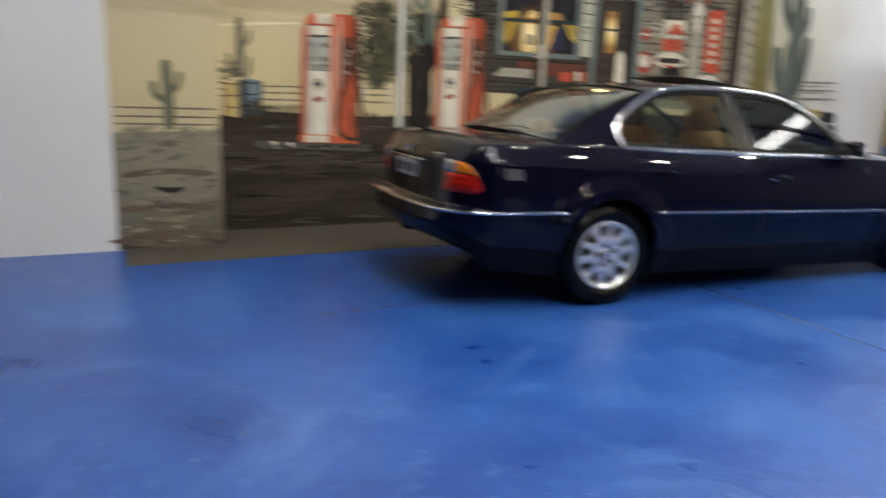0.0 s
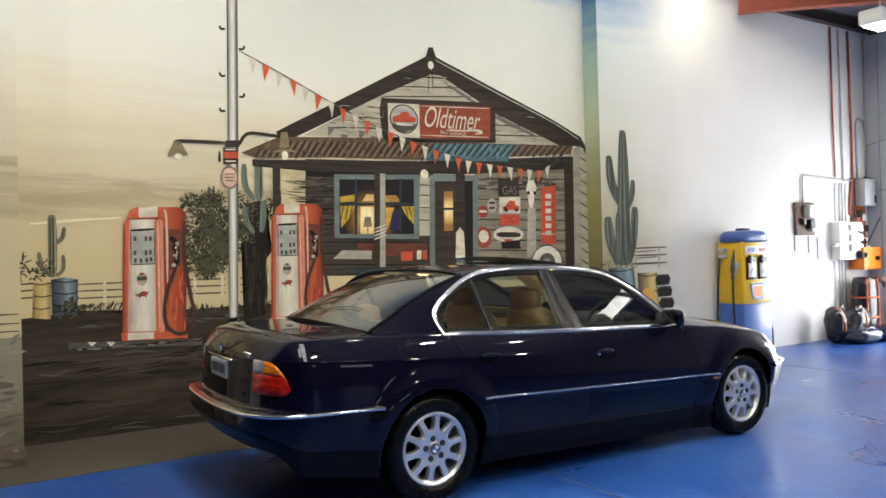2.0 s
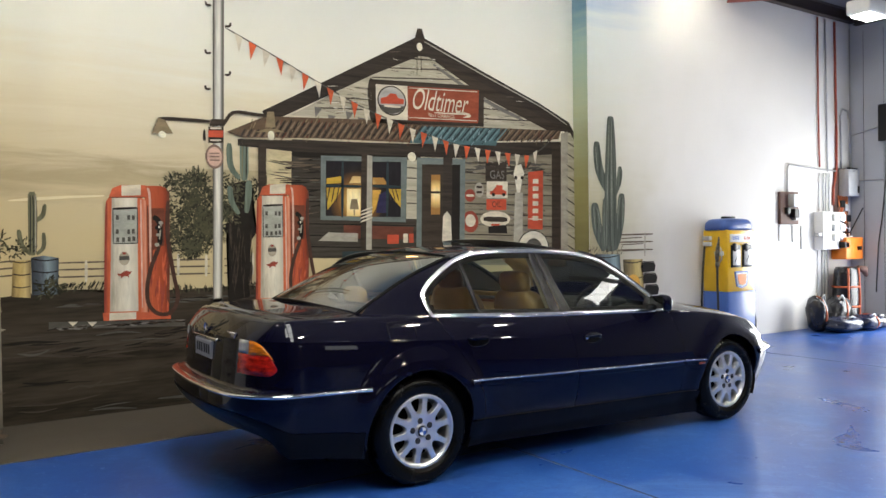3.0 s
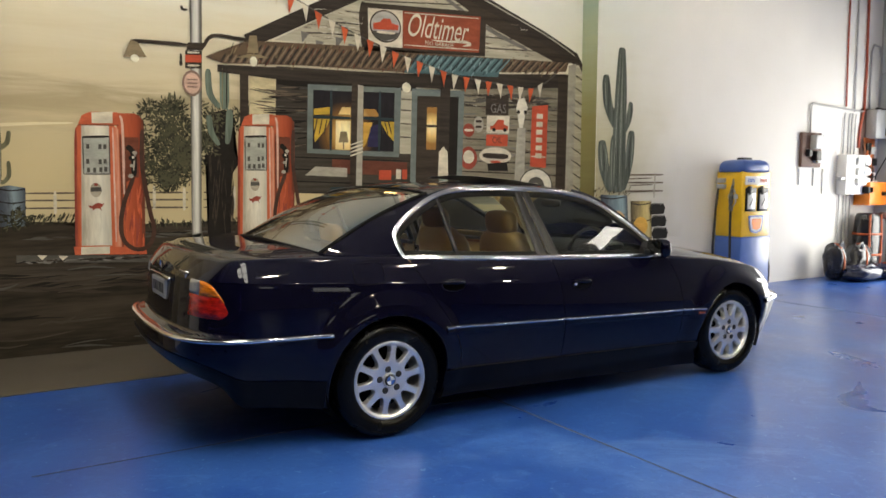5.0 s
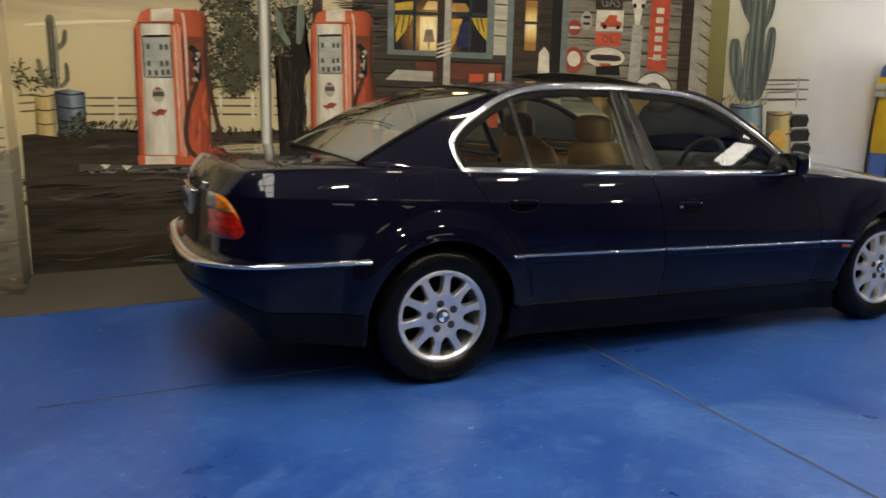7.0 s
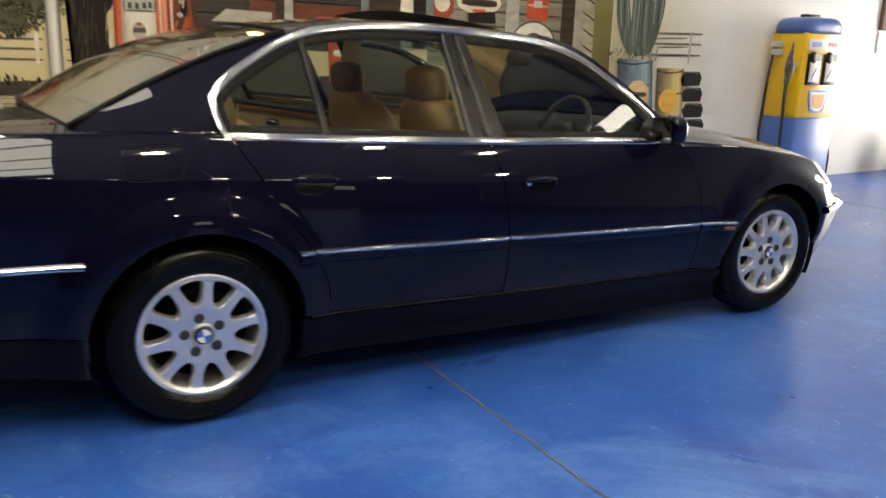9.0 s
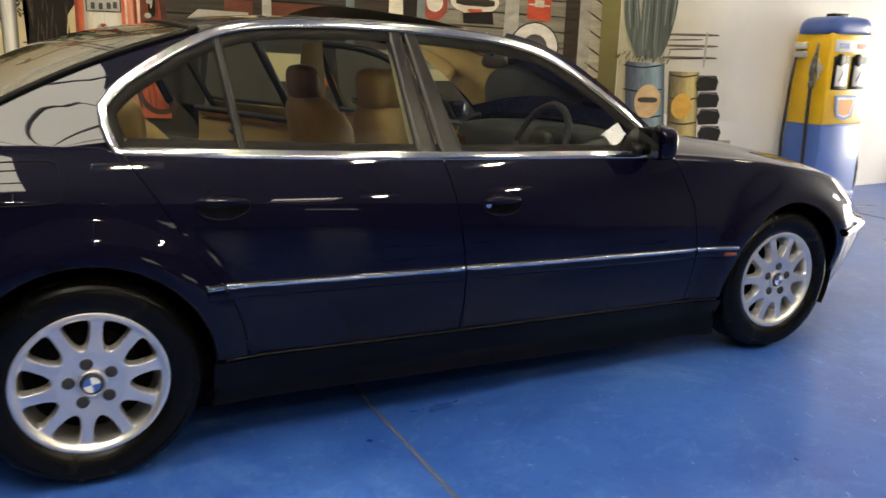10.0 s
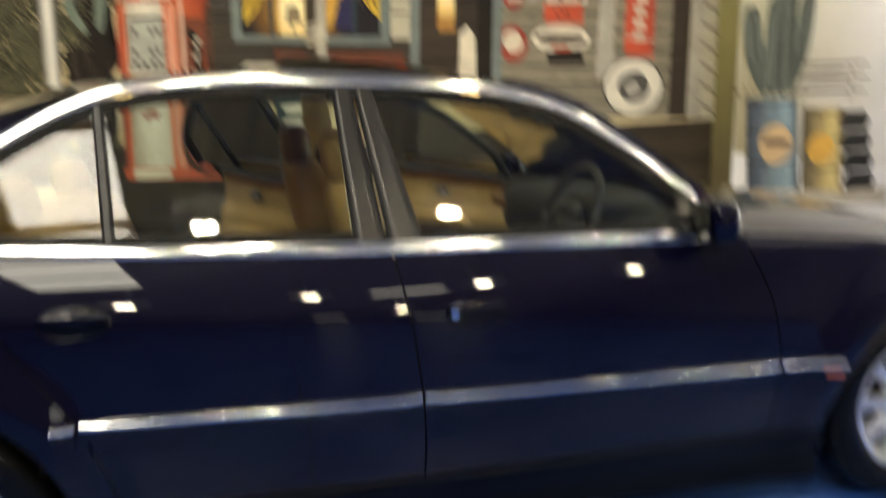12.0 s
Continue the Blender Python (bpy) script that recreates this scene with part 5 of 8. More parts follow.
P_PANE = round_mat("pane", [(0.0, (0.62, 0.36, 0.10)), (0.42, (0.17, 0.085, 0.030)), (0.75, (0.026, 0.021, 0.022)), (1.0, (0.018, 0.016, 0.020))], 0.10, 0.40, grain=0.2, at=(1.30, 1.93))
P_GLOW = round_mat("glow", [(0.0, (0.98, 0.86, 0.52)), (0.35, (0.86, 0.66, 0.30)), (1.0, (0.42, 0.22, 0.06))], 0.05, 0.34, grain=0.2, at=(1.27, 1.95))
P_AMBER = paint_mat("amber", (0.60, 0.34, 0.07))
P_PURPLE = paint_mat("purple", (0.030, 0.028, 0.075))
P_CURTAIN = paint_mat("curtain", (0.50, 0.33, 0.05))
P_BONE = paint_mat("bone", (0.66, 0.63, 0.54))
P_SIGNRED = paint_mat("signred", (0.27, 0.065, 0.035))
P_SIGNSKY = paint_mat("signsky", (0.40, 0.38, 0.36))
P_GREYDK = paint_mat("greydk", (0.085, 0.08, 0.072))
P_GREYDK2 = paint_mat("greydk2", (0.17, 0.16, 0.15))
P_PUMP = paint_mat("pump", (0.52, 0.115, 0.055))
P_PUMPRECESS = paint_mat("pumprecess", (0.16, 0.05, 0.03))
P_DIAL = paint_mat("dial", (0.36, 0.37, 0.33))
P_HOSE = paint_mat("hose", (0.075, 0.038, 0.028))
P_TYRE = paint_mat("tyre", (0.022, 0.021, 0.02))
P_BADGE = paint_mat("badge", (0.50, 0.34, 0.18))
P_SMUDGE = paint_mat("smudge", (0.36, 0.32, 0.25))
P_DRUMBLUE = round_mat("drumblue", [(0.0, (0.028, 0.034, 0.042)), (0.30, (0.075, 0.09, 0.11)), (0.66, (0.18, 0.25, 0.28)), (0.84, (0.25, 0.35, 0.385)), (1.0, (0.07, 0.09, 0.105))], 4.60, 5.085, 0.085, 0.24)
P_DRUMYELLOW = round_mat("drumyellow", [(0.0, (0.075, 0.06, 0.035)), (0.32, (0.22, 0.17, 0.085)), (0.62, (0.52, 0.40, 0.16)), (0.84, (0.56, 0.45, 0.20)), (1.0, (0.20, 0.15, 0.07))], 5.115, 5.49, 0.062, 0.24)
P_LEAF = paint_mat("leaf", (0.026, 0.026, 0.017))
P_LEAFLT = paint_mat("leaflt", (0.080, 0.076, 0.046))
P_HAZE = paint_mat("haze", (0.74, 0.66, 0.45), 0.12)
P_ORANGE = paint_mat("orange", (0.55, 0.11, 0.045))

mural = empty("mural", Matrix.Translation((0, 0, 0)))
tagged(mural, "painted desert petrol station mural with shop and red pumps", "mural")


def wall_y(layer, y=WALL_Y):
    return y - 0.003 - 0.0012 * layer


def flat(name, bm, material, parent):
    ob = link_mesh(bm, name, material, False, parent)
    return ob


def paint(name, pts, material, layer, parent, y=WALL_Y, label=""):
    bm = bmesh.new()
    f = bm.faces.new([bm.verts.new((x, wall_y(layer, y), z)) for x, z in pts])
    bmesh.ops.triangulate(bm, faces=[f])
    bmesh.ops.recalc_face_normals(bm, faces=bm.faces)
    ob = flat(name, bm, material, parent)
    if label:
        tagged(ob, label)
    return ob


def stroke(name, pts, width, material, layer, parent, y=WALL_Y):
    """A brush stroke: rounded ends, width that may change on the way."""
    n = len(pts)
    ws = width if isinstance(width, list) else [width] * n
    fine = []
    for i in range(n - 1):
        for k in range(4):
            t = k / 4
            p0, p1, p2, p3 = pts[max(i - 1, 0)], pts[i], pts[i + 1], pts[min(i + 2, n - 1)]
            c = [0.5 * (2 * p1[a] + (p2[a] - p0[a]) * t + (2 * p0[a] - 5 * p1[a] + 4 * p2[a] - p3[a]) * t * t + (3 * p1[a] - p0[a] - 3 * p2[a] + p3[a]) * t ** 3) for a in (0, 1)]
            fine.append((c[0], c[1], lerp(ws[i], ws[i + 1], t)))
    fine.append((*pts[-1], ws[-1]))
    bm = bmesh.new()
    left, right = [], []
    for i, (x, z, w) in enumerate(fine):
        a, b = fine[max(i - 1, 0)], fine[min(i + 1, len(fine) - 1)]
        dx, dz = b[0] - a[0], b[1] - a[1]
        ln = math.hypot(dx, dz) or 1
        k = 0.62 if i in (0, len(fine) - 1) else 1.0
        nx, nz = -dz / ln * w * k / 2, dx / ln * w * k / 2
        left.append(bm.verts.new((x + nx, wall_y(layer, y), z + nz)))
        right.append(bm.verts.new((x - nx, wall_y(layer, y), z - nz)))
    for i in range(len(fine) - 1):
        bm.faces.new((left[i], left[i + 1], right[i + 1], right[i]))
    return flat(name, bm, material, parent)


def disc(name, cx, cz, rx, rz, material, layer, parent, y=WALL_Y):
    bm = bmesh.new()
    bm.faces.new([bm.verts.new((cx + rx * math.cos(a), wall_y(layer, y), cz + rz * math.sin(a))) for a in np.linspace(0, 2 * math.pi, 29)[:-1]])
    return flat(name, bm, material, parent)


def dabs(name, x0, z0, x1, z1, count, length, width, materials, layer, tilt=0.0, y=WALL_Y, parent=None):
    """Loose brush dabs over a patch of the picture, one mesh for each colour."""
    for k, material in enumerate(materials):
        bm = bmesh.new()
        for _ in range(count // len(materials)):
            x, z = random.uniform(x0, x1), random.uniform(z0, z1)
            h, w = random.uniform(*length) / 2, random.uniform(*width) / 2
            t = math.radians(tilt + random.uniform(-9, 9))
            c, q, yy = math.cos(t), math.sin(t), wall_y(layer + 0.1 * k, y) - random.random() * 0.0006
            bm.faces.new([bm.verts.new((x + a * h * c - b * w * q, yy, z + a * h * q + b * w * c)) for a, b in ((-1, 0), (-0.4, -0.9), (0.5, -1), (1, 0.1), (0.4, 0.9), (-0.6, 0.8))])
        tagged(flat(name, bm, material, parent or mural), "loose brush dabs of paint", kind="stuff")


def leaves(name, at, rx, rz, count, layer):
    """A crown of tufts, each a spray of small dabs, with gaps between them and an uneven outline."""
    tufts = []
    for _ in range(max(6, count // 9)):
        a, r = random.uniform(0, 2 * math.pi), math.sqrt(random.random())
        tufts.append((at[0] + rx * r * math.cos(a), at[1] + rz * r * math.sin(a)))
    for tone, material in enumerate((P_LEAF, P_LEAFLT)):
        bm = bmesh.new()
        for _ in range(int(count * (3.6 if tone == 0 else 1.3))):
            cx, cz = random.choice(tufts)
            t, q = random.uniform(0, 2 * math.pi), random.random() ** 0.7 * 0.085
            x, z = cx + q * math.cos(t), cz + q * math.sin(t)
            t += random.uniform(-0.5, 0.5)
            s = random.uniform(0.6, 1.2)
            dx, dz = math.cos(t) * 0.021 * s, math.sin(t) * 0.021 * s
            ex, ez = -math.sin(t) * 0.0062 * s, math.cos(t) * 0.0062 * s
            yy = wall_y(layer + tone) - random.random() * 0.0008
            bm.faces.new([bm.verts.new((x + p * dx + k * ex, yy, z + p * dz + k * ez)) for p, k in ((-1, 0), (-0.3, 1), (0.5, 0.8), (1, 0), (0.4, -1), (-0.4, -0.8))])
        flat(name, bm, material, mural)


def lettering(name, text, at, width, height, material, layer, shear=0.0):
    c = bpy.data.curves.new(name, "FONT")
    c.body, c.shear, c.size = text, shear, 1.0
    o = bpy.data.objects.new(name, c)
    scene.collection.objects.link(o)
    bpy.context.view_layer.update()
    me = bpy.data.meshes.new_from_object(o)
    bpy.data.objects.remove(o)
    co = np.array([v.co[:] for v in me.vertices])
    lo, hi = co.min(0), co.max(0)
    for v in me.vertices:
        v.co = ((v.co.x - lo[0]) / (hi[0] - lo[0]) * width + at[0], wall_y(layer), (v.co.y - lo[1]) / (hi[1] - lo[1]) * height + at[1])
    me.materials.append(material)
    ob = new(name, me)
    ob.parent = mural
    return ob


# sky on the recess, the returns and the two bays' ends
paint("painted_sky", [(REC_L + 0.006, 0.006), (REC_R - 0.006, 0.006), (REC_R - 0.006, CEIL - 0.01), (REC_L + 0.006, CEIL - 0.01)], P_SKY, 0, mural)
paint("painted_sky", [(-2.90, 0.96), (REC_L + 0.0036, 0.98), (REC_L + 0.0036, CEIL - 0.01), (-2.90, CEIL - 0.01)], P_SKY, 0, mural, y=LEFT_Y)
paint("painted_rubble", [(-2.90, 0.006), (REC_L + 0.0036, 0.006), (REC_L + 0.0036, 0.985), (-2.90, 0.965)], P_RUBBLE, 1, mural, y=LEFT_Y)
for _z in (0.10, 0.33, 0.62):
    stroke("rubble_streak", [(-2.85, _z), (-2.5, _z + 0.03), (-2.12, _z)], 0.05, P_BROWN, 2, mural, y=LEFT_Y)
stroke("rubble_shadow", [(-2.60, 0.52), (-2.47, 0.49), (-2.36, 0.51)], [0.02, 0.05, 0.02], P_DKBROWN, 3, mural, y=LEFT_Y)
dabs("rubble_brushwork", -2.86, 0.05, -2.10, 0.40, 60, (0.06, 0.24), (0.015, 0.05), (P_RUBBLEDK, P_RUBBLELT, P_BROWN), 1.4, 4, y=LEFT_Y)
dabs("rubble_brushwork", -2.86, 0.40, -2.10, 0.94, 60, (0.05, 0.20), (0.012, 0.04), (P_RUBBLEDK, P_RUBBLELT, P_RUBBLELT), 1.4, 6, y=LEFT_Y)
dabs("rubble_brushwork", -2.86, 0.88, -2.08, 1.02, 60, (0.04, 0.12), (0.008, 0.02), (P_CACTUS, P_RUBBLEDK, P_RUBBLELT), 2.4, 40, y=LEFT_Y)
dabs("rubble_brushwork", -2.88, 0.02, -2.08, 0.08, 24, (0.10, 0.30), (0.02, 0.05), (P_BROWN, P_RUBBLEDK), 1.8, 0, y=LEFT_Y)
for _z in (1.04, 1.10, 1.17):
    stroke("fence_rail", [(-2.88, _z), (-2.07, _z - 0.01)], 0.014, P_BROWN, 2, mural, y=LEFT_Y)
stroke("cactus_stem", [(-2.47, 1.55), (-2.46, 1.3), (-2.46, 0.99)], [0.08, 0.09, 0.09], P_CACTUS, 3, mural, y=LEFT_Y)
stroke("cactus_arm", [(-2.36, 1.46), (-2.38, 1.35), (-2.45, 1.29)], 0.05, P_CACTUS, 4, mural, y=LEFT_Y)
stroke("cactus_arm", [(-2.57, 1.38), (-2.56, 1.28), (-2.48, 1.22)], 0.05, P_CACTUS, 4, mural, y=LEFT_Y)
paint("painted_sky_end", [(REC_R + 0.002, 0.9), (6.3, 0.7), (6.3, CEIL - 0.01), (REC_R + 0.002, CEIL - 0.01)], P_SKYFADE, 0, mural, y=RIGHT_Y)
for _x, _y0, _sg, _m in ((REC_L, LEFT_Y, 1, P_SKY), (REC_R, RIGHT_Y, -1, P_RETURN)):
    bm = bmesh.new()
    bm.faces.new([bm.verts.new((_x + _sg * 0.003, y, z)) for y, z in ((_y0 - 0.0025 * (_sg > 0), 0.006 if _sg < 0 else 1.0), (-0.006, 0.006 if _sg < 0 else 1.0), (-0.006, CEIL - 0.01), (_y0 - 0.0025 * (_sg > 0), CEIL - 0.01))])
    flat("painted_return", bm, _m, mural)
bm = bmesh.new()
bm.faces.new([bm.verts.new((REC_L + 0.003, y, z)) for y, z in ((LEFT_Y - 0.0025, 0.006), (-0.006, 0.006), (-0.006, 1.0), (LEFT_Y - 0.0025, 1.0))])
flat("painted_return", bm, P_RUBBLE, mural)

# ground of the picture
paint("painted_ground", [(-2.033, 1.079), (-1.564, 1.123), (-1.2, 1.077), (-0.558, 1.077), (-0.016, 1.091), (0.331, 1.073), (1.772, 1.122), (3.368, 1.121), (4.516, 1.149), (4.479, -0.176), (1.741, -0.126), (-0.264, -0.064), (-2.056, -0.048)], P_GROUND, 1, mural)
paint("painted_kerb", [(-1.658, 0.851), (-0.512, 0.797), (-0.513, 0.734), (-1.659, 0.788)], P_GREYDK, 3, mural)
paint("kerb_mark", [(-1.508, 0.844), (-1.431, 0.838), (-1.473, 0.802)], P_CREAM, 4, mural)
paint("kerb_mark", [(-1.354, 0.832), (-1.276, 0.826), (-1.318, 0.789)], P_CREAM, 4, mural)
stroke("fence_rail", [(-2.027, 1.371), (-1.903, 1.38)], 0.014, P_BROWN, 2, mural)
stroke("fence_rail", [(-2.028, 1.314), (-1.904, 1.323)], 0.014, P_BROWN, 2, mural)
stroke("fence_rail", [(-2.029, 1.253), (-1.905, 1.261)], 0.014, P_BROWN, 2, mural)
stroke("fence_rail", [(-1.572, 1.354), (-1.194, 1.355)], 0.015, P_BROWN, 2, mural)
stroke("fence_rail", [(-1.574, 1.295), (-1.195, 1.294)], 0.015, P_BROWN, 2, mural)
stroke("fence_rail", [(-1.575, 1.232), (-1.197, 1.229)], 0.015, P_BROWN, 2, mural)
stroke("fence_rail", [(-0.655, 1.356), (-0.275, 1.354)], 0.016, P_BROWN, 2, mural)
stroke("fence_rail", [(-0.656, 1.293), (-0.277, 1.289)], 0.016, P_BROWN, 2, mural)
stroke("fence_rail", [(-0.658, 1.225), (-0.278, 1.219)], 0.016, P_BROWN, 2, mural)
stroke("fence_rail", [(-0.133, 1.355), (0.161, 1.351)], 0.016, P_BROWN, 2, mural)
stroke("fence_rail", [(-0.134, 1.289), (0.16, 1.283)], 0.016, P_BROWN, 2, mural)
stroke("fence_rail", [(-0.136, 1.218), (0.158, 1.211)], 0.016, P_BROWN, 2, mural)
stroke("fence_post", [(-1.356, 1.371), (-1.36, 1.181)], 0.025, P_CREAM, 3, mural)
stroke("fence_post", [(-0.566, 1.412), (-0.57, 1.21)], 0.026, P_CREAM, 3, mural)
stroke("fence_post", [(-0.307, 1.398), (-0.311, 1.193)], 0.027, P_CREAM, 3, mural)
stroke("fence_post", [(0.151, 1.407), (0.146, 1.194)], 0.028, P_CREAM, 3, mural)

# barrels and cactus
paint("painted_barrel", [(-1.919, 1.381), (-1.784, 1.386), (-1.791, 1.064), (-1.934, 1.082)], P_YELLOWBR, 4, mural, label="painted yellow oil drum")
paint("painted_barrel", [(-1.784, 1.405), (-1.689, 1.421), (-1.571, 1.398), (-1.582, 1.085), (-1.782, 1.087)], P_BLUEBR, 5, mural, label="painted blue oil drum")
stroke("cactus_ridge", [(-1.781, 1.933), (-1.781, 1.76), (-1.787, 1.443)], 0.008, P_CACTUSDK, 4.6, mural)
stroke("cactus_ridge", [(-1.76, 1.934), (-1.759, 1.76), (-1.766, 1.443)], 0.008, P_CACTUSDK, 4.6, mural)
stroke("cactus_ridge", [(-1.743, 1.934), (-1.742, 1.76), (-1.749, 1.442)], 0.008, P_GREYLT, 4.6, mural)
stroke("barrel_hoop", [(-1.919, 1.376), (-1.853, 1.364), (-1.784, 1.376)], 0.009, P_DKBROWN, 6, mural)
stroke("barrel_hoop", [(-1.921, 1.272), (-1.855, 1.259), (-1.787, 1.27)], 0.01, P_DKBROWN, 6, mural)
stroke("barrel_hoop", [(-1.924, 1.167), (-1.857, 1.154), (-1.789, 1.165)], 0.009, P_DKBROWN, 6, mural)
stroke("barrel_hoop", [(-1.78, 1.395), (-1.681, 1.377), (-1.576, 1.388)], 0.01, P_BLACK, 6.6, mural)
stroke("barrel_hoop", [(-1.782, 1.294), (-1.683, 1.275), (-1.578, 1.285)], 0.01, P_BLACK, 6.6, mural)
stroke("barrel_hoop", [(-1.784, 1.193), (-1.686, 1.174), (-1.58, 1.183)], 0.01, P_BLACK, 6.6, mural)
dabs("ground_brushwork", -2.044, 0.539, 1.763, 0.748, 130, (0.2, 0.8), (0.010, 0.04), (P_BLACK, P_DKBROWN, P_EARTH, P_EARTH), 2.5, 0)
dabs("ground_brushwork", -1.523, 0.973, 1.348, 0.995, 120, (0.1, 0.45), (0.008, 0.022), (P_BLACK, P_DKBROWN, P_EARTH, P_GREYDK), 2.5, 0)
dabs("grass_brushwork", -1.582, 1.105, -1.198, 1.173, 70, (0.03, 0.07), (0.006, 0.014), (P_LEAF, P_BLACK, P_LEAFLT), 2.8, 60)
dabs("grass_brushwork", -0.661, 1.051, 0.273, 1.110, 100, (0.03, 0.07), (0.006, 0.014), (P_LEAF, P_BLACK, P_LEAFLT), 2.8, 95)
dabs("kerb_brushwork", -1.650, 0.797, -0.523, 0.777, 60, (0.03, 0.12), (0.008, 0.02), (P_BLACK, P_GREYDK2, P_DKBROWN), 3.4, 0)
dabs("plank_brushwork", 0.864, 2.845, 1.538, 3.152, 50, (0.03, 0.16), (0.003, 0.009), (P_BROWN, P_GREYDK, P_BONE), 5.6, 0)
dabs("plank_brushwork", 1.754, 3.308, 2.530, 3.594, 40, (0.03, 0.16), (0.003, 0.009), (P_BROWN, P_GREYDK, P_BONE), 5.6, 0)
dabs("plank_brushwork", 3.001, 2.878, 3.649, 3.298, 40, (0.03, 0.16), (0.003, 0.009), (P_BROWN, P_GREYDK, P_BONE), 5.6, 0)
dabs("plank_brushwork", 0.418, 1.753, 0.866, 2.363, 50, (0.08, 0.35), (0.006, 0.02), (P_BLACK, P_GREYDK, P_BROWN), 6.6, 0)
dabs("plank_brushwork", 2.740, 1.745, 4.044, 2.458, 80, (0.03, 0.16), (0.003, 0.009), (P_DKBROWN, P_BROWN, P_GREYLT), 6.4, 0)
dabs("rust_brushwork", 0.132, 2.558, 2.071, 2.792, 90, (0.03, 0.09), (0.006, 0.014), (P_RUSTDK, P_ROOFDK, P_BRASS), 10.4, 62)
dabs("rust_brushwork", 3.269, 2.690, 4.102, 2.849, 30, (0.03, 0.08), (0.006, 0.014), (P_RUSTDK, P_ROOFDK, P_BRASS), 10.4, 62)
dabs("tin_brushwork", 2.195, 2.620, 3.135, 2.819, 40, (0.03, 0.08), (0.006, 0.012), (P_TEALDK, P_BLUELT), 10.4, 62)
dabs("bark_brushwork", -0.086, 0.985, 0.134, 1.642, 70, (0.1, 0.4), (0.006, 0.018), (P_BLACK, P_DKBROWN, P_BLACK), 4.6, 88)
dabs("enamel_brushwork", -0.817, 0.894, -0.664, 1.388, 24, (0.06, 0.3), (0.008, 0.02), (P_PUMP, P_REDDK), 8.4, 88)
dabs("enamel_brushwork", 0.572, 0.941, 0.725, 1.435, 24, (0.06, 0.3), (0.008, 0.02), (P_PUMP, P_REDDK), 8.4, 88)
dabs("scrub_brushwork", 4.398, 1.272, 5.053, 1.386, 50, (0.03, 0.07), (0.006, 0.016), (P_LEAF, P_BROWN, P_LEAFLT), 3.6, 70, y=RIGHT_Y)
stroke("cactus_stem", [(-1.768, 1.962), (-1.764, 1.76), (-1.771, 1.424)], [0.062, 0.072, 0.062], P_CACTUS, 3, mural)
stroke("cactus_arm", [(-1.671, 1.857), (-1.691, 1.76), (-1.76, 1.707)], [0.029, 0.038, 0.038], P_CACTUS, 4, mural)
stroke("cactus_arm", [(-1.872, 1.642), (-1.849, 1.512), (-1.783, 1.434)], [0.034, 0.038, 0.034], P_CACTUS, 4, mural)
stroke("cactus_arm", [(-1.685, 1.615), (-1.687, 1.494), (-1.741, 1.432)], [0.029, 0.034, 0.029], P_CACTUS, 4, mural)
leaves("painted_shrub", (-1.962, 1.501), 0.16, 0.07, 26, 3)
leaves("painted_shrub", (-1.66, 1.138), 0.11, 0.06, 26, 7)

# tree, tall cactus and pole
leaves("tree_crown", (-0.437, 1.783), 0.33, 0.38, 620, 3)
leaves("tree_crown", (-0.388, 1.621), 0.24, 0.16, 200, 3)
leaves("tree_crown", (0.342, 2.065), 0.16, 0.12, 70, 2)
leaves("tree_crown", (-0.024, 1.975), 0.20, 0.25, 130, 3)
paint("dark_trunk", [(-0.038, 2.085), (0.15, 2.117), (0.153, 1.754), (0.169, 1.698), (0.196, 1.613), (0.119, 1.503), (0.112, 0.973), (-0.103, 0.942), (-0.073, 1.534), (-0.127, 1.618), (-0.114, 1.689), (-0.041, 1.727)], P_BLACK, 4, mural)
stroke("cactus_stem", [(0.079, 2.521), (0.076, 2.115)], 0.088, P_CACTUSBLUE, 5, mural)
stroke("cactus_arm", [(-0.069, 2.47), (-0.057, 2.25), (0.031, 2.131)], [0.055, 0.061, 0.044], P_CACTUSBLUE, 5, mural)
stroke("cactus_arm", [(0.121, 2.116), (0.112, 1.949), (0.091, 1.798)], [0.061, 0.066, 0.044], P_CACTUSBLUE, 6, mural)
stroke("cactus_arm", [(-0.072, 2.057), (-0.053, 1.909), (0.017, 1.787)], [0.055, 0.055, 0.039], P_CACTUSBLUE, 6, mural)
stroke("cactus_ridge", [(0.062, 2.498), (0.053, 2.126)], 0.011, P_CACTUS, 7, mural)
stroke("cactus_ridge", [(0.102, 2.5), (0.093, 2.127)], 0.011, P_BLACK, 7, mural)
stroke("small_cactus", [(-0.411, 2.238), (-0.416, 2.024)], 0.032, P_CACTUS, 2, mural)
stroke("small_cactus", [(-0.466, 2.13), (-0.468, 2.034)], 0.032, P_CACTUS, 2, mural)
stroke("small_cactus", [(-0.359, 2.175), (-0.362, 2.046)], 0.032, P_CACTUS, 2, mural)
paint("pole", [(-0.199, 4.258), (-0.089, 4.278), (-0.12, 2.631), (-0.166, 0.88), (-0.253, 0.886), (-0.225, 2.625)], P_POLE, 8, mural, label="painted grey telegraph pole")
paint("pole_foot", [(-0.252, 0.968), (-0.158, 0.989), (-0.089, 0.82), (-0.244, 0.804)], P_POLE, 8, mural)
stroke("pole_step", [(-0.221, 3.777), (-0.264, 3.77), (-0.274, 3.801)], 0.022, P_DKBROWN, 9, mural)
stroke("pole_step", [(-0.231, 3.319), (-0.274, 3.314), (-0.285, 3.346)], 0.022, P_DKBROWN, 9, mural)
stroke("pole_step", [(-0.239, 2.977), (-0.282, 2.973), (-0.292, 3.004)], 0.022, P_DKBROWN, 9, mural)
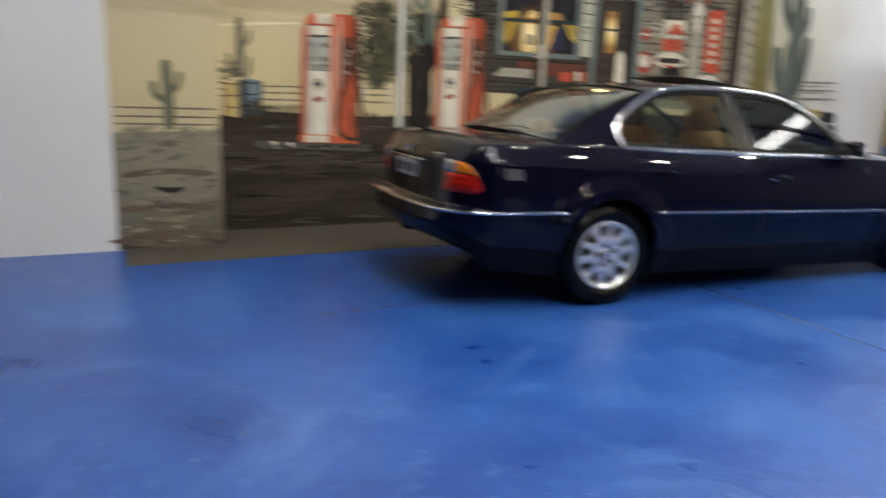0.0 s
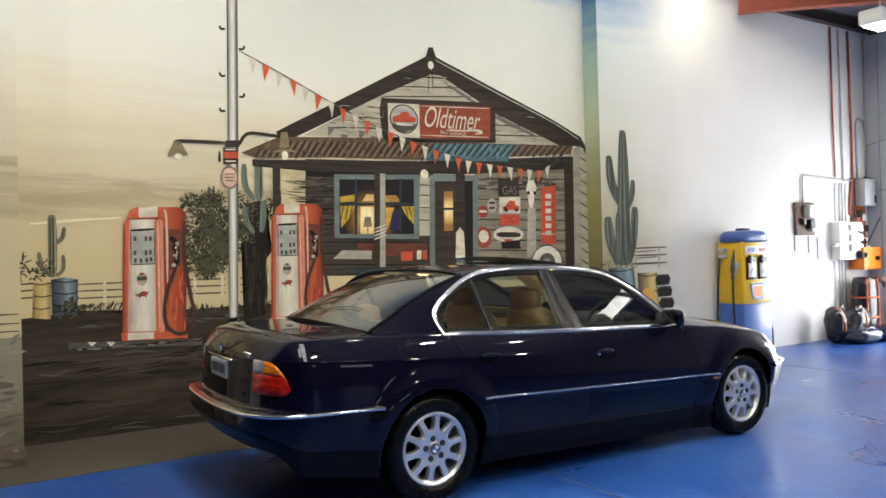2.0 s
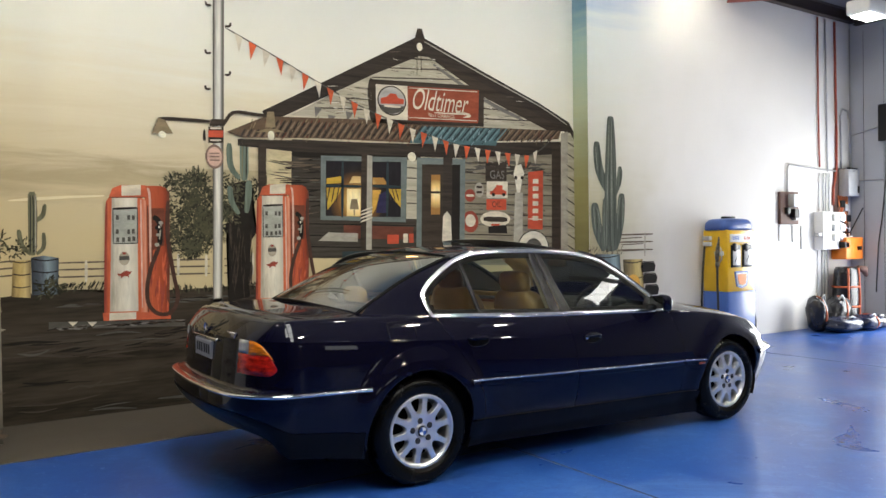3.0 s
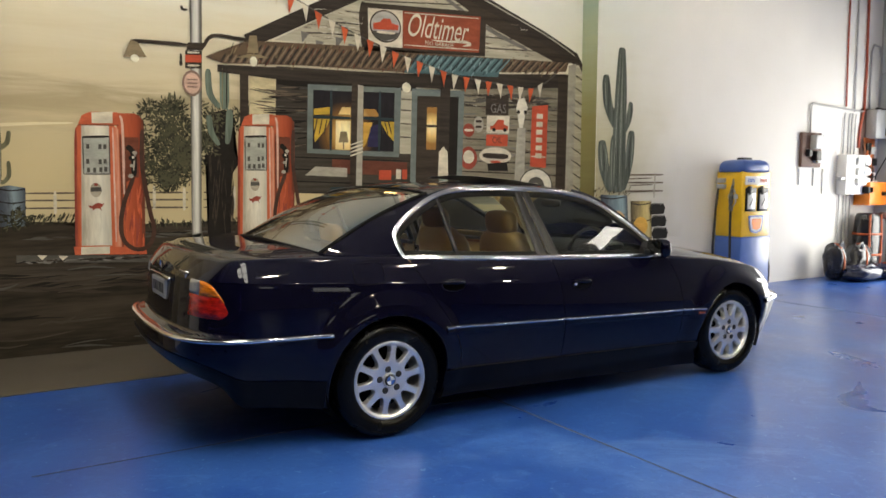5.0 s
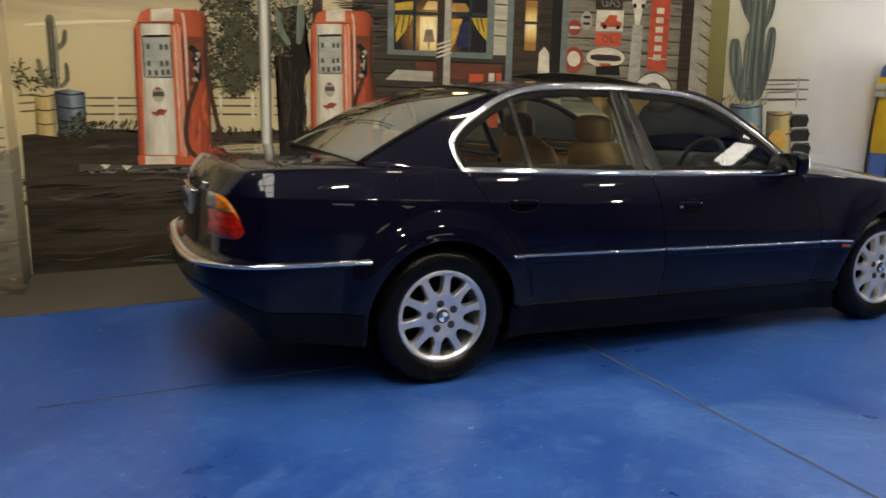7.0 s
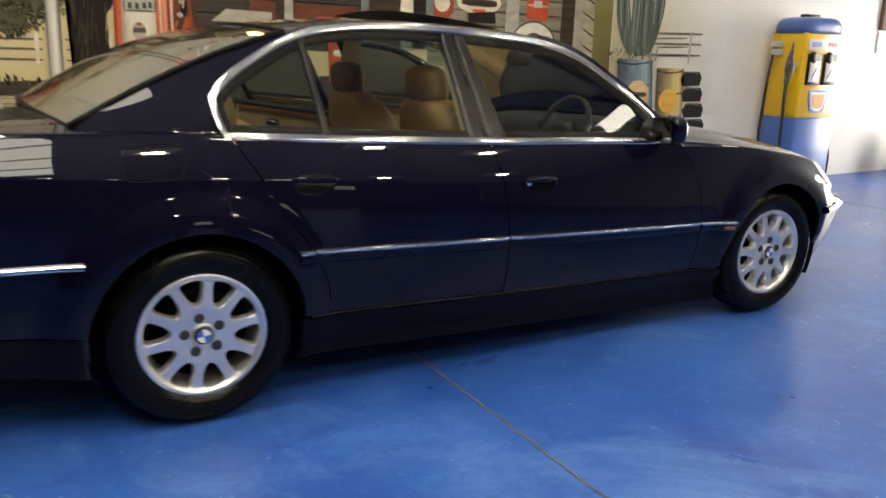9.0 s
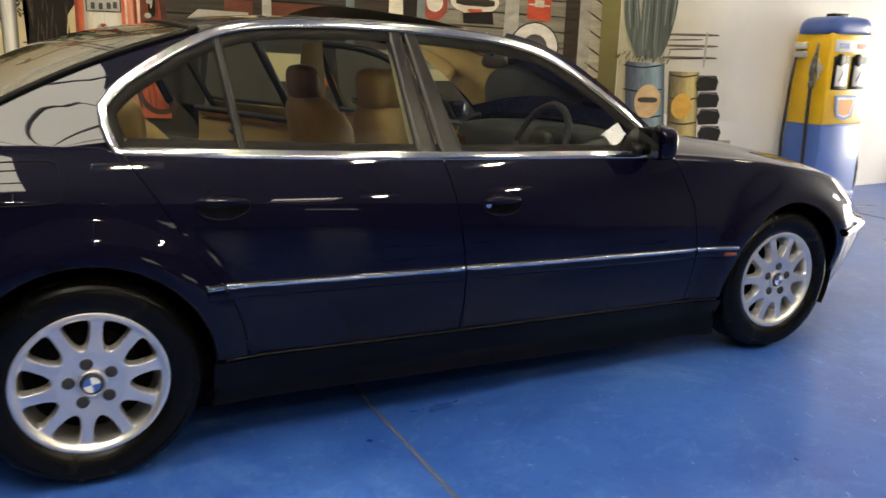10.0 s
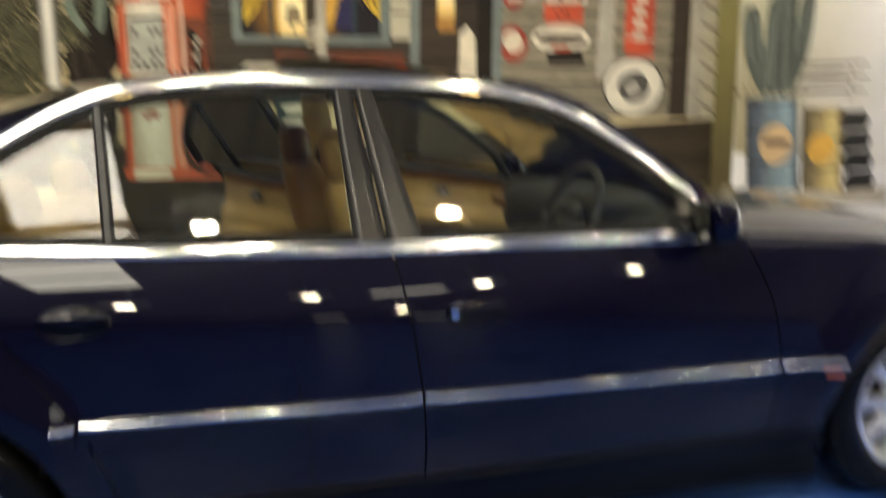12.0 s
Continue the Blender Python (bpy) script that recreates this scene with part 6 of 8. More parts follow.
stroke("pole_step", [(-0.093, 3.593), (-0.048, 3.599), (-0.036, 3.633)], 0.022, P_DKBROWN, 9, mural)
stroke("pole_step", [(-0.104, 3.126), (-0.059, 3.13), (-0.047, 3.164)], 0.022, P_DKBROWN, 9, mural)
paint("pole_collar", [(-0.245, 2.689), (-0.108, 2.698), (-0.109, 2.632), (-0.258, 2.623)], P_DKBROWN, 10, mural)
stroke("lamp_arm", [(-0.251, 2.667), (-0.677, 2.66), (-0.713, 2.626)], 0.033, P_DKBROWN, 10, mural)
paint("lamp_shade", [(-0.727, 2.667), (-0.667, 2.65), (-0.598, 2.528), (-0.791, 2.517)], P_BRASS, 11, mural)
disc("lamp_bulb", -0.695, 2.512, 0.035, 0.032, P_BULB, 12, mural)
stroke("lamp_arm", [(-0.114, 2.654), (-0.023, 2.77), (0.194, 2.768), (0.311, 2.76)], 0.033, P_DKBROWN, 10, mural)
paint("lamp_shade", [(0.318, 2.805), (0.389, 2.811), (0.403, 2.652), (0.296, 2.646)], P_BRASS, 11, mural)
paint("lamp_shade", [(0.19, 2.594), (0.308, 2.635), (0.409, 2.641), (0.505, 2.613)], P_BRASS, 11, mural)
disc("lamp_bulb", 0.354, 2.57, 0.035, 0.046, P_BULB, 12, mural)
paint("pole_sign", [(-0.269, 2.617), (-0.126, 2.625), (-0.13, 2.467), (-0.272, 2.46)], P_DKBROWN, 11, mural)
paint("sign_field", [(-0.269, 2.579), (-0.127, 2.587), (-0.128, 2.521), (-0.271, 2.514)], P_RED, 12, mural)
stroke("sign_bar", [(-0.253, 2.601), (-0.143, 2.608)], 0.016, P_CREAM, 12, mural)
stroke("sign_bar", [(-0.255, 2.487), (-0.146, 2.493)], 0.016, P_CREAM, 12, mural)
stroke("bottle", [(-0.307, 2.587), (-0.309, 2.479)], [0.016, 0.032], P_DKBROWN, 10, mural)
disc("oval_sign", -0.215, 2.332, 0.088, 0.115, P_SIGNRIM, 11, mural)
disc("oval_field", -0.215, 2.332, 0.071, 0.093, P_PINK, 12, mural)
stroke("sign_bar", [(-0.263, 2.362), (-0.165, 2.367)], 0.013, P_SIGNRIM, 13, mural)
stroke("sign_bar", [(-0.264, 2.33), (-0.166, 2.334)], 0.013, P_SIGNRIM, 13, mural)
stroke("sign_bar", [(-0.265, 2.297), (-0.167, 2.301)], 0.013, P_SIGNRIM, 13, mural)

# shop front
paint("shop_wall", [(0.576, 2.548), (2.119, 2.578), (2.086, 1.3), (0.548, 1.349)], P_DKPLANK, 3, mural)
stroke("plank_line", [(0.579, 2.386), (2.1, 2.436)], 0.013, P_BLACK, 4, mural)
stroke("plank_line", [(0.576, 2.271), (2.097, 2.309)], 0.013, P_BLACK, 4, mural)
stroke("plank_line", [(0.573, 2.156), (2.094, 2.181)], 0.013, P_BLACK, 4, mural)
stroke("plank_line", [(0.57, 2.04), (2.09, 2.053)], 0.013, P_BLACK, 4, mural)
stroke("plank_line", [(0.568, 1.925), (2.087, 1.926)], 0.013, P_BLACK, 4, mural)
stroke("plank_line", [(0.565, 1.81), (2.084, 1.798)], 0.013, P_BLACK, 4, mural)
stroke("plank_line", [(0.562, 1.695), (2.081, 1.67)], 0.013, P_BLACK, 4, mural)
stroke("plank_line", [(0.56, 1.579), (2.078, 1.543)], 0.013, P_BLACK, 4, mural)
stroke("plank_line", [(0.557, 1.464), (2.074, 1.415)], 0.013, P_BLACK, 4, mural)
paint("shop_wall", [(2.687, 2.507), (4.163, 2.607), (4.123, 1.163), (2.653, 1.216)], P_PLANK, 3, mural)
stroke("plank_line", [(2.692, 2.407), (4.091, 2.438)], 0.015, P_DKBROWN, 4, mural)
stroke("plank_line", [(2.689, 2.288), (4.087, 2.308)], 0.015, P_DKBROWN, 4, mural)
stroke("plank_line", [(2.686, 2.169), (4.084, 2.179)], 0.015, P_DKBROWN, 4, mural)
stroke("plank_line", [(2.683, 2.05), (4.08, 2.049)], 0.015, P_DKBROWN, 4, mural)
stroke("plank_line", [(2.68, 1.93), (4.077, 1.92)], 0.015, P_DKBROWN, 4, mural)
stroke("plank_line", [(2.677, 1.811), (4.073, 1.79)], 0.015, P_DKBROWN, 4, mural)
stroke("plank_line", [(2.674, 1.692), (4.07, 1.661)], 0.015, P_DKBROWN, 4, mural)
stroke("plank_line", [(2.671, 1.573), (4.066, 1.532)], 0.015, P_DKBROWN, 4, mural)
stroke("plank_line", [(2.668, 1.454), (4.063, 1.402)], 0.015, P_DKBROWN, 4, mural)
stroke("plank_line", [(2.664, 1.335), (4.059, 1.273)], 0.015, P_DKBROWN, 4, mural)
paint("gable_wall", [(2.115, 3.637), (0.563, 2.789), (1.391, 2.786), (2.983, 2.823), (4.036, 2.859)], P_PLANKLT, 3, mural)
stroke("plank_line", [(1.919, 3.526), (2.318, 3.551)], 0.014, P_DKBROWN, 4, mural)
stroke("plank_line", [(1.685, 3.395), (2.551, 3.465)], 0.014, P_DKBROWN, 4, mural)
stroke("plank_line", [(1.507, 3.272), (2.749, 3.373)], 0.014, P_DKBROWN, 4, mural)
stroke("plank_line", [(1.298, 3.142), (1.503, 3.143)], 0.013, P_DKBROWN, 4, mural)
stroke("plank_line", [(1.115, 3.018), (1.466, 3.029)], 0.013, P_DKBROWN, 4, mural)
stroke("plank_line", [(0.865, 2.892), (1.463, 2.919)], 0.013, P_DKBROWN, 4, mural)
stroke("plank_line", [(2.992, 3.174), (3.247, 3.175)], 0.015, P_DKBROWN, 4, mural)
stroke("plank_line", [(2.989, 3.059), (3.508, 3.078)], 0.015, P_DKBROWN, 4, mural)
stroke("plank_line", [(2.986, 2.938), (3.777, 2.971)], 0.015, P_DKBROWN, 4, mural)
paint("roof_edge", [(2.119, 3.804), (1.134, 3.271), (0.265, 2.807), (0.31, 2.737), (0.49, 2.772), (1.507, 3.296), (2.113, 3.573)], P_ROOFDK, 6, mural)
paint("roof_edge", [(2.119, 3.804), (3, 3.498), (3.876, 3.197), (4.368, 2.996), (4.598, 2.656), (4.517, 2.63), (4.286, 2.874), (4.036, 2.859), (2.993, 3.215), (2.242, 3.575), (2.113, 3.573)], P_ROOFDK, 6, mural)
paint("roof_soffit", [(2.243, 3.601), (3.08, 3.33), (4.2, 2.927), (4.007, 2.865), (2.993, 3.201)], P_DKBROWN, 7, mural)
stroke("roof_light", [(2.171, 3.746), (2.999, 3.458), (3.875, 3.162), (4.328, 2.964)], 0.016, P_GREYLT, 8, mural)
paint("finial", [(2.091, 3.877), (2.151, 3.885), (2.194, 3.762), (2.115, 3.637), (2.043, 3.731)], P_DKBROWN, 8, mural)
disc("gable_lamp", 2.116, 3.676, 0.038, 0.045, P_BULB, 9, mural)
paint("porch_roof", [(-0.094, 2.578), (0.299, 2.759), (1.392, 2.81), (2.983, 2.836), (4.228, 2.878), (4.186, 2.767), (3.235, 2.688), (1.955, 2.595), (0.858, 2.574), (0.074, 2.532)], P_RUST, 8, mural, label="painted rusty corrugated porch roof")
paint("porch_patch", [(2.146, 2.784), (3.256, 2.84), (3.181, 2.63), (1.955, 2.589)], P_TEAL, 9, mural)
for _j in range(-4, 42):
    _x = 0.435 + 0.0716 * _j + 0.00047 * _j * _j
    _b = _x - 0.111 - 0.0016 * max(_j, 0)
    _zt, _zb = 2.727 + 0.0403 * (_x - 0.435), 2.555 + 0.0465 * (_b - 0.324)
    _short = 0.42 if _j < 0 else 1.0
    _teal = 2.13 < _x < 3.33
    for _dx, _w, _m in ((0.0, 0.020, P_TEALDK if _teal else P_ROOFDK), (0.036, 0.017, P_BLUETIN if _teal else P_RUSTLT)):
        stroke("roof_groove", [(lerp(_b, _x, _short) + _dx, lerp(_zb, _zt, _short)), (_b + _dx, _zb - 0.004)], _w, _m, 10, mural)
paint("porch_beam", [(0.017, 2.518), (1.955, 2.582), (4.195, 2.738), (4.191, 2.579), (2.565, 2.455), (0.604, 2.422), (0.015, 2.452)], P_ROOFDK, 7, mural)
paint("porch_sky", [(0.316, 2.455), (0.568, 2.467), (0.559, 2.069), (0.306, 2.064)], P_SKYPALE, 4, mural)
paint("porch_post", [(0.222, 2.473), (0.304, 2.477), (0.278, 1.358), (0.208, 1.36)], P_DKBROWN, 8, mural)
paint("shop_corner", [(4.227, 2.842), (4.345, 2.878), (4.327, 1.155), (4.2, 1.16)], P_GREYLT, 8, mural)
paint("shop_corner_shade", [(4.069, 2.703), (4.224, 2.74), (4.2, 1.16), (4.047, 1.165)], P_DKBROWN, 8, mural)
paint("side_wall", [(4.315, 2.847), (4.384, 2.865), (4.518, 2.682), (4.566, 2.596), (4.526, 1.148), (4.268, 1.157)], P_PLANKLT, 7, mural)
stroke("plank_line", [(4.322, 2.745), (4.557, 2.639)], 0.015, P_DKBROWN, 8, mural)
stroke("plank_line", [(4.318, 2.599), (4.553, 2.492)], 0.015, P_DKBROWN, 8, mural)
stroke("plank_line", [(4.314, 2.453), (4.549, 2.344)], 0.015, P_DKBROWN, 8, mural)
stroke("plank_line", [(4.31, 2.308), (4.545, 2.196)], 0.015, P_DKBROWN, 8, mural)
stroke("plank_line", [(4.306, 2.162), (4.541, 2.048)], 0.015, P_DKBROWN, 8, mural)
stroke("plank_line", [(4.302, 2.016), (4.537, 1.901)], 0.015, P_DKBROWN, 8, mural)
stroke("plank_line", [(4.298, 1.87), (4.532, 1.753)], 0.014, P_DKBROWN, 8, mural)
stroke("plank_line", [(4.294, 1.725), (4.528, 1.606)], 0.015, P_DKBROWN, 8, mural)
stroke("plank_line", [(4.29, 1.579), (4.524, 1.458)], 0.015, P_DKBROWN, 8, mural)
stroke("plank_line", [(4.286, 1.434), (4.52, 1.311)], 0.015, P_DKBROWN, 8, mural)
stroke("plank_line", [(4.282, 1.288), (4.516, 1.163)], 0.015, P_DKBROWN, 8, mural)

# shade that the painter laid under the porch and the eaves
stroke("porch_shade", [(0.58, 2.40), (1.2, 2.42), (2.05, 2.45)], 0.07, P_BLACK, 6.8, mural)
dabs("eave_brushwork", 2.76, 2.30, 4.04, 2.45, 46, (0.10, 0.35), (0.012, 0.030), (P_DKPLANK, P_GREYDK), 5.2, 1)
dabs("wall_brushwork", 2.72, 1.30, 4.04, 2.30, 60, (0.06, 0.30), (0.008, 0.022), (P_GREYDK2, P_BROWN), 4.3, 0)
stroke("gable_shade", [(2.30, 3.50), (3.00, 3.17), (3.60, 2.97)], [0.03, 0.05, 0.04], P_GREYDK2, 5.0, mural)
stroke("sign_shade", [(1.50, 2.80), (1.47, 3.10), (1.50, 3.26)], 0.04, P_DKBROWN, 5.2, mural)
for _x, _z in ((0.83, 2.90), (0.98, 2.83), (1.19, 2.88), (1.33, 2.83)):
    paint("pennant_shade", [(_x, _z), (_x + 0.09, _z - 0.01), (_x + 0.01, _z - 0.11)], P_GREYDK2, 5.4, mural)
stroke("hanging_cord", [(2.085, 3.62), (2.080, 3.36)], 0.010, P_DKBROWN, 5.5, mural)
stroke("hanging_cord", [(2.135, 3.60), (2.138, 3.40)], 0.010, P_DKBROWN, 5.5, mural)

# window, door and post
paint("window_frame", [(0.892, 2.399), (1.936, 2.43), (1.904, 1.71), (0.876, 1.734)], P_TEALGREY, 8, mural)
paint("window_pane", [(0.949, 2.348), (1.381, 2.359), (1.366, 1.768), (0.935, 1.775)], P_PANE, 9, mural)
paint("window_pane", [(1.491, 2.363), (1.854, 2.376), (1.839, 1.767), (1.477, 1.767)], P_PANE, 9, mural)
paint("window_glow", [(1.185, 2.063), (1.346, 2.066), (1.339, 1.774), (1.178, 1.774)], P_GLOW, 10, mural)
paint("window_glow", [(1.255, 2.197), (1.35, 2.199), (1.348, 2.126), (1.213, 2.124)], P_GLOW, 10, mural)
paint("window_glow", [(1.494, 2.191), (1.627, 2.194), (1.682, 2.121), (1.492, 2.117)], P_GLOW, 10, mural)
paint("window_glow", [(1.491, 2.056), (1.596, 2.058), (1.52, 1.841), (1.484, 1.798)], P_AMBER, 10, mural)
paint("window_dusk", [(1.566, 2.008), (1.681, 2.059), (1.66, 1.811), (1.533, 1.81)], P_PURPLE, 10, mural)
paint("curtain", [(0.948, 2.07), (1.125, 2.074), (1.077, 1.977), (0.956, 1.834)], P_CURTAIN, 10, mural)
paint("curtain", [(0.951, 2.165), (1.135, 2.194), (1.133, 2.122), (0.949, 2.106)], P_CURTAIN, 10, mural)
paint("curtain", [(1.681, 2.072), (1.847, 2.075), (1.842, 1.873), (1.764, 1.948)], P_CURTAIN, 10, mural)
stroke("curtain_fold", [(0.987, 2.077), (0.951, 1.917)], 0.012, P_DKBROWN, 11, mural)
stroke("curtain_fold", [(1.04, 2.078), (1.003, 1.917)], 0.012, P_DKBROWN, 11, mural)
stroke("curtain_fold", [(1.092, 2.079), (1.055, 1.917)], 0.012, P_DKBROWN, 11, mural)
stroke("curtain_fold", [(1.681, 2.084), (1.721, 1.948)], 0.012, P_DKBROWN, 11, mural)
stroke("curtain_fold", [(1.731, 2.085), (1.771, 1.948)], 0.012, P_DKBROWN, 11, mural)
stroke("curtain_fold", [(1.775, 2.086), (1.815, 1.949)], 0.013, P_DKBROWN, 11, mural)
paint("table_lamp", [(1.235, 1.955), (1.303, 1.956), (1.321, 1.847), (1.213, 1.846)], P_BRASS, 11, mural)
stroke("table_lamp_foot", [(1.266, 1.847), (1.265, 1.78)], 0.015, P_BRASS, 11, mural)
stroke("glazing_bar", [(1.139, 2.362), (1.124, 1.762)], 0.03, P_TEALDK, 12, mural)
stroke("glazing_bar", [(1.682, 2.382), (1.666, 1.761)], 0.031, P_TEALDK, 12, mural)
stroke("glazing_bar", [(0.942, 2.088), (1.374, 2.091)], 0.03, P_TEALDK, 12, mural)
stroke("glazing_bar", [(1.485, 2.099), (1.847, 2.1)], 0.031, P_TEALDK, 12, mural)
paint("centre_post", [(1.389, 2.432), (1.493, 2.424), (1.468, 1.412), (1.358, 1.415)], P_GREYLT, 13, mural)
paint("centre_post_shade", [(1.362, 2.443), (1.431, 2.446), (1.399, 1.414), (1.331, 1.415)], P_DKBROWN, 14, mural)
stroke("rope", [(1.34, 1.822), (1.486, 1.872)], 0.014, P_CREAM, 15, mural)
stroke("rope", [(1.34, 1.786), (1.485, 1.835)], 0.015, P_CREAM, 15, mural)
stroke("rope", [(1.339, 1.75), (1.484, 1.798)], 0.015, P_CREAM, 15, mural)
stroke("rope", [(1.338, 1.713), (1.483, 1.761)], 0.015, P_CREAM, 15, mural)
paint("bench_back", [(1.142, 1.678), (2.006, 1.658), (2.002, 1.519), (1.139, 1.534)], P_RUSTDK, 6, mural)
paint("bench_seat", [(0.852, 1.516), (0.963, 1.603), (1.308, 1.592), (1.305, 1.501)], P_GREYLT, 7, mural)
paint("crate", [(1.669, 1.574), (1.813, 1.572), (1.81, 1.472), (1.666, 1.475)], P_RED, 8, mural)
paint("tin", [(1.871, 1.584), (1.93, 1.583), (1.927, 1.482), (1.869, 1.483)], P_CREAM, 8, mural)
paint("tin", [(1.945, 1.583), (2.004, 1.582), (2.001, 1.481), (1.942, 1.482)], P_RED, 8, mural)
paint("porch_wall_light", [(1.928, 2.404), (2.069, 2.41), (2.053, 1.747), (1.912, 1.748)], P_PLANKLT, 7, mural)
stroke("plank_line", [(1.926, 2.316), (2.059, 2.314)], 0.013, P_DKBROWN, 8, mural)
stroke("plank_line", [(1.923, 2.202), (2.057, 2.199)], 0.013, P_DKBROWN, 8, mural)
stroke("plank_line", [(1.92, 2.063), (2.053, 2.059)], 0.013, P_DKBROWN, 8, mural)
stroke("plank_line", [(1.916, 1.924), (2.05, 1.919)], 0.013, P_DKBROWN, 8, mural)
disc("wall_lamp", 1.995, 2.439, 0.053, 0.051, P_BULB, 9, mural)
paint("door_frame", [(2.062, 2.435), (2.726, 2.449), (2.697, 1.347), (2.036, 1.365)], P_TEALGREY, 8, mural)
paint("door_leaf", [(2.128, 2.361), (2.42, 2.371), (2.395, 1.355), (2.103, 1.364)], P_DKBROWN, 9, mural)
paint("door_gap", [(2.531, 2.375), (2.651, 2.38), (2.625, 1.349), (2.505, 1.352)], P_BLACK, 9, mural)
paint("door_light", [(2.247, 2.249), (2.371, 2.253), (2.366, 2.064), (2.242, 2.062)], P_DOORGLOW, 10, mural)
paint("door_light", [(2.242, 2.036), (2.365, 2.038), (2.359, 1.798), (2.236, 1.798)], P_DOORGLOW, 10, mural)
paint("porch_post", [(2.415, 2.475), (2.542, 2.481), (2.519, 1.614), (2.393, 1.616)], P_ROOFDK, 11, mural)
paint("stump", [(2.398, 1.778), (2.454, 1.837), (2.508, 1.778), (2.516, 1.483), (2.382, 1.486)], P_CREAM, 12, mural)

# tin signs
paint("sign_board", [(3.023, 2.433), (3.341, 2.445), (3.335, 2.211), (3.017, 2.203)], P_DKBROWN, 6, mural)
paint("truck_sign", [(3.034, 2.197), (3.353, 2.205), (3.347, 2.005), (3.029, 2.001)], P_CREAM, 7, mural)
paint("truck_body", [(3.082, 2.083), (3.15, 2.091), (3.186, 2.16), (3.273, 2.155), (3.271, 2.107), (3.332, 2.087), (3.331, 2.046), (3.081, 2.042)], P_RED, 8, mural)
disc("truck_wheel", 3.132, 2.043, 0.025, 0.021, P_BLACK, 9, mural)
disc("truck_wheel", 3.287, 2.045, 0.026, 0.021, P_BLACK, 9, mural)
paint("oil_sign", [(3.028, 1.987), (3.329, 1.991), (3.326, 1.86), (3.025, 1.859)], P_RED, 7, mural)
disc("round_sign", 2.788, 1.718, 0.116, 0.127, P_REDDK, 7, mural)
disc("round_field", 2.789, 1.731, 0.074, 0.073, P_CREAM, 8, mural)
disc("round_sign", 2.788, 2.025, 0.074, 0.074, P_REDDK, 7, mural)
stroke("sign_bar", [(2.731, 2.024), (2.846, 2.025)], 0.027, P_CREAM, 8, mural)
disc("shield_sign", 2.922, 2.094, 0.067, 0.088, P_GREYLT, 7, mural)
stroke("sign_bar", [(2.881, 2.126), (2.965, 2.128)], 0.027, P_DKBROWN, 8, mural)
stroke("sign_bar", [(2.88, 2.066), (2.963, 2.067)], 0.027, P_DKBROWN, 8, mural)
disc("oval_sign", 3.158, 1.75, 0.226, 0.095, P_CREAM, 7, mural)
stroke("sign_bar", [(2.98, 1.751), (3.34, 1.743)], 0.061, P_DKBROWN, 8, mural)
stroke("sign_bar", [(3.088, 1.682), (3.225, 1.681)], 0.027, P_RED, 8, mural)
paint("tool_box", [(3.045, 1.662), (3.321, 1.681), (3.336, 1.577), (3.052, 1.581)], P_BLACK, 9, mural)
paint("tall_sign", [(3.678, 2.332), (3.919, 2.361), (3.899, 1.62), (3.659, 1.636)], P_RED, 8, mural, label="painted tall red enamel sign")
paint("sign_letter", [(3.749, 2.249), (3.841, 2.252), (3.84, 2.195), (3.747, 2.193)], P_CREAM, 9, mural)
paint("sign_letter", [(3.746, 2.158), (3.839, 2.159), (3.837, 2.103), (3.745, 2.101)], P_CREAM, 9, mural)
paint("sign_letter", [(3.744, 2.066), (3.836, 2.067), (3.835, 2.01), (3.742, 2.009)], P_CREAM, 9, mural)
paint("sign_letter", [(3.741, 1.974), (3.834, 1.975), (3.832, 1.918), (3.74, 1.918)], P_CREAM, 9, mural)
paint("sign_letter", [(3.739, 1.882), (3.831, 1.883), (3.83, 1.826), (3.737, 1.826)], P_CREAM, 9, mural)
paint("sign_letter", [(3.736, 1.791), (3.829, 1.791), (3.827, 1.734), (3.735, 1.734)], P_CREAM, 9, mural)
stroke("sign_line", [(3.671, 1.755), (3.893, 1.748)], 0.014, P_CREAM, 9, mural)
paint("skull", [(3.472, 2.395), (3.563, 2.426), (3.614, 2.316), (3.575, 2.231), (3.544, 2.077), (3.491, 2.076), (3.468, 2.214), (3.443, 2.297)], P_BONE, 9, mural)
stroke("skull_horn", [(3.472, 2.381), (3.384, 2.392), (3.35, 2.46)], [0.034, 0.028, 0.014], P_DKBROWN, 9, mural)
stroke("skull_horn", [(3.58, 2.399), (3.67, 2.402), (3.718, 2.46)], [0.035, 0.028, 0.014], P_DKBROWN, 9, mural)
disc("skull_eye", 3.478, 2.256, 0.022, 0.024, P_BLACK, 10, mural)
disc("skull_eye", 3.576, 2.259, 0.023, 0.025, P_BLACK, 10, mural)
paint("skull_post", [(3.464, 2.075), (3.589, 2.077), (3.573, 1.462), (3.43, 1.465)], P_GREYLT, 8, mural)

# big sign over the porch
paint("sign_frame", [(1.485, 3.251), (3.013, 3.324), (3, 2.844), (1.501, 2.78)], P_DKBROWN, 8, mural)
paint("sign_panel", [(1.547, 3.202), (1.956, 3.221), (1.954, 2.841), (1.552, 2.833)], P_CREAM, 10, mural)
paint("sign_panel", [(1.948, 3.22), (2.936, 3.27), (2.918, 2.879), (1.946, 2.841)], P_SIGNRED, 10, mural)
stroke("sign_line", [(1.97, 3.203), (2.911, 3.248)], 0.01, P_CREAM, 11, mural)
stroke("sign_line", [(1.962, 2.874), (2.902, 2.905)], 0.01, P_CREAM, 11, mural)
disc("sign_roundel", 1.748, 3.04, 0.182, 0.163, P_DKBROWN, 11, mural)
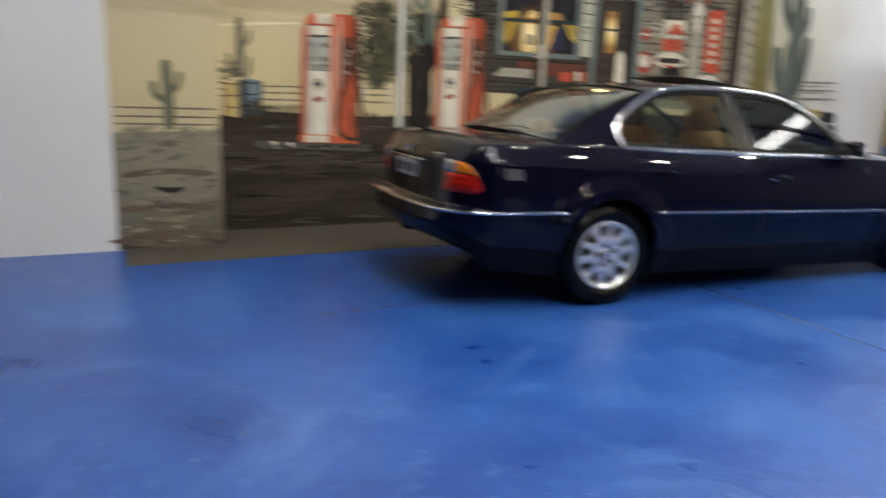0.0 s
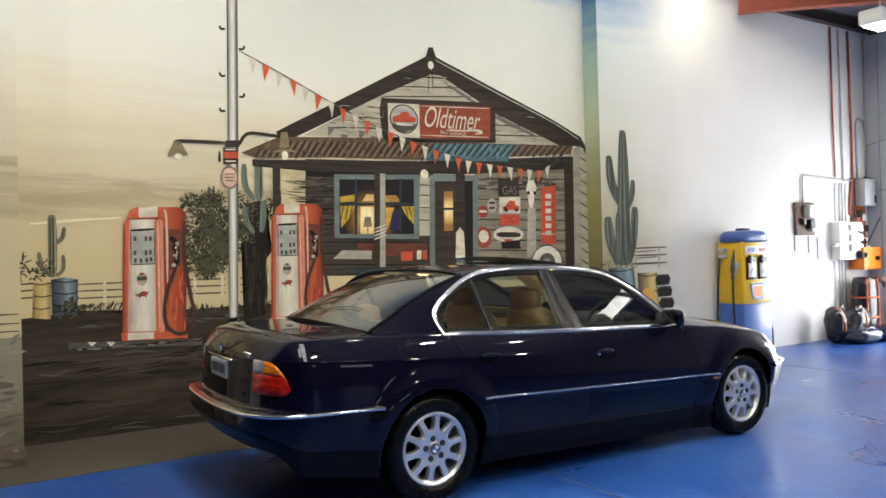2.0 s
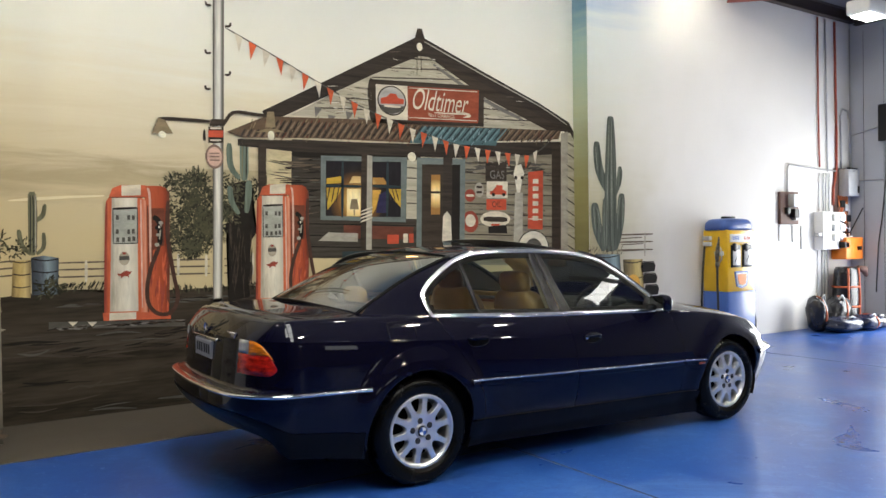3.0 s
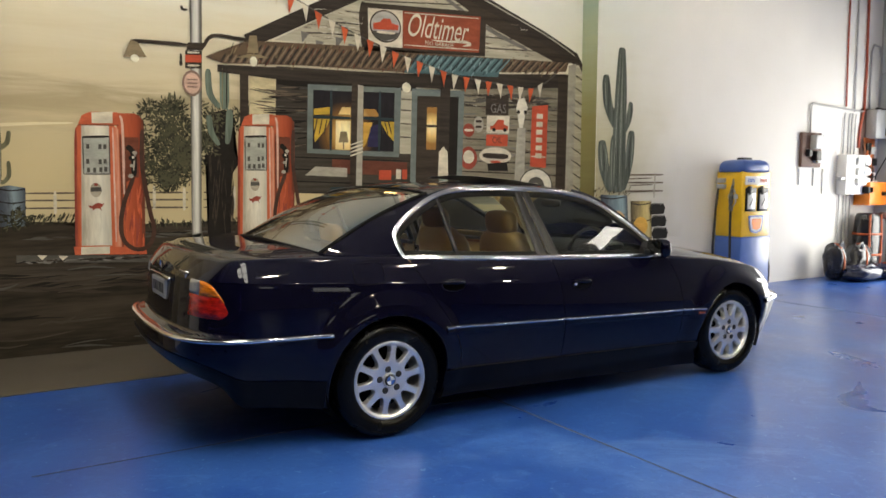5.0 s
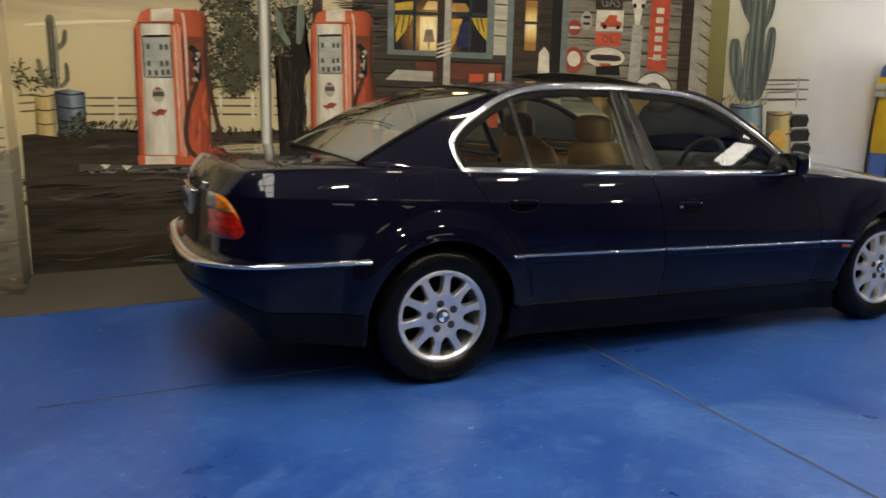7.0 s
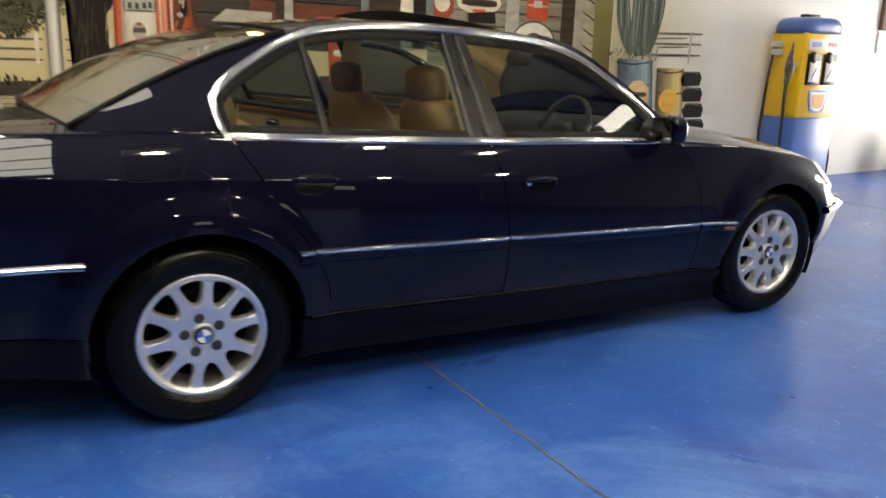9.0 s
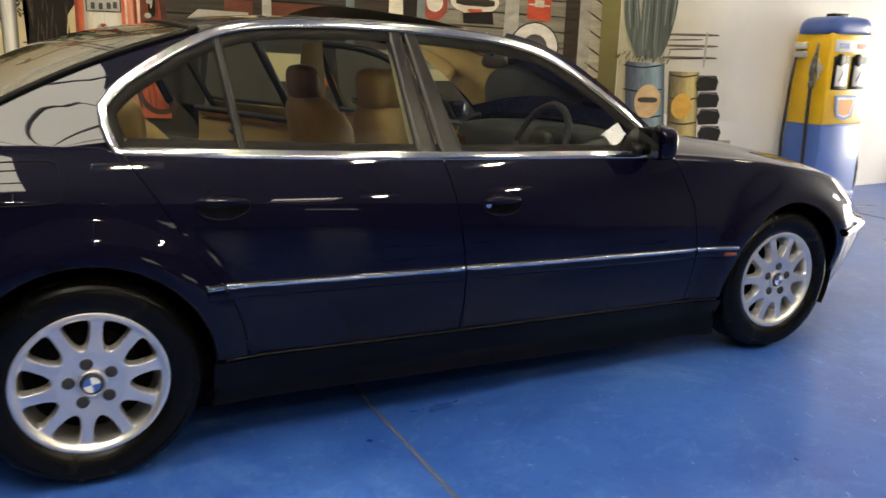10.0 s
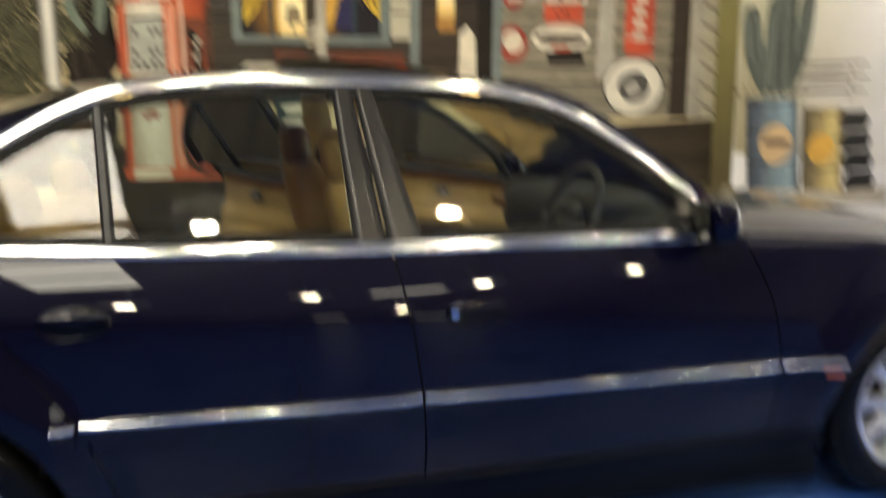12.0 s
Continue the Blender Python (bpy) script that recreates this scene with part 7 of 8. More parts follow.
disc("sign_roundel_field", 1.748, 3.04, 0.167, 0.15, P_SIGNSKY, 12, mural)
paint("sign_ground", [(1.59, 2.984), (1.906, 2.989), (1.861, 2.929), (1.744, 2.89), (1.631, 2.913)], P_GREYDK, 13, mural)
paint("sign_car", [(1.606, 3.059), (1.692, 3.079), (1.721, 3.118), (1.8, 3.119), (1.821, 3.077), (1.901, 3.065), (1.892, 3.014), (1.605, 2.997)], P_RED, 14, mural)
stroke("sign_bumper", [(1.647, 2.976), (1.855, 2.979)], 0.025, P_CREAM, 15, mural)
stroke("sign_swash", [(2.30, 2.955), (2.55, 2.962), (2.72, 2.975), (2.80, 2.955), (2.70, 2.930)], [0.008, 0.018, 0.030, 0.030, 0.006], P_CREAM, 12, mural)
lettering("sign_word", "Oldtimer", (2.015, 2.972), 0.766, 0.235, P_CREAM, 12, shear=0.42)
lettering("sign_word", "No1 GARAGE", (2.222, 2.902), 0.354, 0.045, P_CREAM, 13)
lettering("sign_word", "GAS", (3.086, 2.232), 0.215, 0.10, P_GREYDK2, 8)
lettering("sign_word", "OIL", (3.111, 1.893), 0.137, 0.07, P_DKBROWN, 8)

# bunting
ROPE = [(-0.093, 3.576), (0.384, 3.372), (0.903, 3.136), (1.395, 2.932), (1.959, 2.76), (2.569, 2.613), (3.145, 2.561), (3.674, 2.528), (4.032, 2.73)]

# petrol pumps


def painted_pump(dx, dz):
    o = lambda pts: [(x + dx, z + dz) for x, z in pts]
    side_m = round_mat("pumpside", [(0.0, (0.50, 0.12, 0.055)), (0.35, (0.46, 0.10, 0.045)), (0.75, (0.34, 0.065, 0.03)), (1.0, (0.16, 0.035, 0.02))], -0.86 + dx, -0.645 + dx, 0.0, 0.35, (4, 1, 0.6))
    body_m = round_mat("pumpbody", [(0.0, (0.34, 0.07, 0.035)), (0.10, (0.56, 0.13, 0.06)), (0.82, (0.58, 0.14, 0.065)), (0.93, (0.66, 0.30, 0.20)), (1.0, (0.34, 0.07, 0.035))], -1.222 + dx, -0.85 + dx, -0.012, 0.10, (4, 1, 0.6))
    front_m = round_mat("pumpfront", [(0.0, (0.42, 0.38, 0.30)), (0.22, (0.62, 0.58, 0.48)), (0.62, (0.70, 0.67, 0.58)), (1.0, (0.50, 0.46, 0.37))], -1.165 + dx, -0.925 + dx, -0.012, 0.28, (3, 1, 0.5))
    paint("pump_side", o([(-0.861, 2.037), (-0.716, 2.04), (-0.670, 2.020), (-0.648, 1.975), (-0.643, 1.862), (-0.661, 0.83), (-0.857, 0.865)]), side_m, 8, mural)
    paint("pump_body", o([(-1.187, 1.89), (-1.158, 1.935), (-0.903, 1.943), (-0.849, 1.902), (-0.853, 0.844), (-1.219, 0.867)]), body_m, 9, mural)
    paint("pump_front", o([(-1.139, 1.93), (-0.922, 1.938), (-0.93, 0.902), (-1.171, 0.909)]), front_m, 10, mural)
    paint("pump_crown", o([(-1.163, 1.93), (-1.133, 2.007), (-1.066, 2.038), (-0.851, 2.042), (-0.844, 1.934)]), P_PUMP, 10, mural)
    paint("pump_crown_light", o([(-1.056, 2.033), (-0.89, 2.047), (-0.893, 1.949), (-1.058, 1.942)]), P_CREAM, 11, mural)
    stroke("pump_edge", o([(-0.832, 2.017), (-0.814, 1.903), (-0.817, 1.341)]), 0.021, P_PINK, 10, mural)
    stroke("pump_edge", o([(-0.893, 1.912), (-0.895, 0.93)]), 0.015, P_PINK, 10, mural)
    paint("pump_dial", o([(-1.132, 1.829), (-0.924, 1.84), (-0.927, 1.515), (-1.134, 1.515)]), P_DIAL, 12, mural)
    stroke("dial_edge", o([(-1.132, 1.829), (-1.134, 1.515)]), 0.01, P_GREYDK, 13, mural)
    stroke("dial_edge", o([(-0.924, 1.84), (-0.927, 1.515)]), 0.01, P_GREYDK, 13, mural)
    stroke("dial_edge", o([(-1.134, 1.515), (-0.927, 1.515)]), 0.01, P_GREYDK, 13, mural)
    stroke("pump_dial_top", o([(-1.132, 1.824), (-0.925, 1.835)]), 0.02, P_BLACK, 13, mural)
    paint("dial_mark", o([(-1.107, 1.768), (-1.083, 1.768), (-1.084, 1.727), (-1.108, 1.728)]), P_GREYDK, 13, mural)
    paint("dial_mark", o([(-1.011, 1.768), (-0.987, 1.768), (-0.988, 1.727), (-1.012, 1.727)]), P_GREYDK, 13, mural)
    paint("dial_mark", o([(-0.972, 1.768), (-0.948, 1.768), (-0.949, 1.727), (-0.973, 1.727)]), P_GREYDK, 13, mural)
    paint("dial_mark", o([(-1.11, 1.641), (-1.086, 1.641), (-1.087, 1.6), (-1.111, 1.601)]), P_GREYDK, 13, mural)
    paint("dial_mark", o([(-1.014, 1.64), (-0.99, 1.64), (-0.991, 1.599), (-1.015, 1.599)]), P_GREYDK, 13, mural)
    paint("dial_mark", o([(-0.975, 1.645), (-0.951, 1.644), (-0.952, 1.603), (-0.976, 1.604)]), P_GREYDK, 13, mural)
    paint("dial_mark", o([(-1.107, 1.57), (-1.083, 1.57), (-1.084, 1.529), (-1.108, 1.529)]), P_GREYDK, 13, mural)
    paint("dial_mark", o([(-1.059, 1.569), (-1.035, 1.569), (-1.036, 1.528), (-1.06, 1.528)]), P_GREYDK, 13, mural)
    paint("dial_mark", o([(-1.011, 1.573), (-0.986, 1.573), (-0.987, 1.532), (-1.012, 1.533)]), P_GREYDK, 13, mural)
    paint("dial_mark", o([(-0.972, 1.578), (-0.947, 1.577), (-0.948, 1.536), (-0.973, 1.537)]), P_GREYDK, 13, mural)
    paint("pump_badge", o([(-0.998, 1.378), (-1.001, 1.357), (-1.01, 1.339), (-1.022, 1.326), (-1.037, 1.319), (-1.053, 1.32), (-1.068, 1.328), (-1.08, 1.342), (-1.087, 1.361), (-1.089, 1.381), (-1.086, 1.402), (-1.078, 1.42), (-1.065, 1.434), (-1.05, 1.441), (-1.035, 1.44), (-1.02, 1.432), (-1.008, 1.418), (-1, 1.4)]), P_SMUDGE, 12, mural)
    paint("pump_badge", o([(-1.084, 1.402), (-1.002, 1.404), (-0.998, 1.368), (-1.085, 1.366)]), P_GREYDK, 12.5, mural)
    paint("pump_badge", o([(-1.059, 1.437), (-1.026, 1.436), (-1.031, 1.415), (-1.055, 1.416)]), P_REDDK, 12.5, mural)
    stroke("pump_shade", o([(-1.183, 1.88), (-1.198, 1.405), (-1.209, 0.881)]), 0.02, P_REDDK, 9.5, mural)
    stroke("pump_shade", o([(-0.651, 1.988), (-0.659, 1.388), (-0.671, 0.852)]), 0.026, P_PUMPRECESS, 8.5, mural)
    stroke("pump_shade", o([(-0.835, 1.861), (-0.836, 1.394), (-0.842, 0.875)]), 0.016, P_PUMPRECESS, 9.6, mural)
    stroke("pump_shade", o([(-1.163, 1.925), (-0.848, 1.933)]), 0.01, P_PUMPRECESS, 11.5, mural)
    paint("pump_emblem", o([(-1.107, 1.25), (-1.078, 1.244), (-1.054, 1.263), (-1.024, 1.272), (-1.005, 1.261), (-0.981, 1.265), (-0.996, 1.24), (-1.011, 1.23), (-1.002, 1.204), (-1.021, 1.221), (-1.05, 1.222), (-1.074, 1.203), (-1.064, 1.228), (-1.093, 1.224)]), P_REDDK, 12, mural)
    paint("pump_base", o([(-1.232, 0.903), (-0.65, 0.877), (-0.646, 0.813), (-1.224, 0.832)]), P_PUMP, 11, mural)
    paint("pump_base_light", o([(-1.176, 0.899), (-0.95, 0.893), (-0.951, 0.831), (-1.177, 0.833)]), P_CREAM, 12, mural)
    paint("pump_recess", o([(-0.806, 1.835), (-0.685, 1.835), (-0.692, 1.494), (-0.804, 1.445)]), P_PUMPRECESS, 9, mural)
    stroke("pump_hose", o([(-0.653, 1.904), (-0.665, 1.599), (-0.616, 1.228), (-0.58, 1.015), (-0.634, 0.881), (-0.747, 0.863), (-0.835, 0.947), (-0.852, 1.093), (-0.818, 1.279), (-0.738, 1.485)]), 0.037, P_HOSE, 13, mural)
    stroke("pump_nozzle", o([(-0.788, 1.757), (-0.734, 1.694), (-0.733, 1.495)]), 0.047, P_BLACK, 14, mural)
    stroke("pump_nozzle_light", o([(-0.718, 1.715), (-0.737, 1.548)]), 0.014, P_GREYLT, 15, mural)
    for px, pz, pr in ((-0.745, 1.655, 0.030), (-0.722, 1.700, 0.020), (-0.748, 1.590, 0.018), (-0.760, 1.500, 0.022)):
        disc("pump_nozzle_light", px + dx, pz + dz, pr, pr * 0.8, P_BLACK if pr > 0.025 else P_GREYLT, 15.5, mural)
    disc("pump_nozzle_light", -0.738 + dx, 1.662 + dz, 0.010, 0.012, P_BONE, 16, mural)
    stroke("pump_edge", o([(-0.800, 1.60), (-0.806, 1.28)]), 0.012, P_PUMPRECESS, 11, mural)


painted_pump(0.0, 0.0)
painted_pump(1.389, 0.047)

# right bay: tall cactus, fence and drums, fading to white
stroke("cactus_stem", [(4.845, 3.075), (4.842, 2.95), (4.838, 2.462), (4.815, 1.33)], [0.09, 0.135, 0.20, 0.25], P_CACTUSGREY, 4, mural, y=RIGHT_Y)
stroke("cactus_arm", [(4.590, 2.735), (4.592, 2.62), (4.625, 2.40), (4.70, 2.24), (4.78, 2.12)], [0.08, 0.13, 0.145, 0.14, 0.11], P_CACTUSGREY, 5, mural, y=RIGHT_Y)
stroke("cactus_arm", [(5.005, 2.435), (5.000, 2.33), (4.965, 2.20), (4.885, 2.06)], [0.06, 0.095, 0.105, 0.09], P_CACTUSGREY, 5, mural, y=RIGHT_Y)
stroke("cactus_arm", [(4.545, 1.955), (4.550, 1.85), (4.585, 1.64), (4.66, 1.48), (4.74, 1.36)], [0.09, 0.15, 0.17, 0.17, 0.15], P_CACTUSGREY, 6, mural, y=RIGHT_Y)
stroke("cactus_arm", [(5.030, 2.085), (5.025, 1.98), (4.995, 1.72), (4.93, 1.50), (4.87, 1.36)], [0.08, 0.13, 0.15, 0.15, 0.13], P_CACTUSGREY, 6, mural, y=RIGHT_Y)
stroke("cactus_arm", [(4.735, 2.02), (4.730, 1.80), (4.745, 1.36)], [0.08, 0.12, 0.13], P_CACTUSGREY, 6.5, mural, y=RIGHT_Y)
for _top, _low, _n in (((4.845, 3.02), (4.815, 1.40), 4), ((4.59, 2.68), (4.63, 2.36), 2), ((5.00, 2.38), (4.96, 2.18), 2), ((4.548, 1.90), (4.60, 1.58), 3), ((5.028, 2.03), (4.985, 1.62), 3), ((4.733, 1.97), (4.742, 1.40), 2)):
    for _k in range(_n):
        _d = (_k + 0.5) / _n - 0.5
        stroke("cactus_ridge", [(_top[0] + _d * 0.08, _top[1]), (lerp(_top[0], _low[0], 0.5) + _d * 0.14, lerp(_top[1], _low[1], 0.45)), (_low[0] + _d * (0.20 if _n > 3 else 0.12), _low[1])], [0.005, 0.010, 0.006], P_CACTUSDK if _k % 2 else P_CACTUSLT, 7, mural, y=RIGHT_Y)
stroke("fence_rail", [(4.974, 1.543), (5.625, 1.55)], 0.022, P_BROWN, 3, mural, y=RIGHT_Y)
stroke("fence_rail", [(4.971, 1.447), (5.622, 1.45)], 0.022, P_BROWN, 3, mural, y=RIGHT_Y)
stroke("fence_rail", [(4.968, 1.344), (5.619, 1.343)], 0.022, P_BROWN, 3, mural, y=RIGHT_Y)
stroke("fence_post", [(5.47, 1.574), (5.46, 1.255)], 0.03, P_GREYLT, 4, mural, y=RIGHT_Y)
paint("painted_barrel", [(4.534, 1.302), (4.983, 1.288), (5.053, 0.59), (4.587, 0.625)], P_DRUMBLUE, 5, mural, y=RIGHT_Y, label="painted blue-grey oil drum")
disc("barrel_badge", 4.816, 0.953, 0.151, 0.151, P_BADGE, 7, mural, y=RIGHT_Y)
stroke("sign_bar", [(4.701, 0.969), (4.929, 0.965)], 0.046, P_DKBROWN, 8, mural, y=RIGHT_Y)
paint("painted_barrel", [(5.044, 1.221), (5.414, 1.215), (5.455, 0.559), (5.078, 0.59)], P_DRUMYELLOW, 5, mural, y=RIGHT_Y, label="painted yellow oil drum")
disc("barrel_badge", 5.23, 0.903, 0.127, 0.116, P_AMBER, 7, mural, y=RIGHT_Y)
paint("painted_tyre", [(5.425, 1.187), (5.634, 1.184), (5.672, 1.126), (5.648, 1.048), (5.402, 1.042), (5.375, 1.118)], P_TYRE, 5, mural, y=RIGHT_Y)
paint("painted_tyre", [(5.455, 1.033), (5.665, 1.028), (5.704, 0.97), (5.68, 0.89), (5.431, 0.887), (5.404, 0.964)], P_TYRE, 5, mural, y=RIGHT_Y)
paint("painted_tyre", [(5.485, 0.878), (5.698, 0.871), (5.737, 0.811), (5.713, 0.73), (5.461, 0.729), (5.433, 0.808)], P_TYRE, 5, mural, y=RIGHT_Y)
paint("painted_tyre", [(5.516, 0.719), (5.73, 0.71), (5.77, 0.649), (5.746, 0.568), (5.492, 0.569), (5.464, 0.649)], P_TYRE, 5, mural, y=RIGHT_Y)
stroke("fence_rail", [(5.008, 1.495), (5.42, 1.507)], 0.014, P_BROWN, 3, mural, y=RIGHT_Y)
stroke("fence_rail", [(5.022, 1.414), (5.437, 1.424)], 0.014, P_BROWN, 3, mural, y=RIGHT_Y)
stroke("fence_rail", [(5.037, 1.332), (5.453, 1.34)], 0.014, P_BROWN, 3, mural, y=RIGHT_Y)
paint("barrel_ground", [(4.562, 0.639), (5.91, 0.567), (5.904, 0.432), (4.522, 0.506)], P_SMUDGE, 3, mural, y=RIGHT_Y)
stroke("barrel_hoop", [(4.509, 1.274), (4.726, 1.251), (4.949, 1.273)], 0.013, P_BLACK, 6.6, mural, y=RIGHT_Y)
stroke("barrel_hoop", [(4.526, 1.067), (4.746, 1.04), (4.971, 1.06)], 0.014, P_BLACK, 6.6, mural, y=RIGHT_Y)
stroke("barrel_hoop", [(4.545, 0.836), (4.767, 0.806), (4.995, 0.823)], 0.014, P_BLACK, 6.6, mural, y=RIGHT_Y)
stroke("barrel_hoop", [(5.046, 1.193), (5.223, 1.171), (5.396, 1.19)], 0.014, P_DKBROWN, 6.6, mural, y=RIGHT_Y)
stroke("barrel_hoop", [(5.06, 0.986), (5.239, 0.961), (5.414, 0.979)], 0.014, P_DKBROWN, 6.6, mural, y=RIGHT_Y)
stroke("barrel_hoop", [(5.075, 0.766), (5.256, 0.738), (5.433, 0.754)], 0.015, P_DKBROWN, 6.6, mural, y=RIGHT_Y)
stroke("tyre_edge", [(5.391, 1.166), (5.504, 1.18), (5.625, 1.164)], 0.009, P_GREYDK2, 5.5, mural, y=RIGHT_Y)
stroke("tyre_edge", [(5.42, 1.013), (5.534, 1.025), (5.656, 1.009)], 0.01, P_GREYDK2, 5.5, mural, y=RIGHT_Y)
stroke("tyre_edge", [(5.45, 0.857), (5.565, 0.869), (5.688, 0.851)], 0.01, P_GREYDK2, 5.5, mural, y=RIGHT_Y)
stroke("tyre_edge", [(5.48, 0.699), (5.597, 0.71), (5.721, 0.69)], 0.01, P_GREYDK2, 5.5, mural, y=RIGHT_Y)

# pale band low in the sky
stroke("haze_band", [(-1.942, 1.884), (-1.765, 1.9), (-1.503, 1.922), (-1.2, 1.94)], [0.009, 0.028, 0.023, 0.014], P_HAZE, 0.6, mural)

# whitewall tyre against the corner
disc("painted_tyre", 3.747, 1.401, 0.252, 0.213, P_TYRE, 9, mural)
disc("tyre_wall", 3.747, 1.401, 0.238, 0.202, P_BONE, 10, mural)
disc("tyre_centre", 3.747, 1.401, 0.130, 0.112, P_GREYDK, 11, mural)
disc("wheel_hub", 3.737, 1.392, 0.063, 0.052, P_GREYLT, 12, mural)

stroke("bunting_rope", ROPE, 0.014, P_GREYDK, 16, mural)
_len = [0.0]
for _a, _b in zip(ROPE, ROPE[1:]):
    _len.append(_len[-1] + math.dist(_a, _b))
for _k in range(27):
    _d = 0.10 + _k * (_len[-1] - 0.35) / 26.5
    _x, _z = float(np.interp(_d, _len, [p[0] for p in ROPE])), float(np.interp(_d, _len, [p[1] for p in ROPE]))
    _x2, _z2 = float(np.interp(_d + 0.085, _len, [p[0] for p in ROPE])), float(np.interp(_d + 0.085, _len, [p[1] for p in ROPE]))
    _t = random.uniform(-0.03, 0.02)
    paint("pennant", [(_x, _z), (_x2, _z2), ((_x + _x2) / 2 + _t, (_z + _z2) / 2 - 0.165)], P_ORANGE if _k % 2 else P_CREAM, 17, mural)

# signs low on the shop wall, seen past the car
paint("oil_sign", [(1.12, 0.98), (1.42, 0.98), (1.42, 1.40), (1.12, 1.40)], P_TEALDK, 8, mural)
for _z, _h in ((1.30, 0.05), (1.21, 0.05), (1.08, 0.04)):
    stroke("sign_bar", [(1.17, _z), (1.37, _z)], _h, P_BONE, 9, mural)
paint("red_sign", [(1.76, 1.08), (1.97, 1.08), (1.97, 1.38), (1.76, 1.38)], P_RED, 8, mural)
stroke("sign_bar", [(1.80, 1.30), (1.93, 1.30)], 0.05, P_CREAM, 9, mural)

for _k in range(70):
    _x, _z = random.uniform(-2.0, 1.4), random.uniform(0.04, 0.74)
    _l, _w = random.uniform(0.15, 0.7), random.uniform(0.008, 0.026)
    _x1 = min(_x + _l, REC_R - 0.1)
    stroke("ground_rut", [(_x, _z), (lerp(_x, _x1, 0.5), _z + random.uniform(-0.03, 0.03)), (_x1, _z + random.uniform(-0.03, 0.03))], [_w * 0.4, _w, _w * 0.3], random.choice((P_EARTH, P_BLACK, P_EARTH, P_DKBROWN, P_GREYDK)), 4 + _k * 0.02, mural)

# ---- mezzanine edge over the right bay ----
EDGE = [(7.17, RIGHT_Y - 0.01), (9.30, -2.31)]      # the raking edge of the mezzanine
bm = bmesh.new()
_out = [EDGE[0], EDGE[1], (ROOM_R - 0.002, EDGE[1][1]), (ROOM_R - 0.002, RIGHT_Y - 0.002)]
_lo, _hi = ([bm.verts.new((x, y, z)) for x, y in _out] for z in (MEZZ + 0.16, MEZZ + 0.30))
bm.faces.new(_lo)
bm.faces.new(_hi)
for _k in range(4):
    bm.faces.new((_lo[_k - 1], _lo[_k], _hi[_k], _hi[_k - 1]))
struct(finish(bm, "ceiling_mezzanine", M_MEZZ, False), "dark grey underside of a mezzanine")


def steel_beam(name, m, length, material, label, h=0.20, w=0.10):
    """A rolled steel beam along x with flanges and web."""
    bm = bmesh.new()
    box(bm, 0, length, -w / 2, w / 2, 0, 0.014)
    box(bm, 0, length, -w / 2, w / 2, h - 0.014, h)
    box(bm, 0, length, -0.005, 0.005, 0.014, h - 0.014)
    o = finish(bm, name, material, False)
    o.matrix_world = m
    return tagged(o, label, "beam", kind="structure")


steel_beam("beam_1", pose(EDGE[0][0], EDGE[0][1] - 0.08, 4.90, 0, 0, math.degrees(math.atan2(EDGE[1][1] - EDGE[0][1], EDGE[1][0] - EDGE[0][0]))), math.dist(*EDGE), M_REDSTEEL, "red oxide steel beam at the mezzanine edge", 0.28, 0.14)
steel_beam("beam_2", pose(MEZZ_X + 0.25, RIGHT_Y - 0.07, MEZZ - 0.04), ROOM_R - MEZZ_X - 0.27, M_STEEL, "dark steel beam along the wall head")
steel_beam("beam_3", pose(ROOM_R - 0.07, -2.3, MEZZ - 0.10, 0, 0, 90), 1.9, M_STEEL, "dark steel beam along the end wall", 0.26, 0.12)

# ---- the old fuel pump that stands against the white wall ----
M_YELLOW = mat("yellow_enamel", (0.72, 0.42, 0.012), 0.35, vary=0.10, scale=5, fine=70, coat=0.3, tint=(0.80, 0.50, 0.02))
M_BLUE = mat("blue_enamel", (0.055, 0.13, 0.42), 0.35, vary=0.12, scale=5, fine=70, coat=0.3)
M_BLUE_CAP = mat("blue_cap_enamel", (0.045, 0.10, 0.33), 0.32, vary=0.15, scale=5, coat=0.3)
M_DIALGLASS = mat("pale_dial", (0.70, 0.71, 0.70), 0.25, vary=0.06, scale=9)
M_HOSE = mat("black_hose", (0.015, 0.015, 0.015), 0.5, vary=0.3)
M_NOZZLE = mat("worn_nozzle_metal", (0.06, 0.055, 0.05), 0.35, 0.7, vary=0.5, scale=22, tint=(0.30, 0.29, 0.27))
M_GREYMETAL = mat("grey_metal_box", (0.42, 0.43, 0.44), 0.45, 0.1, vary=0.08, scale=6)
M_WHITEMETAL = mat("white_meter_box", (0.66, 0.66, 0.66), 0.45, vary=0.06, scale=6)
M_BOARD = mat("brown_backboard", (0.105, 0.052, 0.040), 0.6, vary=0.2, scale=7)
M_ORANGE = mat("orange_plastic", (0.75, 0.20, 0.012), 0.4, vary=0.1, scale=7)
M_COPPER = mat("copper_pipe", (0.55, 0.17, 0.06), 0.35, 0.6, vary=0.3, scale=12)
M_REDPIPE = mat("red_conduit", (0.33, 0.055, 0.025), 0.45, vary=0.15)
M_GREYPIPE = mat("grey_conduit", (0.34, 0.34, 0.35), 0.45, vary=0.1)
M_BAG = mat("black_vinyl", (0.014, 0.014, 0.018), 0.22, vary=0.3, scale=9, fine=30, bump=0.4)
M_BAGBLUE = mat("dark_blue_vinyl", (0.008, 0.013, 0.040), 0.25, vary=0.3, scale=9, fine=30, bump=0.4)
M_STRAP = mat("orange_strap", (0.40, 0.075, 0.018), 0.5, vary=0.2)


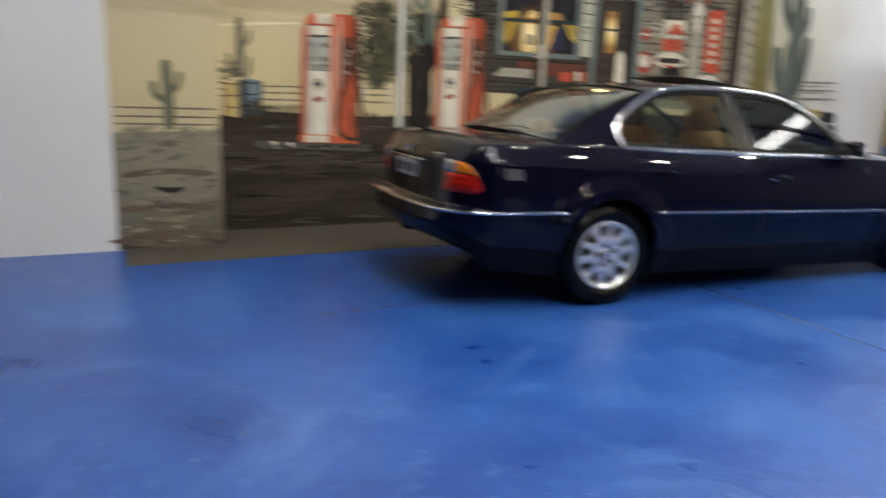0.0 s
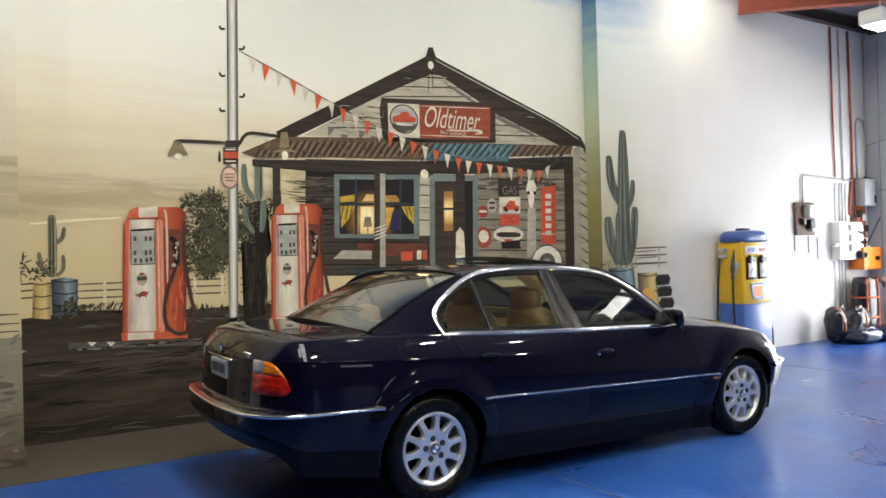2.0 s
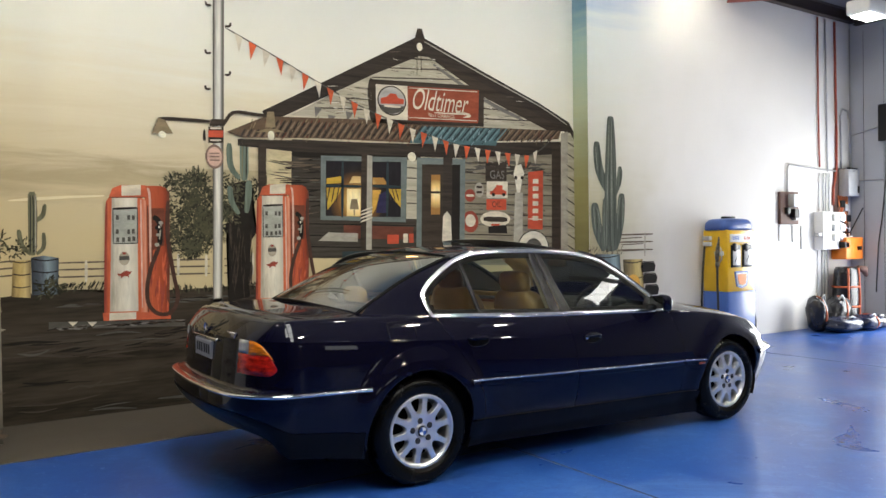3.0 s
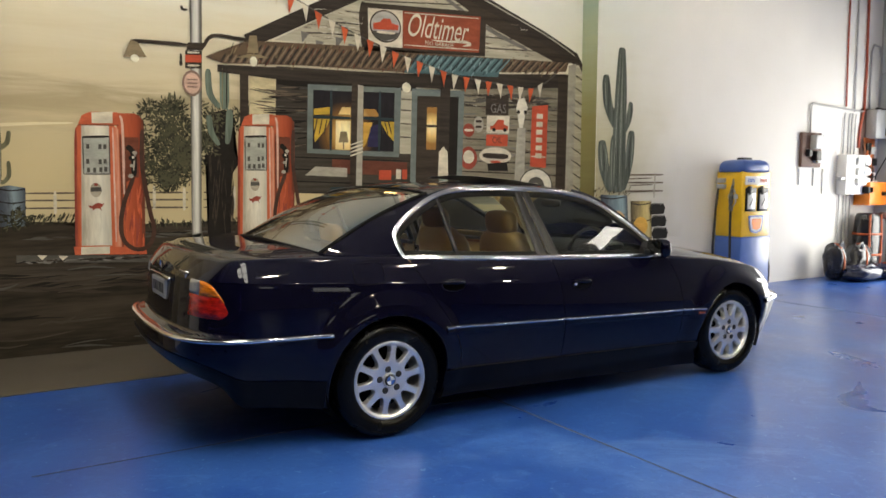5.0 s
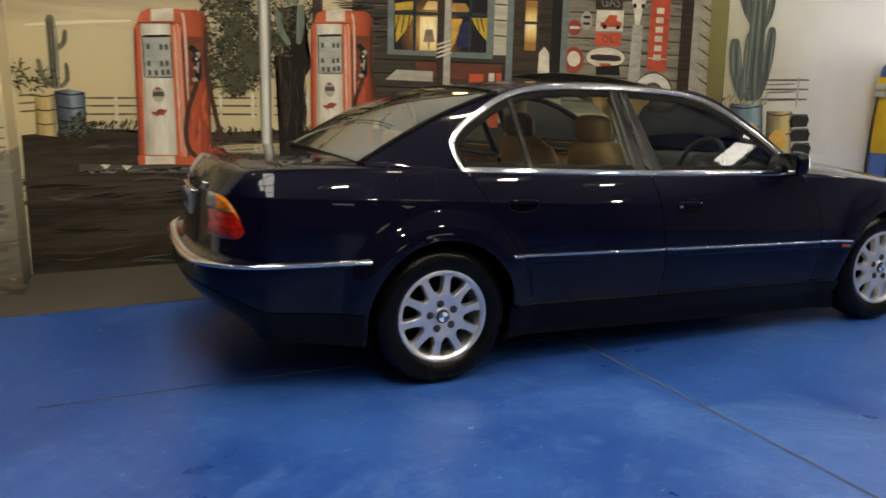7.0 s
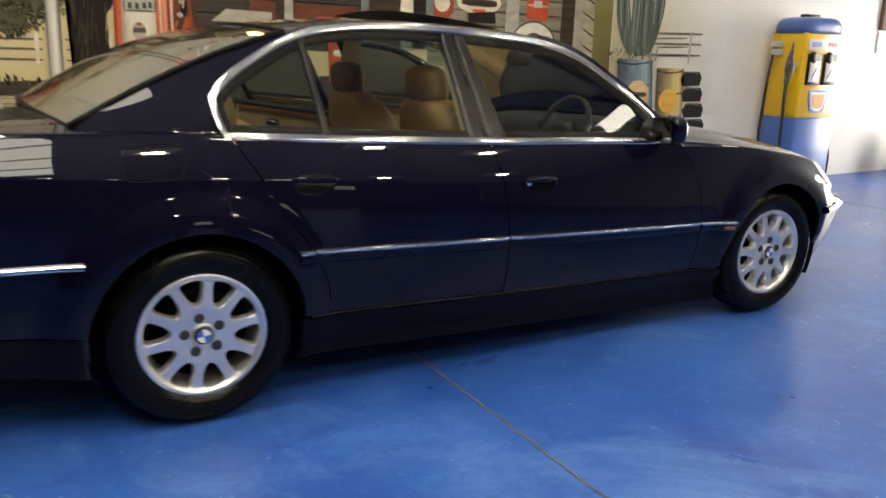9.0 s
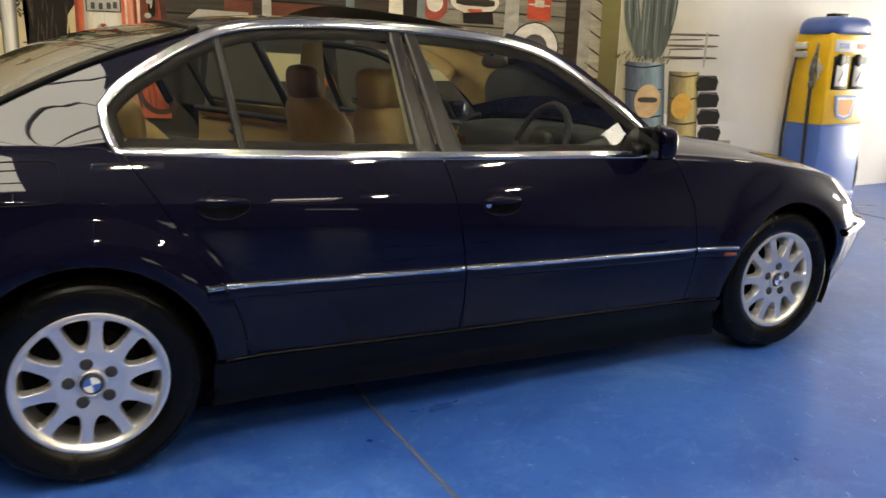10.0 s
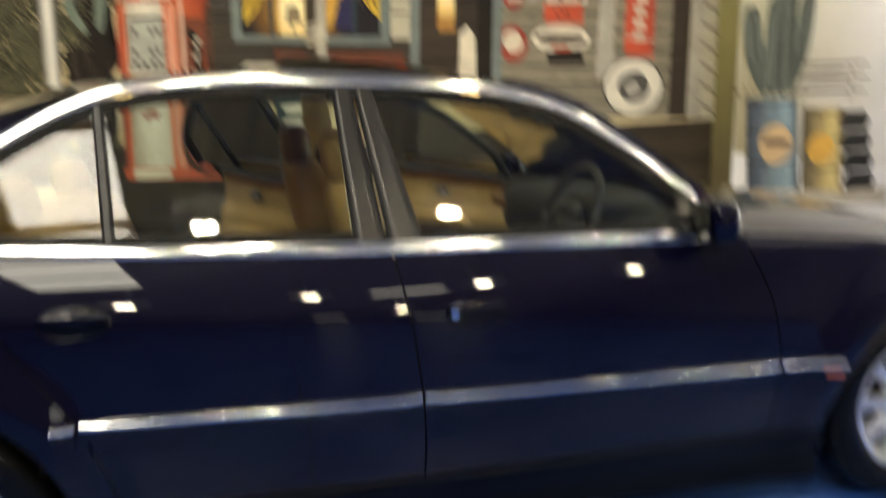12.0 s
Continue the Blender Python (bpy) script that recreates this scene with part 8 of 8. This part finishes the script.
def fuel_pump():
    pump = empty("fuel_pump", Matrix.Translation((6.585, -0.74, 0.0)))
    tagged(pump, "vintage yellow and blue fuel pump against the white wall", "fuel pump")
    W, D, SPLIT, TOP = 0.60, 0.40, 0.735, 1.60
    bm = bmesh.new()
    box(bm, -0.012, W + 0.012, -0.012, D, 0.0, SPLIT, 0.02)
    low = part("lower_case", bm, M_BLUE, pump, "blue enamel lower case")
    bm = bmesh.new()
    box(bm, -0.016, W + 0.016, -0.016, D, 0.0, 0.07, 0.006)
    part("plinth", bm, M_BLUE_CAP, low)
    bm = bmesh.new()
    box(bm, 0, W, 0, D, SPLIT, TOP, 0.02)
    part("upper_case", bm, M_YELLOW, pump, "yellow enamel upper case")
    bm = bmesh.new()
    box(bm, -0.014, W + 0.014, -0.014, D, SPLIT - 0.012, SPLIT + 0.006, 0.004)
    part("waist_bead", bm, M_BLUE, pump)

    def cap(a, b):
        t = a * 2 * math.pi
        k = 5.0
        c, q = math.cos(t), math.sin(t)
        r = 1 / (abs(c) ** k + abs(q) ** k) ** (1 / k)
        sc = [1.0, 1.06, 1.06, 1.02, 0.90, 0.70, 0.45, 0.0][b]
        z = [TOP - 0.01, TOP - 0.01, TOP + 0.05, TOP + 0.095, TOP + 0.135, TOP + 0.150, TOP + 0.155, TOP + 0.156][b]
        return (W / 2 + c * r * W / 2 * sc, D / 2 + q * r * D / 2 * sc, z)
    part("cap", grid(lambda i, j: cap(i / 48, j), 48, 7, closed_u=True), M_BLUE_CAP, pump, "domed blue cap")
    bm = bmesh.new()
    box(bm, W / 2 - 0.10, W / 2 + 0.10, D / 2 - 0.05, D / 2 + 0.05, TOP + 0.15, TOP + 0.185, 0.01)
    part("cap_knob", bm, M_BLACK, pump)
    # header band, two hooded dials
    bm = bmesh.new()
    box(bm, 0.055, W - 0.045, -0.010, 0.01, 1.425, 1.535, 0.004)
    band = part("header_plate", bm, M_DIALGLASS, pump, "white header plate with small marks")
    for k in (0, 1):
        x0 = 0.085 + k * 0.255
        bm = bmesh.new()
        for q in range(5):
            box(bm, x0 + 0.020 + q * 0.030, x0 + 0.040 + q * 0.030, -0.0115, -0.0102, 1.455, 1.505)
        part("plate_marks", bm, M_BLUE if k == 0 else M_STRAP, band, smooth=False)
        bm = bmesh.new()
        box(bm, x0 - 0.014, x0 + 0.199, -0.018, 0.01, 1.075, 1.385, 0.008)
        fr = part("dial_frame", bm, M_BLACK, pump, "black dial frame")
        bm = bmesh.new()
        box(bm, x0 + 0.014, x0 + 0.171, -0.024, -0.014, 1.105, 1.315, 0.003)
        part("dial_face", bm, M_DIALGLASS, fr)
        bm = lathe([(0.0, -0.034), (0.045, -0.034), (0.058, -0.026), (0.060, -0.010)], 20)
        bmesh.ops.transform(bm, matrix=Matrix.Translation((x0 + 0.055, 0, 1.350)), verts=bm.verts)
        part("dial_hood", bm, M_BLACK, fr)
        part("dial_hand", tube([(x0 + 0.05, -0.026, 1.15), (x0 + 0.12, -0.026, 1.25)], 0.004, 6), M_INK, fr)

    # shield badge: a blue rim, a white field and an orange heart
    def shield(k, y0, y1):
        rim = [(-0.155, 0.115), (0.155, 0.115), (0.140, 0.0), (0.110, -0.095), (0.0, -0.125), (-0.110, -0.095), (-0.140, 0.0)]
        bm = bmesh.new()
        a, b = ([bm.verts.new((0.305 + x * k, y, 0.905 + z * k)) for x, z in rim] for y in (y0, y1))
        bm.faces.new(a)
        bm.faces.new(b)
        for i in range(len(rim)):
            bm.faces.new((a[i - 1], a[i], b[i], b[i - 1]))
        bmesh.ops.bevel(bm, geom=[e for e in bm.edges if abs(e.verts[0].co.y - e.verts[1].co.y) > 1e-4], offset=0.018 * k, segments=3, affect="EDGES", profile=0.5)
        return bm
    badge = part("badge_rim", shield(1.0, 0.004, -0.010), M_BLUE, pump, "blue-rimmed shield badge", smooth=False)
    part("badge_field", shield(0.82, -0.008, -0.014), M_DIALGLASS, badge, smooth=False)
    part("badge_centre", shield(0.64, -0.012, -0.018), M_ORANGE, badge, smooth=False)
    # nozzle with its guard and hose on the flank
    bm = bmesh.new()
    box(bm, -0.030, 0.0, 0.05, 0.19, 1.24, 1.30, 0.008)
    part("nozzle_hook", bm, M_GREYMETAL, pump)
    noz = part("nozzle", tube([(-0.045, 0.10, 1.50), (-0.050, 0.10, 1.44), (-0.060, 0.11, 1.34), (-0.062, 0.12, 1.22), (-0.055, 0.12, 1.12)], [0.009, 0.014, 0.026, 0.030, 0.016], 10), M_NOZZLE, pump, "worn dark metal nozzle")
    part("trigger_guard", tube([(-0.060, 0.07, 1.36), (-0.085, 0.03, 1.30), (-0.085, 0.03, 1.20), (-0.060, 0.08, 1.14)], 0.008, 8), M_GREYMETAL, noz)
    part("swivel", lathe([(0.0, 1.155), (0.026, 1.15), (0.030, 1.11), (0.022, 1.08), (0.0, 1.075)], 16, "z"), M_NOZZLE, noz).location = (-0.056, 0.12, 0)
    part("hose", tube([(-0.056, 0.12, 1.10), (-0.060, 0.12, 0.95), (-0.066, 0.11, 0.70), (-0.066, 0.10, 0.40), (-0.060, 0.09, 0.20), (-0.050, 0.06, 0.04)], 0.016, 10), M_HOSE, pump)
    part("hose", tube([(-0.03, 0.34, 1.42), (-0.05, 0.36, 1.10), (-0.075, 0.37, 0.6), (-0.06, 0.36, 0.1)], 0.014, 10), M_HOSE, pump)
    part("hose", tube([(W + 0.02, 0.16, 1.30), (W + 0.03, 0.15, 1.05), (W + 0.08, 0.14, 0.75), (W + 0.16, 0.13, 0.50), (W + 0.20, 0.12, 0.30), (W + 0.17, 0.10, 0.12), (W + 0.10, 0.08, 0.03)], 0.015, 10), M_HOSE, pump)
    for z0, x in ((1.48, -0.035), (1.40, -0.030), (1.28, W + 0.01)):
        bm = bmesh.new()
        box(bm, x - 0.03, x + 0.03, 0.24 if x < 0 else 0.12, 0.36 if x < 0 else 0.24, z0 - 0.03, z0 + 0.03, 0.008)
        part("hose_bracket", bm, M_GREYMETAL, pump)
    return pump


fuel_pump()

# ---- meters, conduits and boxes on the white wall ----
YW = RIGHT_Y


def wall_box(name, x0, x1, z0, z1, depth, material, label, category, knobs=()):
    o = empty(name, Matrix.Translation((x0, YW - 0.002, z0)))
    tagged(o, label, category)
    bm = bmesh.new()
    box(bm, 0, x1 - x0, -depth, 0, 0, z1 - z0, min(0.012, depth * 0.3))
    part("case", bm, material, o)
    for kx, kz, kw, kh, kd, km, kn in knobs:
        bm = bmesh.new()
        box(bm, kx, kx + kw, -depth - kd, -depth + 0.004, kz, kz + kh, 0.006)
        part(kn, bm, km, o)
    return o


wall_box("meter_board", 8.49, 8.98, 1.68, 2.19, 0.05, M_BOARD, "brown timber board carrying a grey electricity meter", "meter board",
         [(0.20, 0.27, 0.20, 0.20, 0.10, M_GREYMETAL, "meter"), (0.24, 0.10, 0.12, 0.14, 0.09, M_BLACK, "switch"), (0.30, 0.06, 0.14, 0.16, 0.07, M_GREYMETAL, "switch_box"), (0.10, 0.16, 0.08, 0.10, 0.06, M_BLACK, "fuse")])
for x, z0, z1 in ((8.50, 1.42, 1.66), (8.86, 1.40, 1.66), (9.10, 1.28, 1.66)):
    wall_box("cable_trunk", x, x + 0.035, z0, z1, 0.02, M_WHITEMETAL, "short white cable trunking on the wall", "trunking")
wall_box("meter_box", 9.48, 10.12, 1.27, 1.88, 0.16, M_WHITEMETAL, "white metal distribution box with fuse blocks", "distribution box",
         [(0.26 + 0.18 * (k % 2), 0.14 + 0.16 * (k // 2), 0.15, 0.11, 0.05, M_DIALGLASS, "fuse_block") for k in range(6)] + [(0.46, 0.02, 0.14, 0.10, 0.10, M_BLACK, "plug"), (-0.12, 0.22, 0.10, 0.05, -0.06, M_WHITEMETAL, "lug")])
wall_box("isolator_box", 10.22, 10.55, 2.15, 2.60, 0.18, M_GREYMETAL, "grey steel isolator box in the corner", "isolator box", [(0.27, 0.05, 0.03, 0.12, 0.02, M_BLACK, "lever"), (0.02, 0.41, 0.10, 0.06, -0.04, M_BLACK, "gland"), (0.18, 0.41, 0.08, 0.05, -0.04, M_BLACK, "gland")])
wall_box("orange_box", 9.98, 10.50, 1.10, 1.46, 0.26, M_ORANGE, "orange plastic utility box below the meters", "utility box", [(0.34, 0.15, 0.05, 0.06, 0.05, M_BLACK, "knob")])
wall_box("pipe_board", 10.06, 10.50, 1.50, 2.62, 0.012, M_BOARD, "brown timber board behind the pipes", "board")
for k in range(6):
    x = 10.12 + 0.055 * k
    pipe_pts = [(x, RIGHT_Y - 0.05, 2.16), (x + 0.012 * math.sin(k * 2), RIGHT_Y - 0.07, 1.98), (x - 0.01, RIGHT_Y - 0.06, 1.80), (x + 0.02 * math.cos(k), RIGHT_Y - 0.08, 1.45)]
    tagged(finish(tube(pipe_pts, 0.011, 8), "copper_pipe", M_COPPER, True), "thin orange copper pipe below the isolator", "pipe", "copper pipes")
for x, z, r in ((10.16, 1.96, 0.05), (10.28, 1.90, 0.04), (10.34, 1.72, 0.05)):
    wall_box("valve_block", x, x + 0.12, z, z + 0.12, 0.09, M_BLACK if r > 0.045 else M_GREYMETAL, "small dark valve block on the wall", "valve")


def pipe(name, pts, r, material, label, category="pipe", group="wall pipes"):
    o = finish(tube(pts, r, 8), name, material, True)
    return tagged(o, label, category, group)


py = YW - 0.022
pipe("conduit_pipe", [(9.60, py, 5.05), (9.60, py, 3.6), (9.63, py, 2.62)], 0.014, M_REDPIPE, "thin red conduit running down the white wall")
pipe("conduit_pipe", [(9.82, py, 5.05), (9.84, py, 3.8), (9.86, py, 2.55)], 0.013, M_GREYPIPE, "thin grey conduit running down the white wall")
pipe("conduit_pipe", [(10.10, py, 5.05), (10.12, py, 4.0), (10.14, py, 3.2), (10.13, py, 2.62), (10.04, py, 2.3), (10.02, py, 2.0)], 0.020, M_REDPIPE, "thick red conduit running down the white wall")
pipe("conduit_pipe", [(8.72, py, 2.19), (8.72, py, 2.56), (8.76, py, 2.62), (9.2, py, 2.60), (10.10, py, 2.57)], 0.014, M_GREYPIPE, "grey conduit rising from the meter board")
for k, x in enumerate((9.60, 9.72, 9.80, 9.90)):
    pipe("conduit_pipe", [(x + 0.02, py, 2.52), (x, py, 2.44), (x, py, 1.90)], 0.011, M_GREYPIPE, "thin grey conduit above the distribution box")
    pipe("conduit_pipe", [(x - 0.05, py, 1.26), (x - 0.05, py, 0.30)], 0.011, M_GREYPIPE, "thin grey conduit below the distribution box")
pipe("conduit_pipe", [(10.28, py, 2.60), (10.26, py, 3.50), (10.32, py, 3.62), (10.50, py, 3.60), (10.55, py, 3.4), (10.55, py, 2.4)], 0.016, M_GREYPIPE, "bent grey conduit in the corner")
pipe("corner_cable", [(10.56, py, 5.0), (10.56, py, 3.4), (10.575, py, 2.6)], 0.012, M_GREYPIPE, "grey cable down the corner")
for k in range(5):
    x = 10.10 + 0.07 * k
    pipe("loose_cable", [(x, py - 0.02, 2.14), (x + 0.03 * math.sin(k), py - 0.06, 1.95), (x - 0.03, py - 0.04, 1.75), (x + 0.04, py - 0.08, 1.48)], 0.009, M_STRAP if k % 2 else M_BOARD, "thin coloured cable between the boxes", "cable", "loose cables")
for k in range(4):
    pipe("loose_cable", [(9.95 + 0.05 * k, YW - 0.16, 1.75 - 0.1 * k), (10.08 + 0.04 * k, YW - 0.24, 1.66 - 0.06 * k), (10.16 + 0.05 * k, YW - 0.18, 1.46)], 0.010, M_WHITEMETAL if k % 2 else M_BLACK, "loose cable looping out of the box", "cable", "loose cables")
ex = ROOM_R - 0.02
pipe("wall_cable", [(ex, -0.88, 3.02), (ex, -0.87, 2.45), (ex, -0.80, 1.75), (ex, -0.74, 1.35), (ex, -0.70, 0.55)], 0.010, M_HOSE, "black cable hanging on the end wall", "cable")
pipe("wall_rod", [(ex - 0.05, -0.30, 1.55), (ex - 0.06, -0.52, 1.95)], 0.010, M_HOSE, "thin black rod on the end wall", "rod")
pipe("wall_conduit", [(ex, -0.28, 3.18), (ex, -0.84, 3.30)], 0.010, M_GREYPIPE, "short grey conduit across the end wall")
pipe("wall_conduit", [(ex, -0.28, 2.42), (ex, -1.10, 2.40)], 0.010, M_GREYPIPE, "short grey conduit across the end wall")
o = boxed("speaker_box", ex - 0.18, ex, -1.12, -0.83, 3.02, 3.62, M_BLACK, 0.015)
tagged(o, "dark box fixed high on the end wall", "speaker")
for k in range(3):
    struct(boxed("wall_panel_joint", ROOM_R - 0.004, ROOM_R + 0.001, -0.50 - 0.33 * k - 0.005, -0.50 - 0.33 * k, 0, MEZZ - 0.2, M_STEEL), "dark vertical joint between wall panels")


# ---- bags on the floor below the meters ----
def bag(x, y, rx, ry, rz, lean, material, label, straps=1):
    o = empty("kit_bag", Matrix.Translation((x, y, 0.0)))
    tagged(o, label, "bag", "bags by the wall")
    bm = bmesh.new()
    bmesh.ops.create_uvsphere(bm, u_segments=32, v_segments=22, radius=1.0)
    for v in bm.verts:
        c = v.co
        k = 2.8
        n = (abs(c.x) ** k + abs(c.y) ** k + abs(c.z) ** k) ** (1 / k)
        c /= n
        w = 1 + 0.10 * noise.noise(Vector((c.x * 2.2 + x, c.y * 2.2, c.z * 2.2)))
        v.co = (c.x * rx * w + lean * (c.z + 1) * rz, c.y * ry * w, (c.z + 1) * rz * (1 if c.z < 0 else w))
        v.co.z = max(v.co.z, 0.0)
    part("bag_body", bm, material, o)
    for k in range(straps):
        s = (k + 1) / (straps + 1) * 2 - 1
        ring = [(s * rx * 0.9 + lean * (math.sin(t) + 1) * rz, -abs(math.cos(t)) * ry * 1.04 if math.cos(t) > 0 else abs(math.cos(t)) * ry * 0.9, max(0.01, (math.sin(t) + 1) * rz * 1.02)) for t in np.linspace(-1.2, 1.9, 16)]
        part("strap", tube(ring, 0.014, 6), M_STRAP, o, "orange webbing strap")
    part("handle", tube([(-rx * 0.3, -ry * 0.6, rz * 1.9), (0, -ry * 0.7, rz * 2.15), (rx * 0.3, -ry * 0.6, rz * 1.9)], 0.014, 8), M_GREYMETAL, o)
    return o


def tall_bag():
    """A round bag that stands on end, with webbing round it and up it."""
    o = empty("kit_bag", Matrix.Translation((9.98, -0.52, 0.0)))
    tagged(o, "tall black cylindrical bag with orange straps standing by the wall", "bag", "bags by the wall")
    rad = lambda z: 0.235 * (1 - 0.10 * (z - 0.45) ** 2 * 4)

    def skin(a, b):
        t, z = a * 2 * math.pi, lerp(0.0, 0.98, b)
        r = rad(z) * (1 + 0.05 * noise.noise(Vector((math.cos(t) * 2, math.sin(t) * 2, z * 3)))) * (1 if 0.02 < b < 0.98 else 0.86)
        return (r * math.cos(t), r * math.sin(t) * 0.78, z)
    bm = grid(lambda i, j: skin(i / 40, j / 20), 40, 20, closed_u=True)
    for z_end in (0.0, 0.98):
        bm.faces.new([v for v in bm.verts if abs(v.co.z - z_end) < 1e-5])
    part("bag_body", bm, M_BAG, o)
    for z in (0.34, 0.66):
        part("strap", tube([(rad(z) * 1.04 * math.cos(t), rad(z) * 0.82 * math.sin(t), z) for t in np.linspace(0, 2 * math.pi, 33)], 0.016, 6), M_STRAP, o, "orange webbing strap")
    for t in (-2.35, -1.15):
        part("strap", tube([(rad(z) * 1.04 * math.cos(t), rad(z) * 0.82 * math.sin(t), z) for z in np.linspace(0.03, 0.96, 12)], 0.016, 6), M_STRAP, o, "orange webbing strap")
    part("flap", tube([(0.20, -0.10, 0.95), (0.34, -0.12, 0.93), (0.40, -0.12, 0.82)], [0.05, 0.06, 0.03], 10), M_BOARD, o, "brown flap hanging over the side")
    return o


bag(9.02, -0.60, 0.13, 0.15, 0.27, -0.08, M_BAG, "black vinyl kit bag leaning at the wall")
bag(9.30, -0.84, 0.36, 0.22, 0.115, 0.05, M_BAGBLUE, "dark blue vinyl kit bag lying on the floor", 0)
bag(9.52, -0.60, 0.22, 0.16, 0.255, 0.22, M_BAG, "black shiny kit bag with orange strap")
bag(9.80, -0.92, 0.26, 0.20, 0.12, 0.15, M_BAGBLUE, "dark blue vinyl kit bag lying on the floor", 1)
bag(10.16, -0.88, 0.24, 0.18, 0.10, 0.25, M_BAG, "black shiny kit bag lying on the floor", 0)
tall_bag()

# purlins that cross the roof lights
for rx0, rx1, ry0, ry1 in ROOF_LIGHTS:
    bays = max(2, round((ry1 - ry0) / 1.25))
    for k in range(1, bays):
        yy = lerp(ry0, ry1, k / bays)
        struct(boxed("purlin", rx0 - 0.05, rx1 + 0.05, yy - 0.03, yy + 0.03, CEIL - 0.10, CEIL - 0.001, M_STEEL), "dark steel purlin under the roof light")
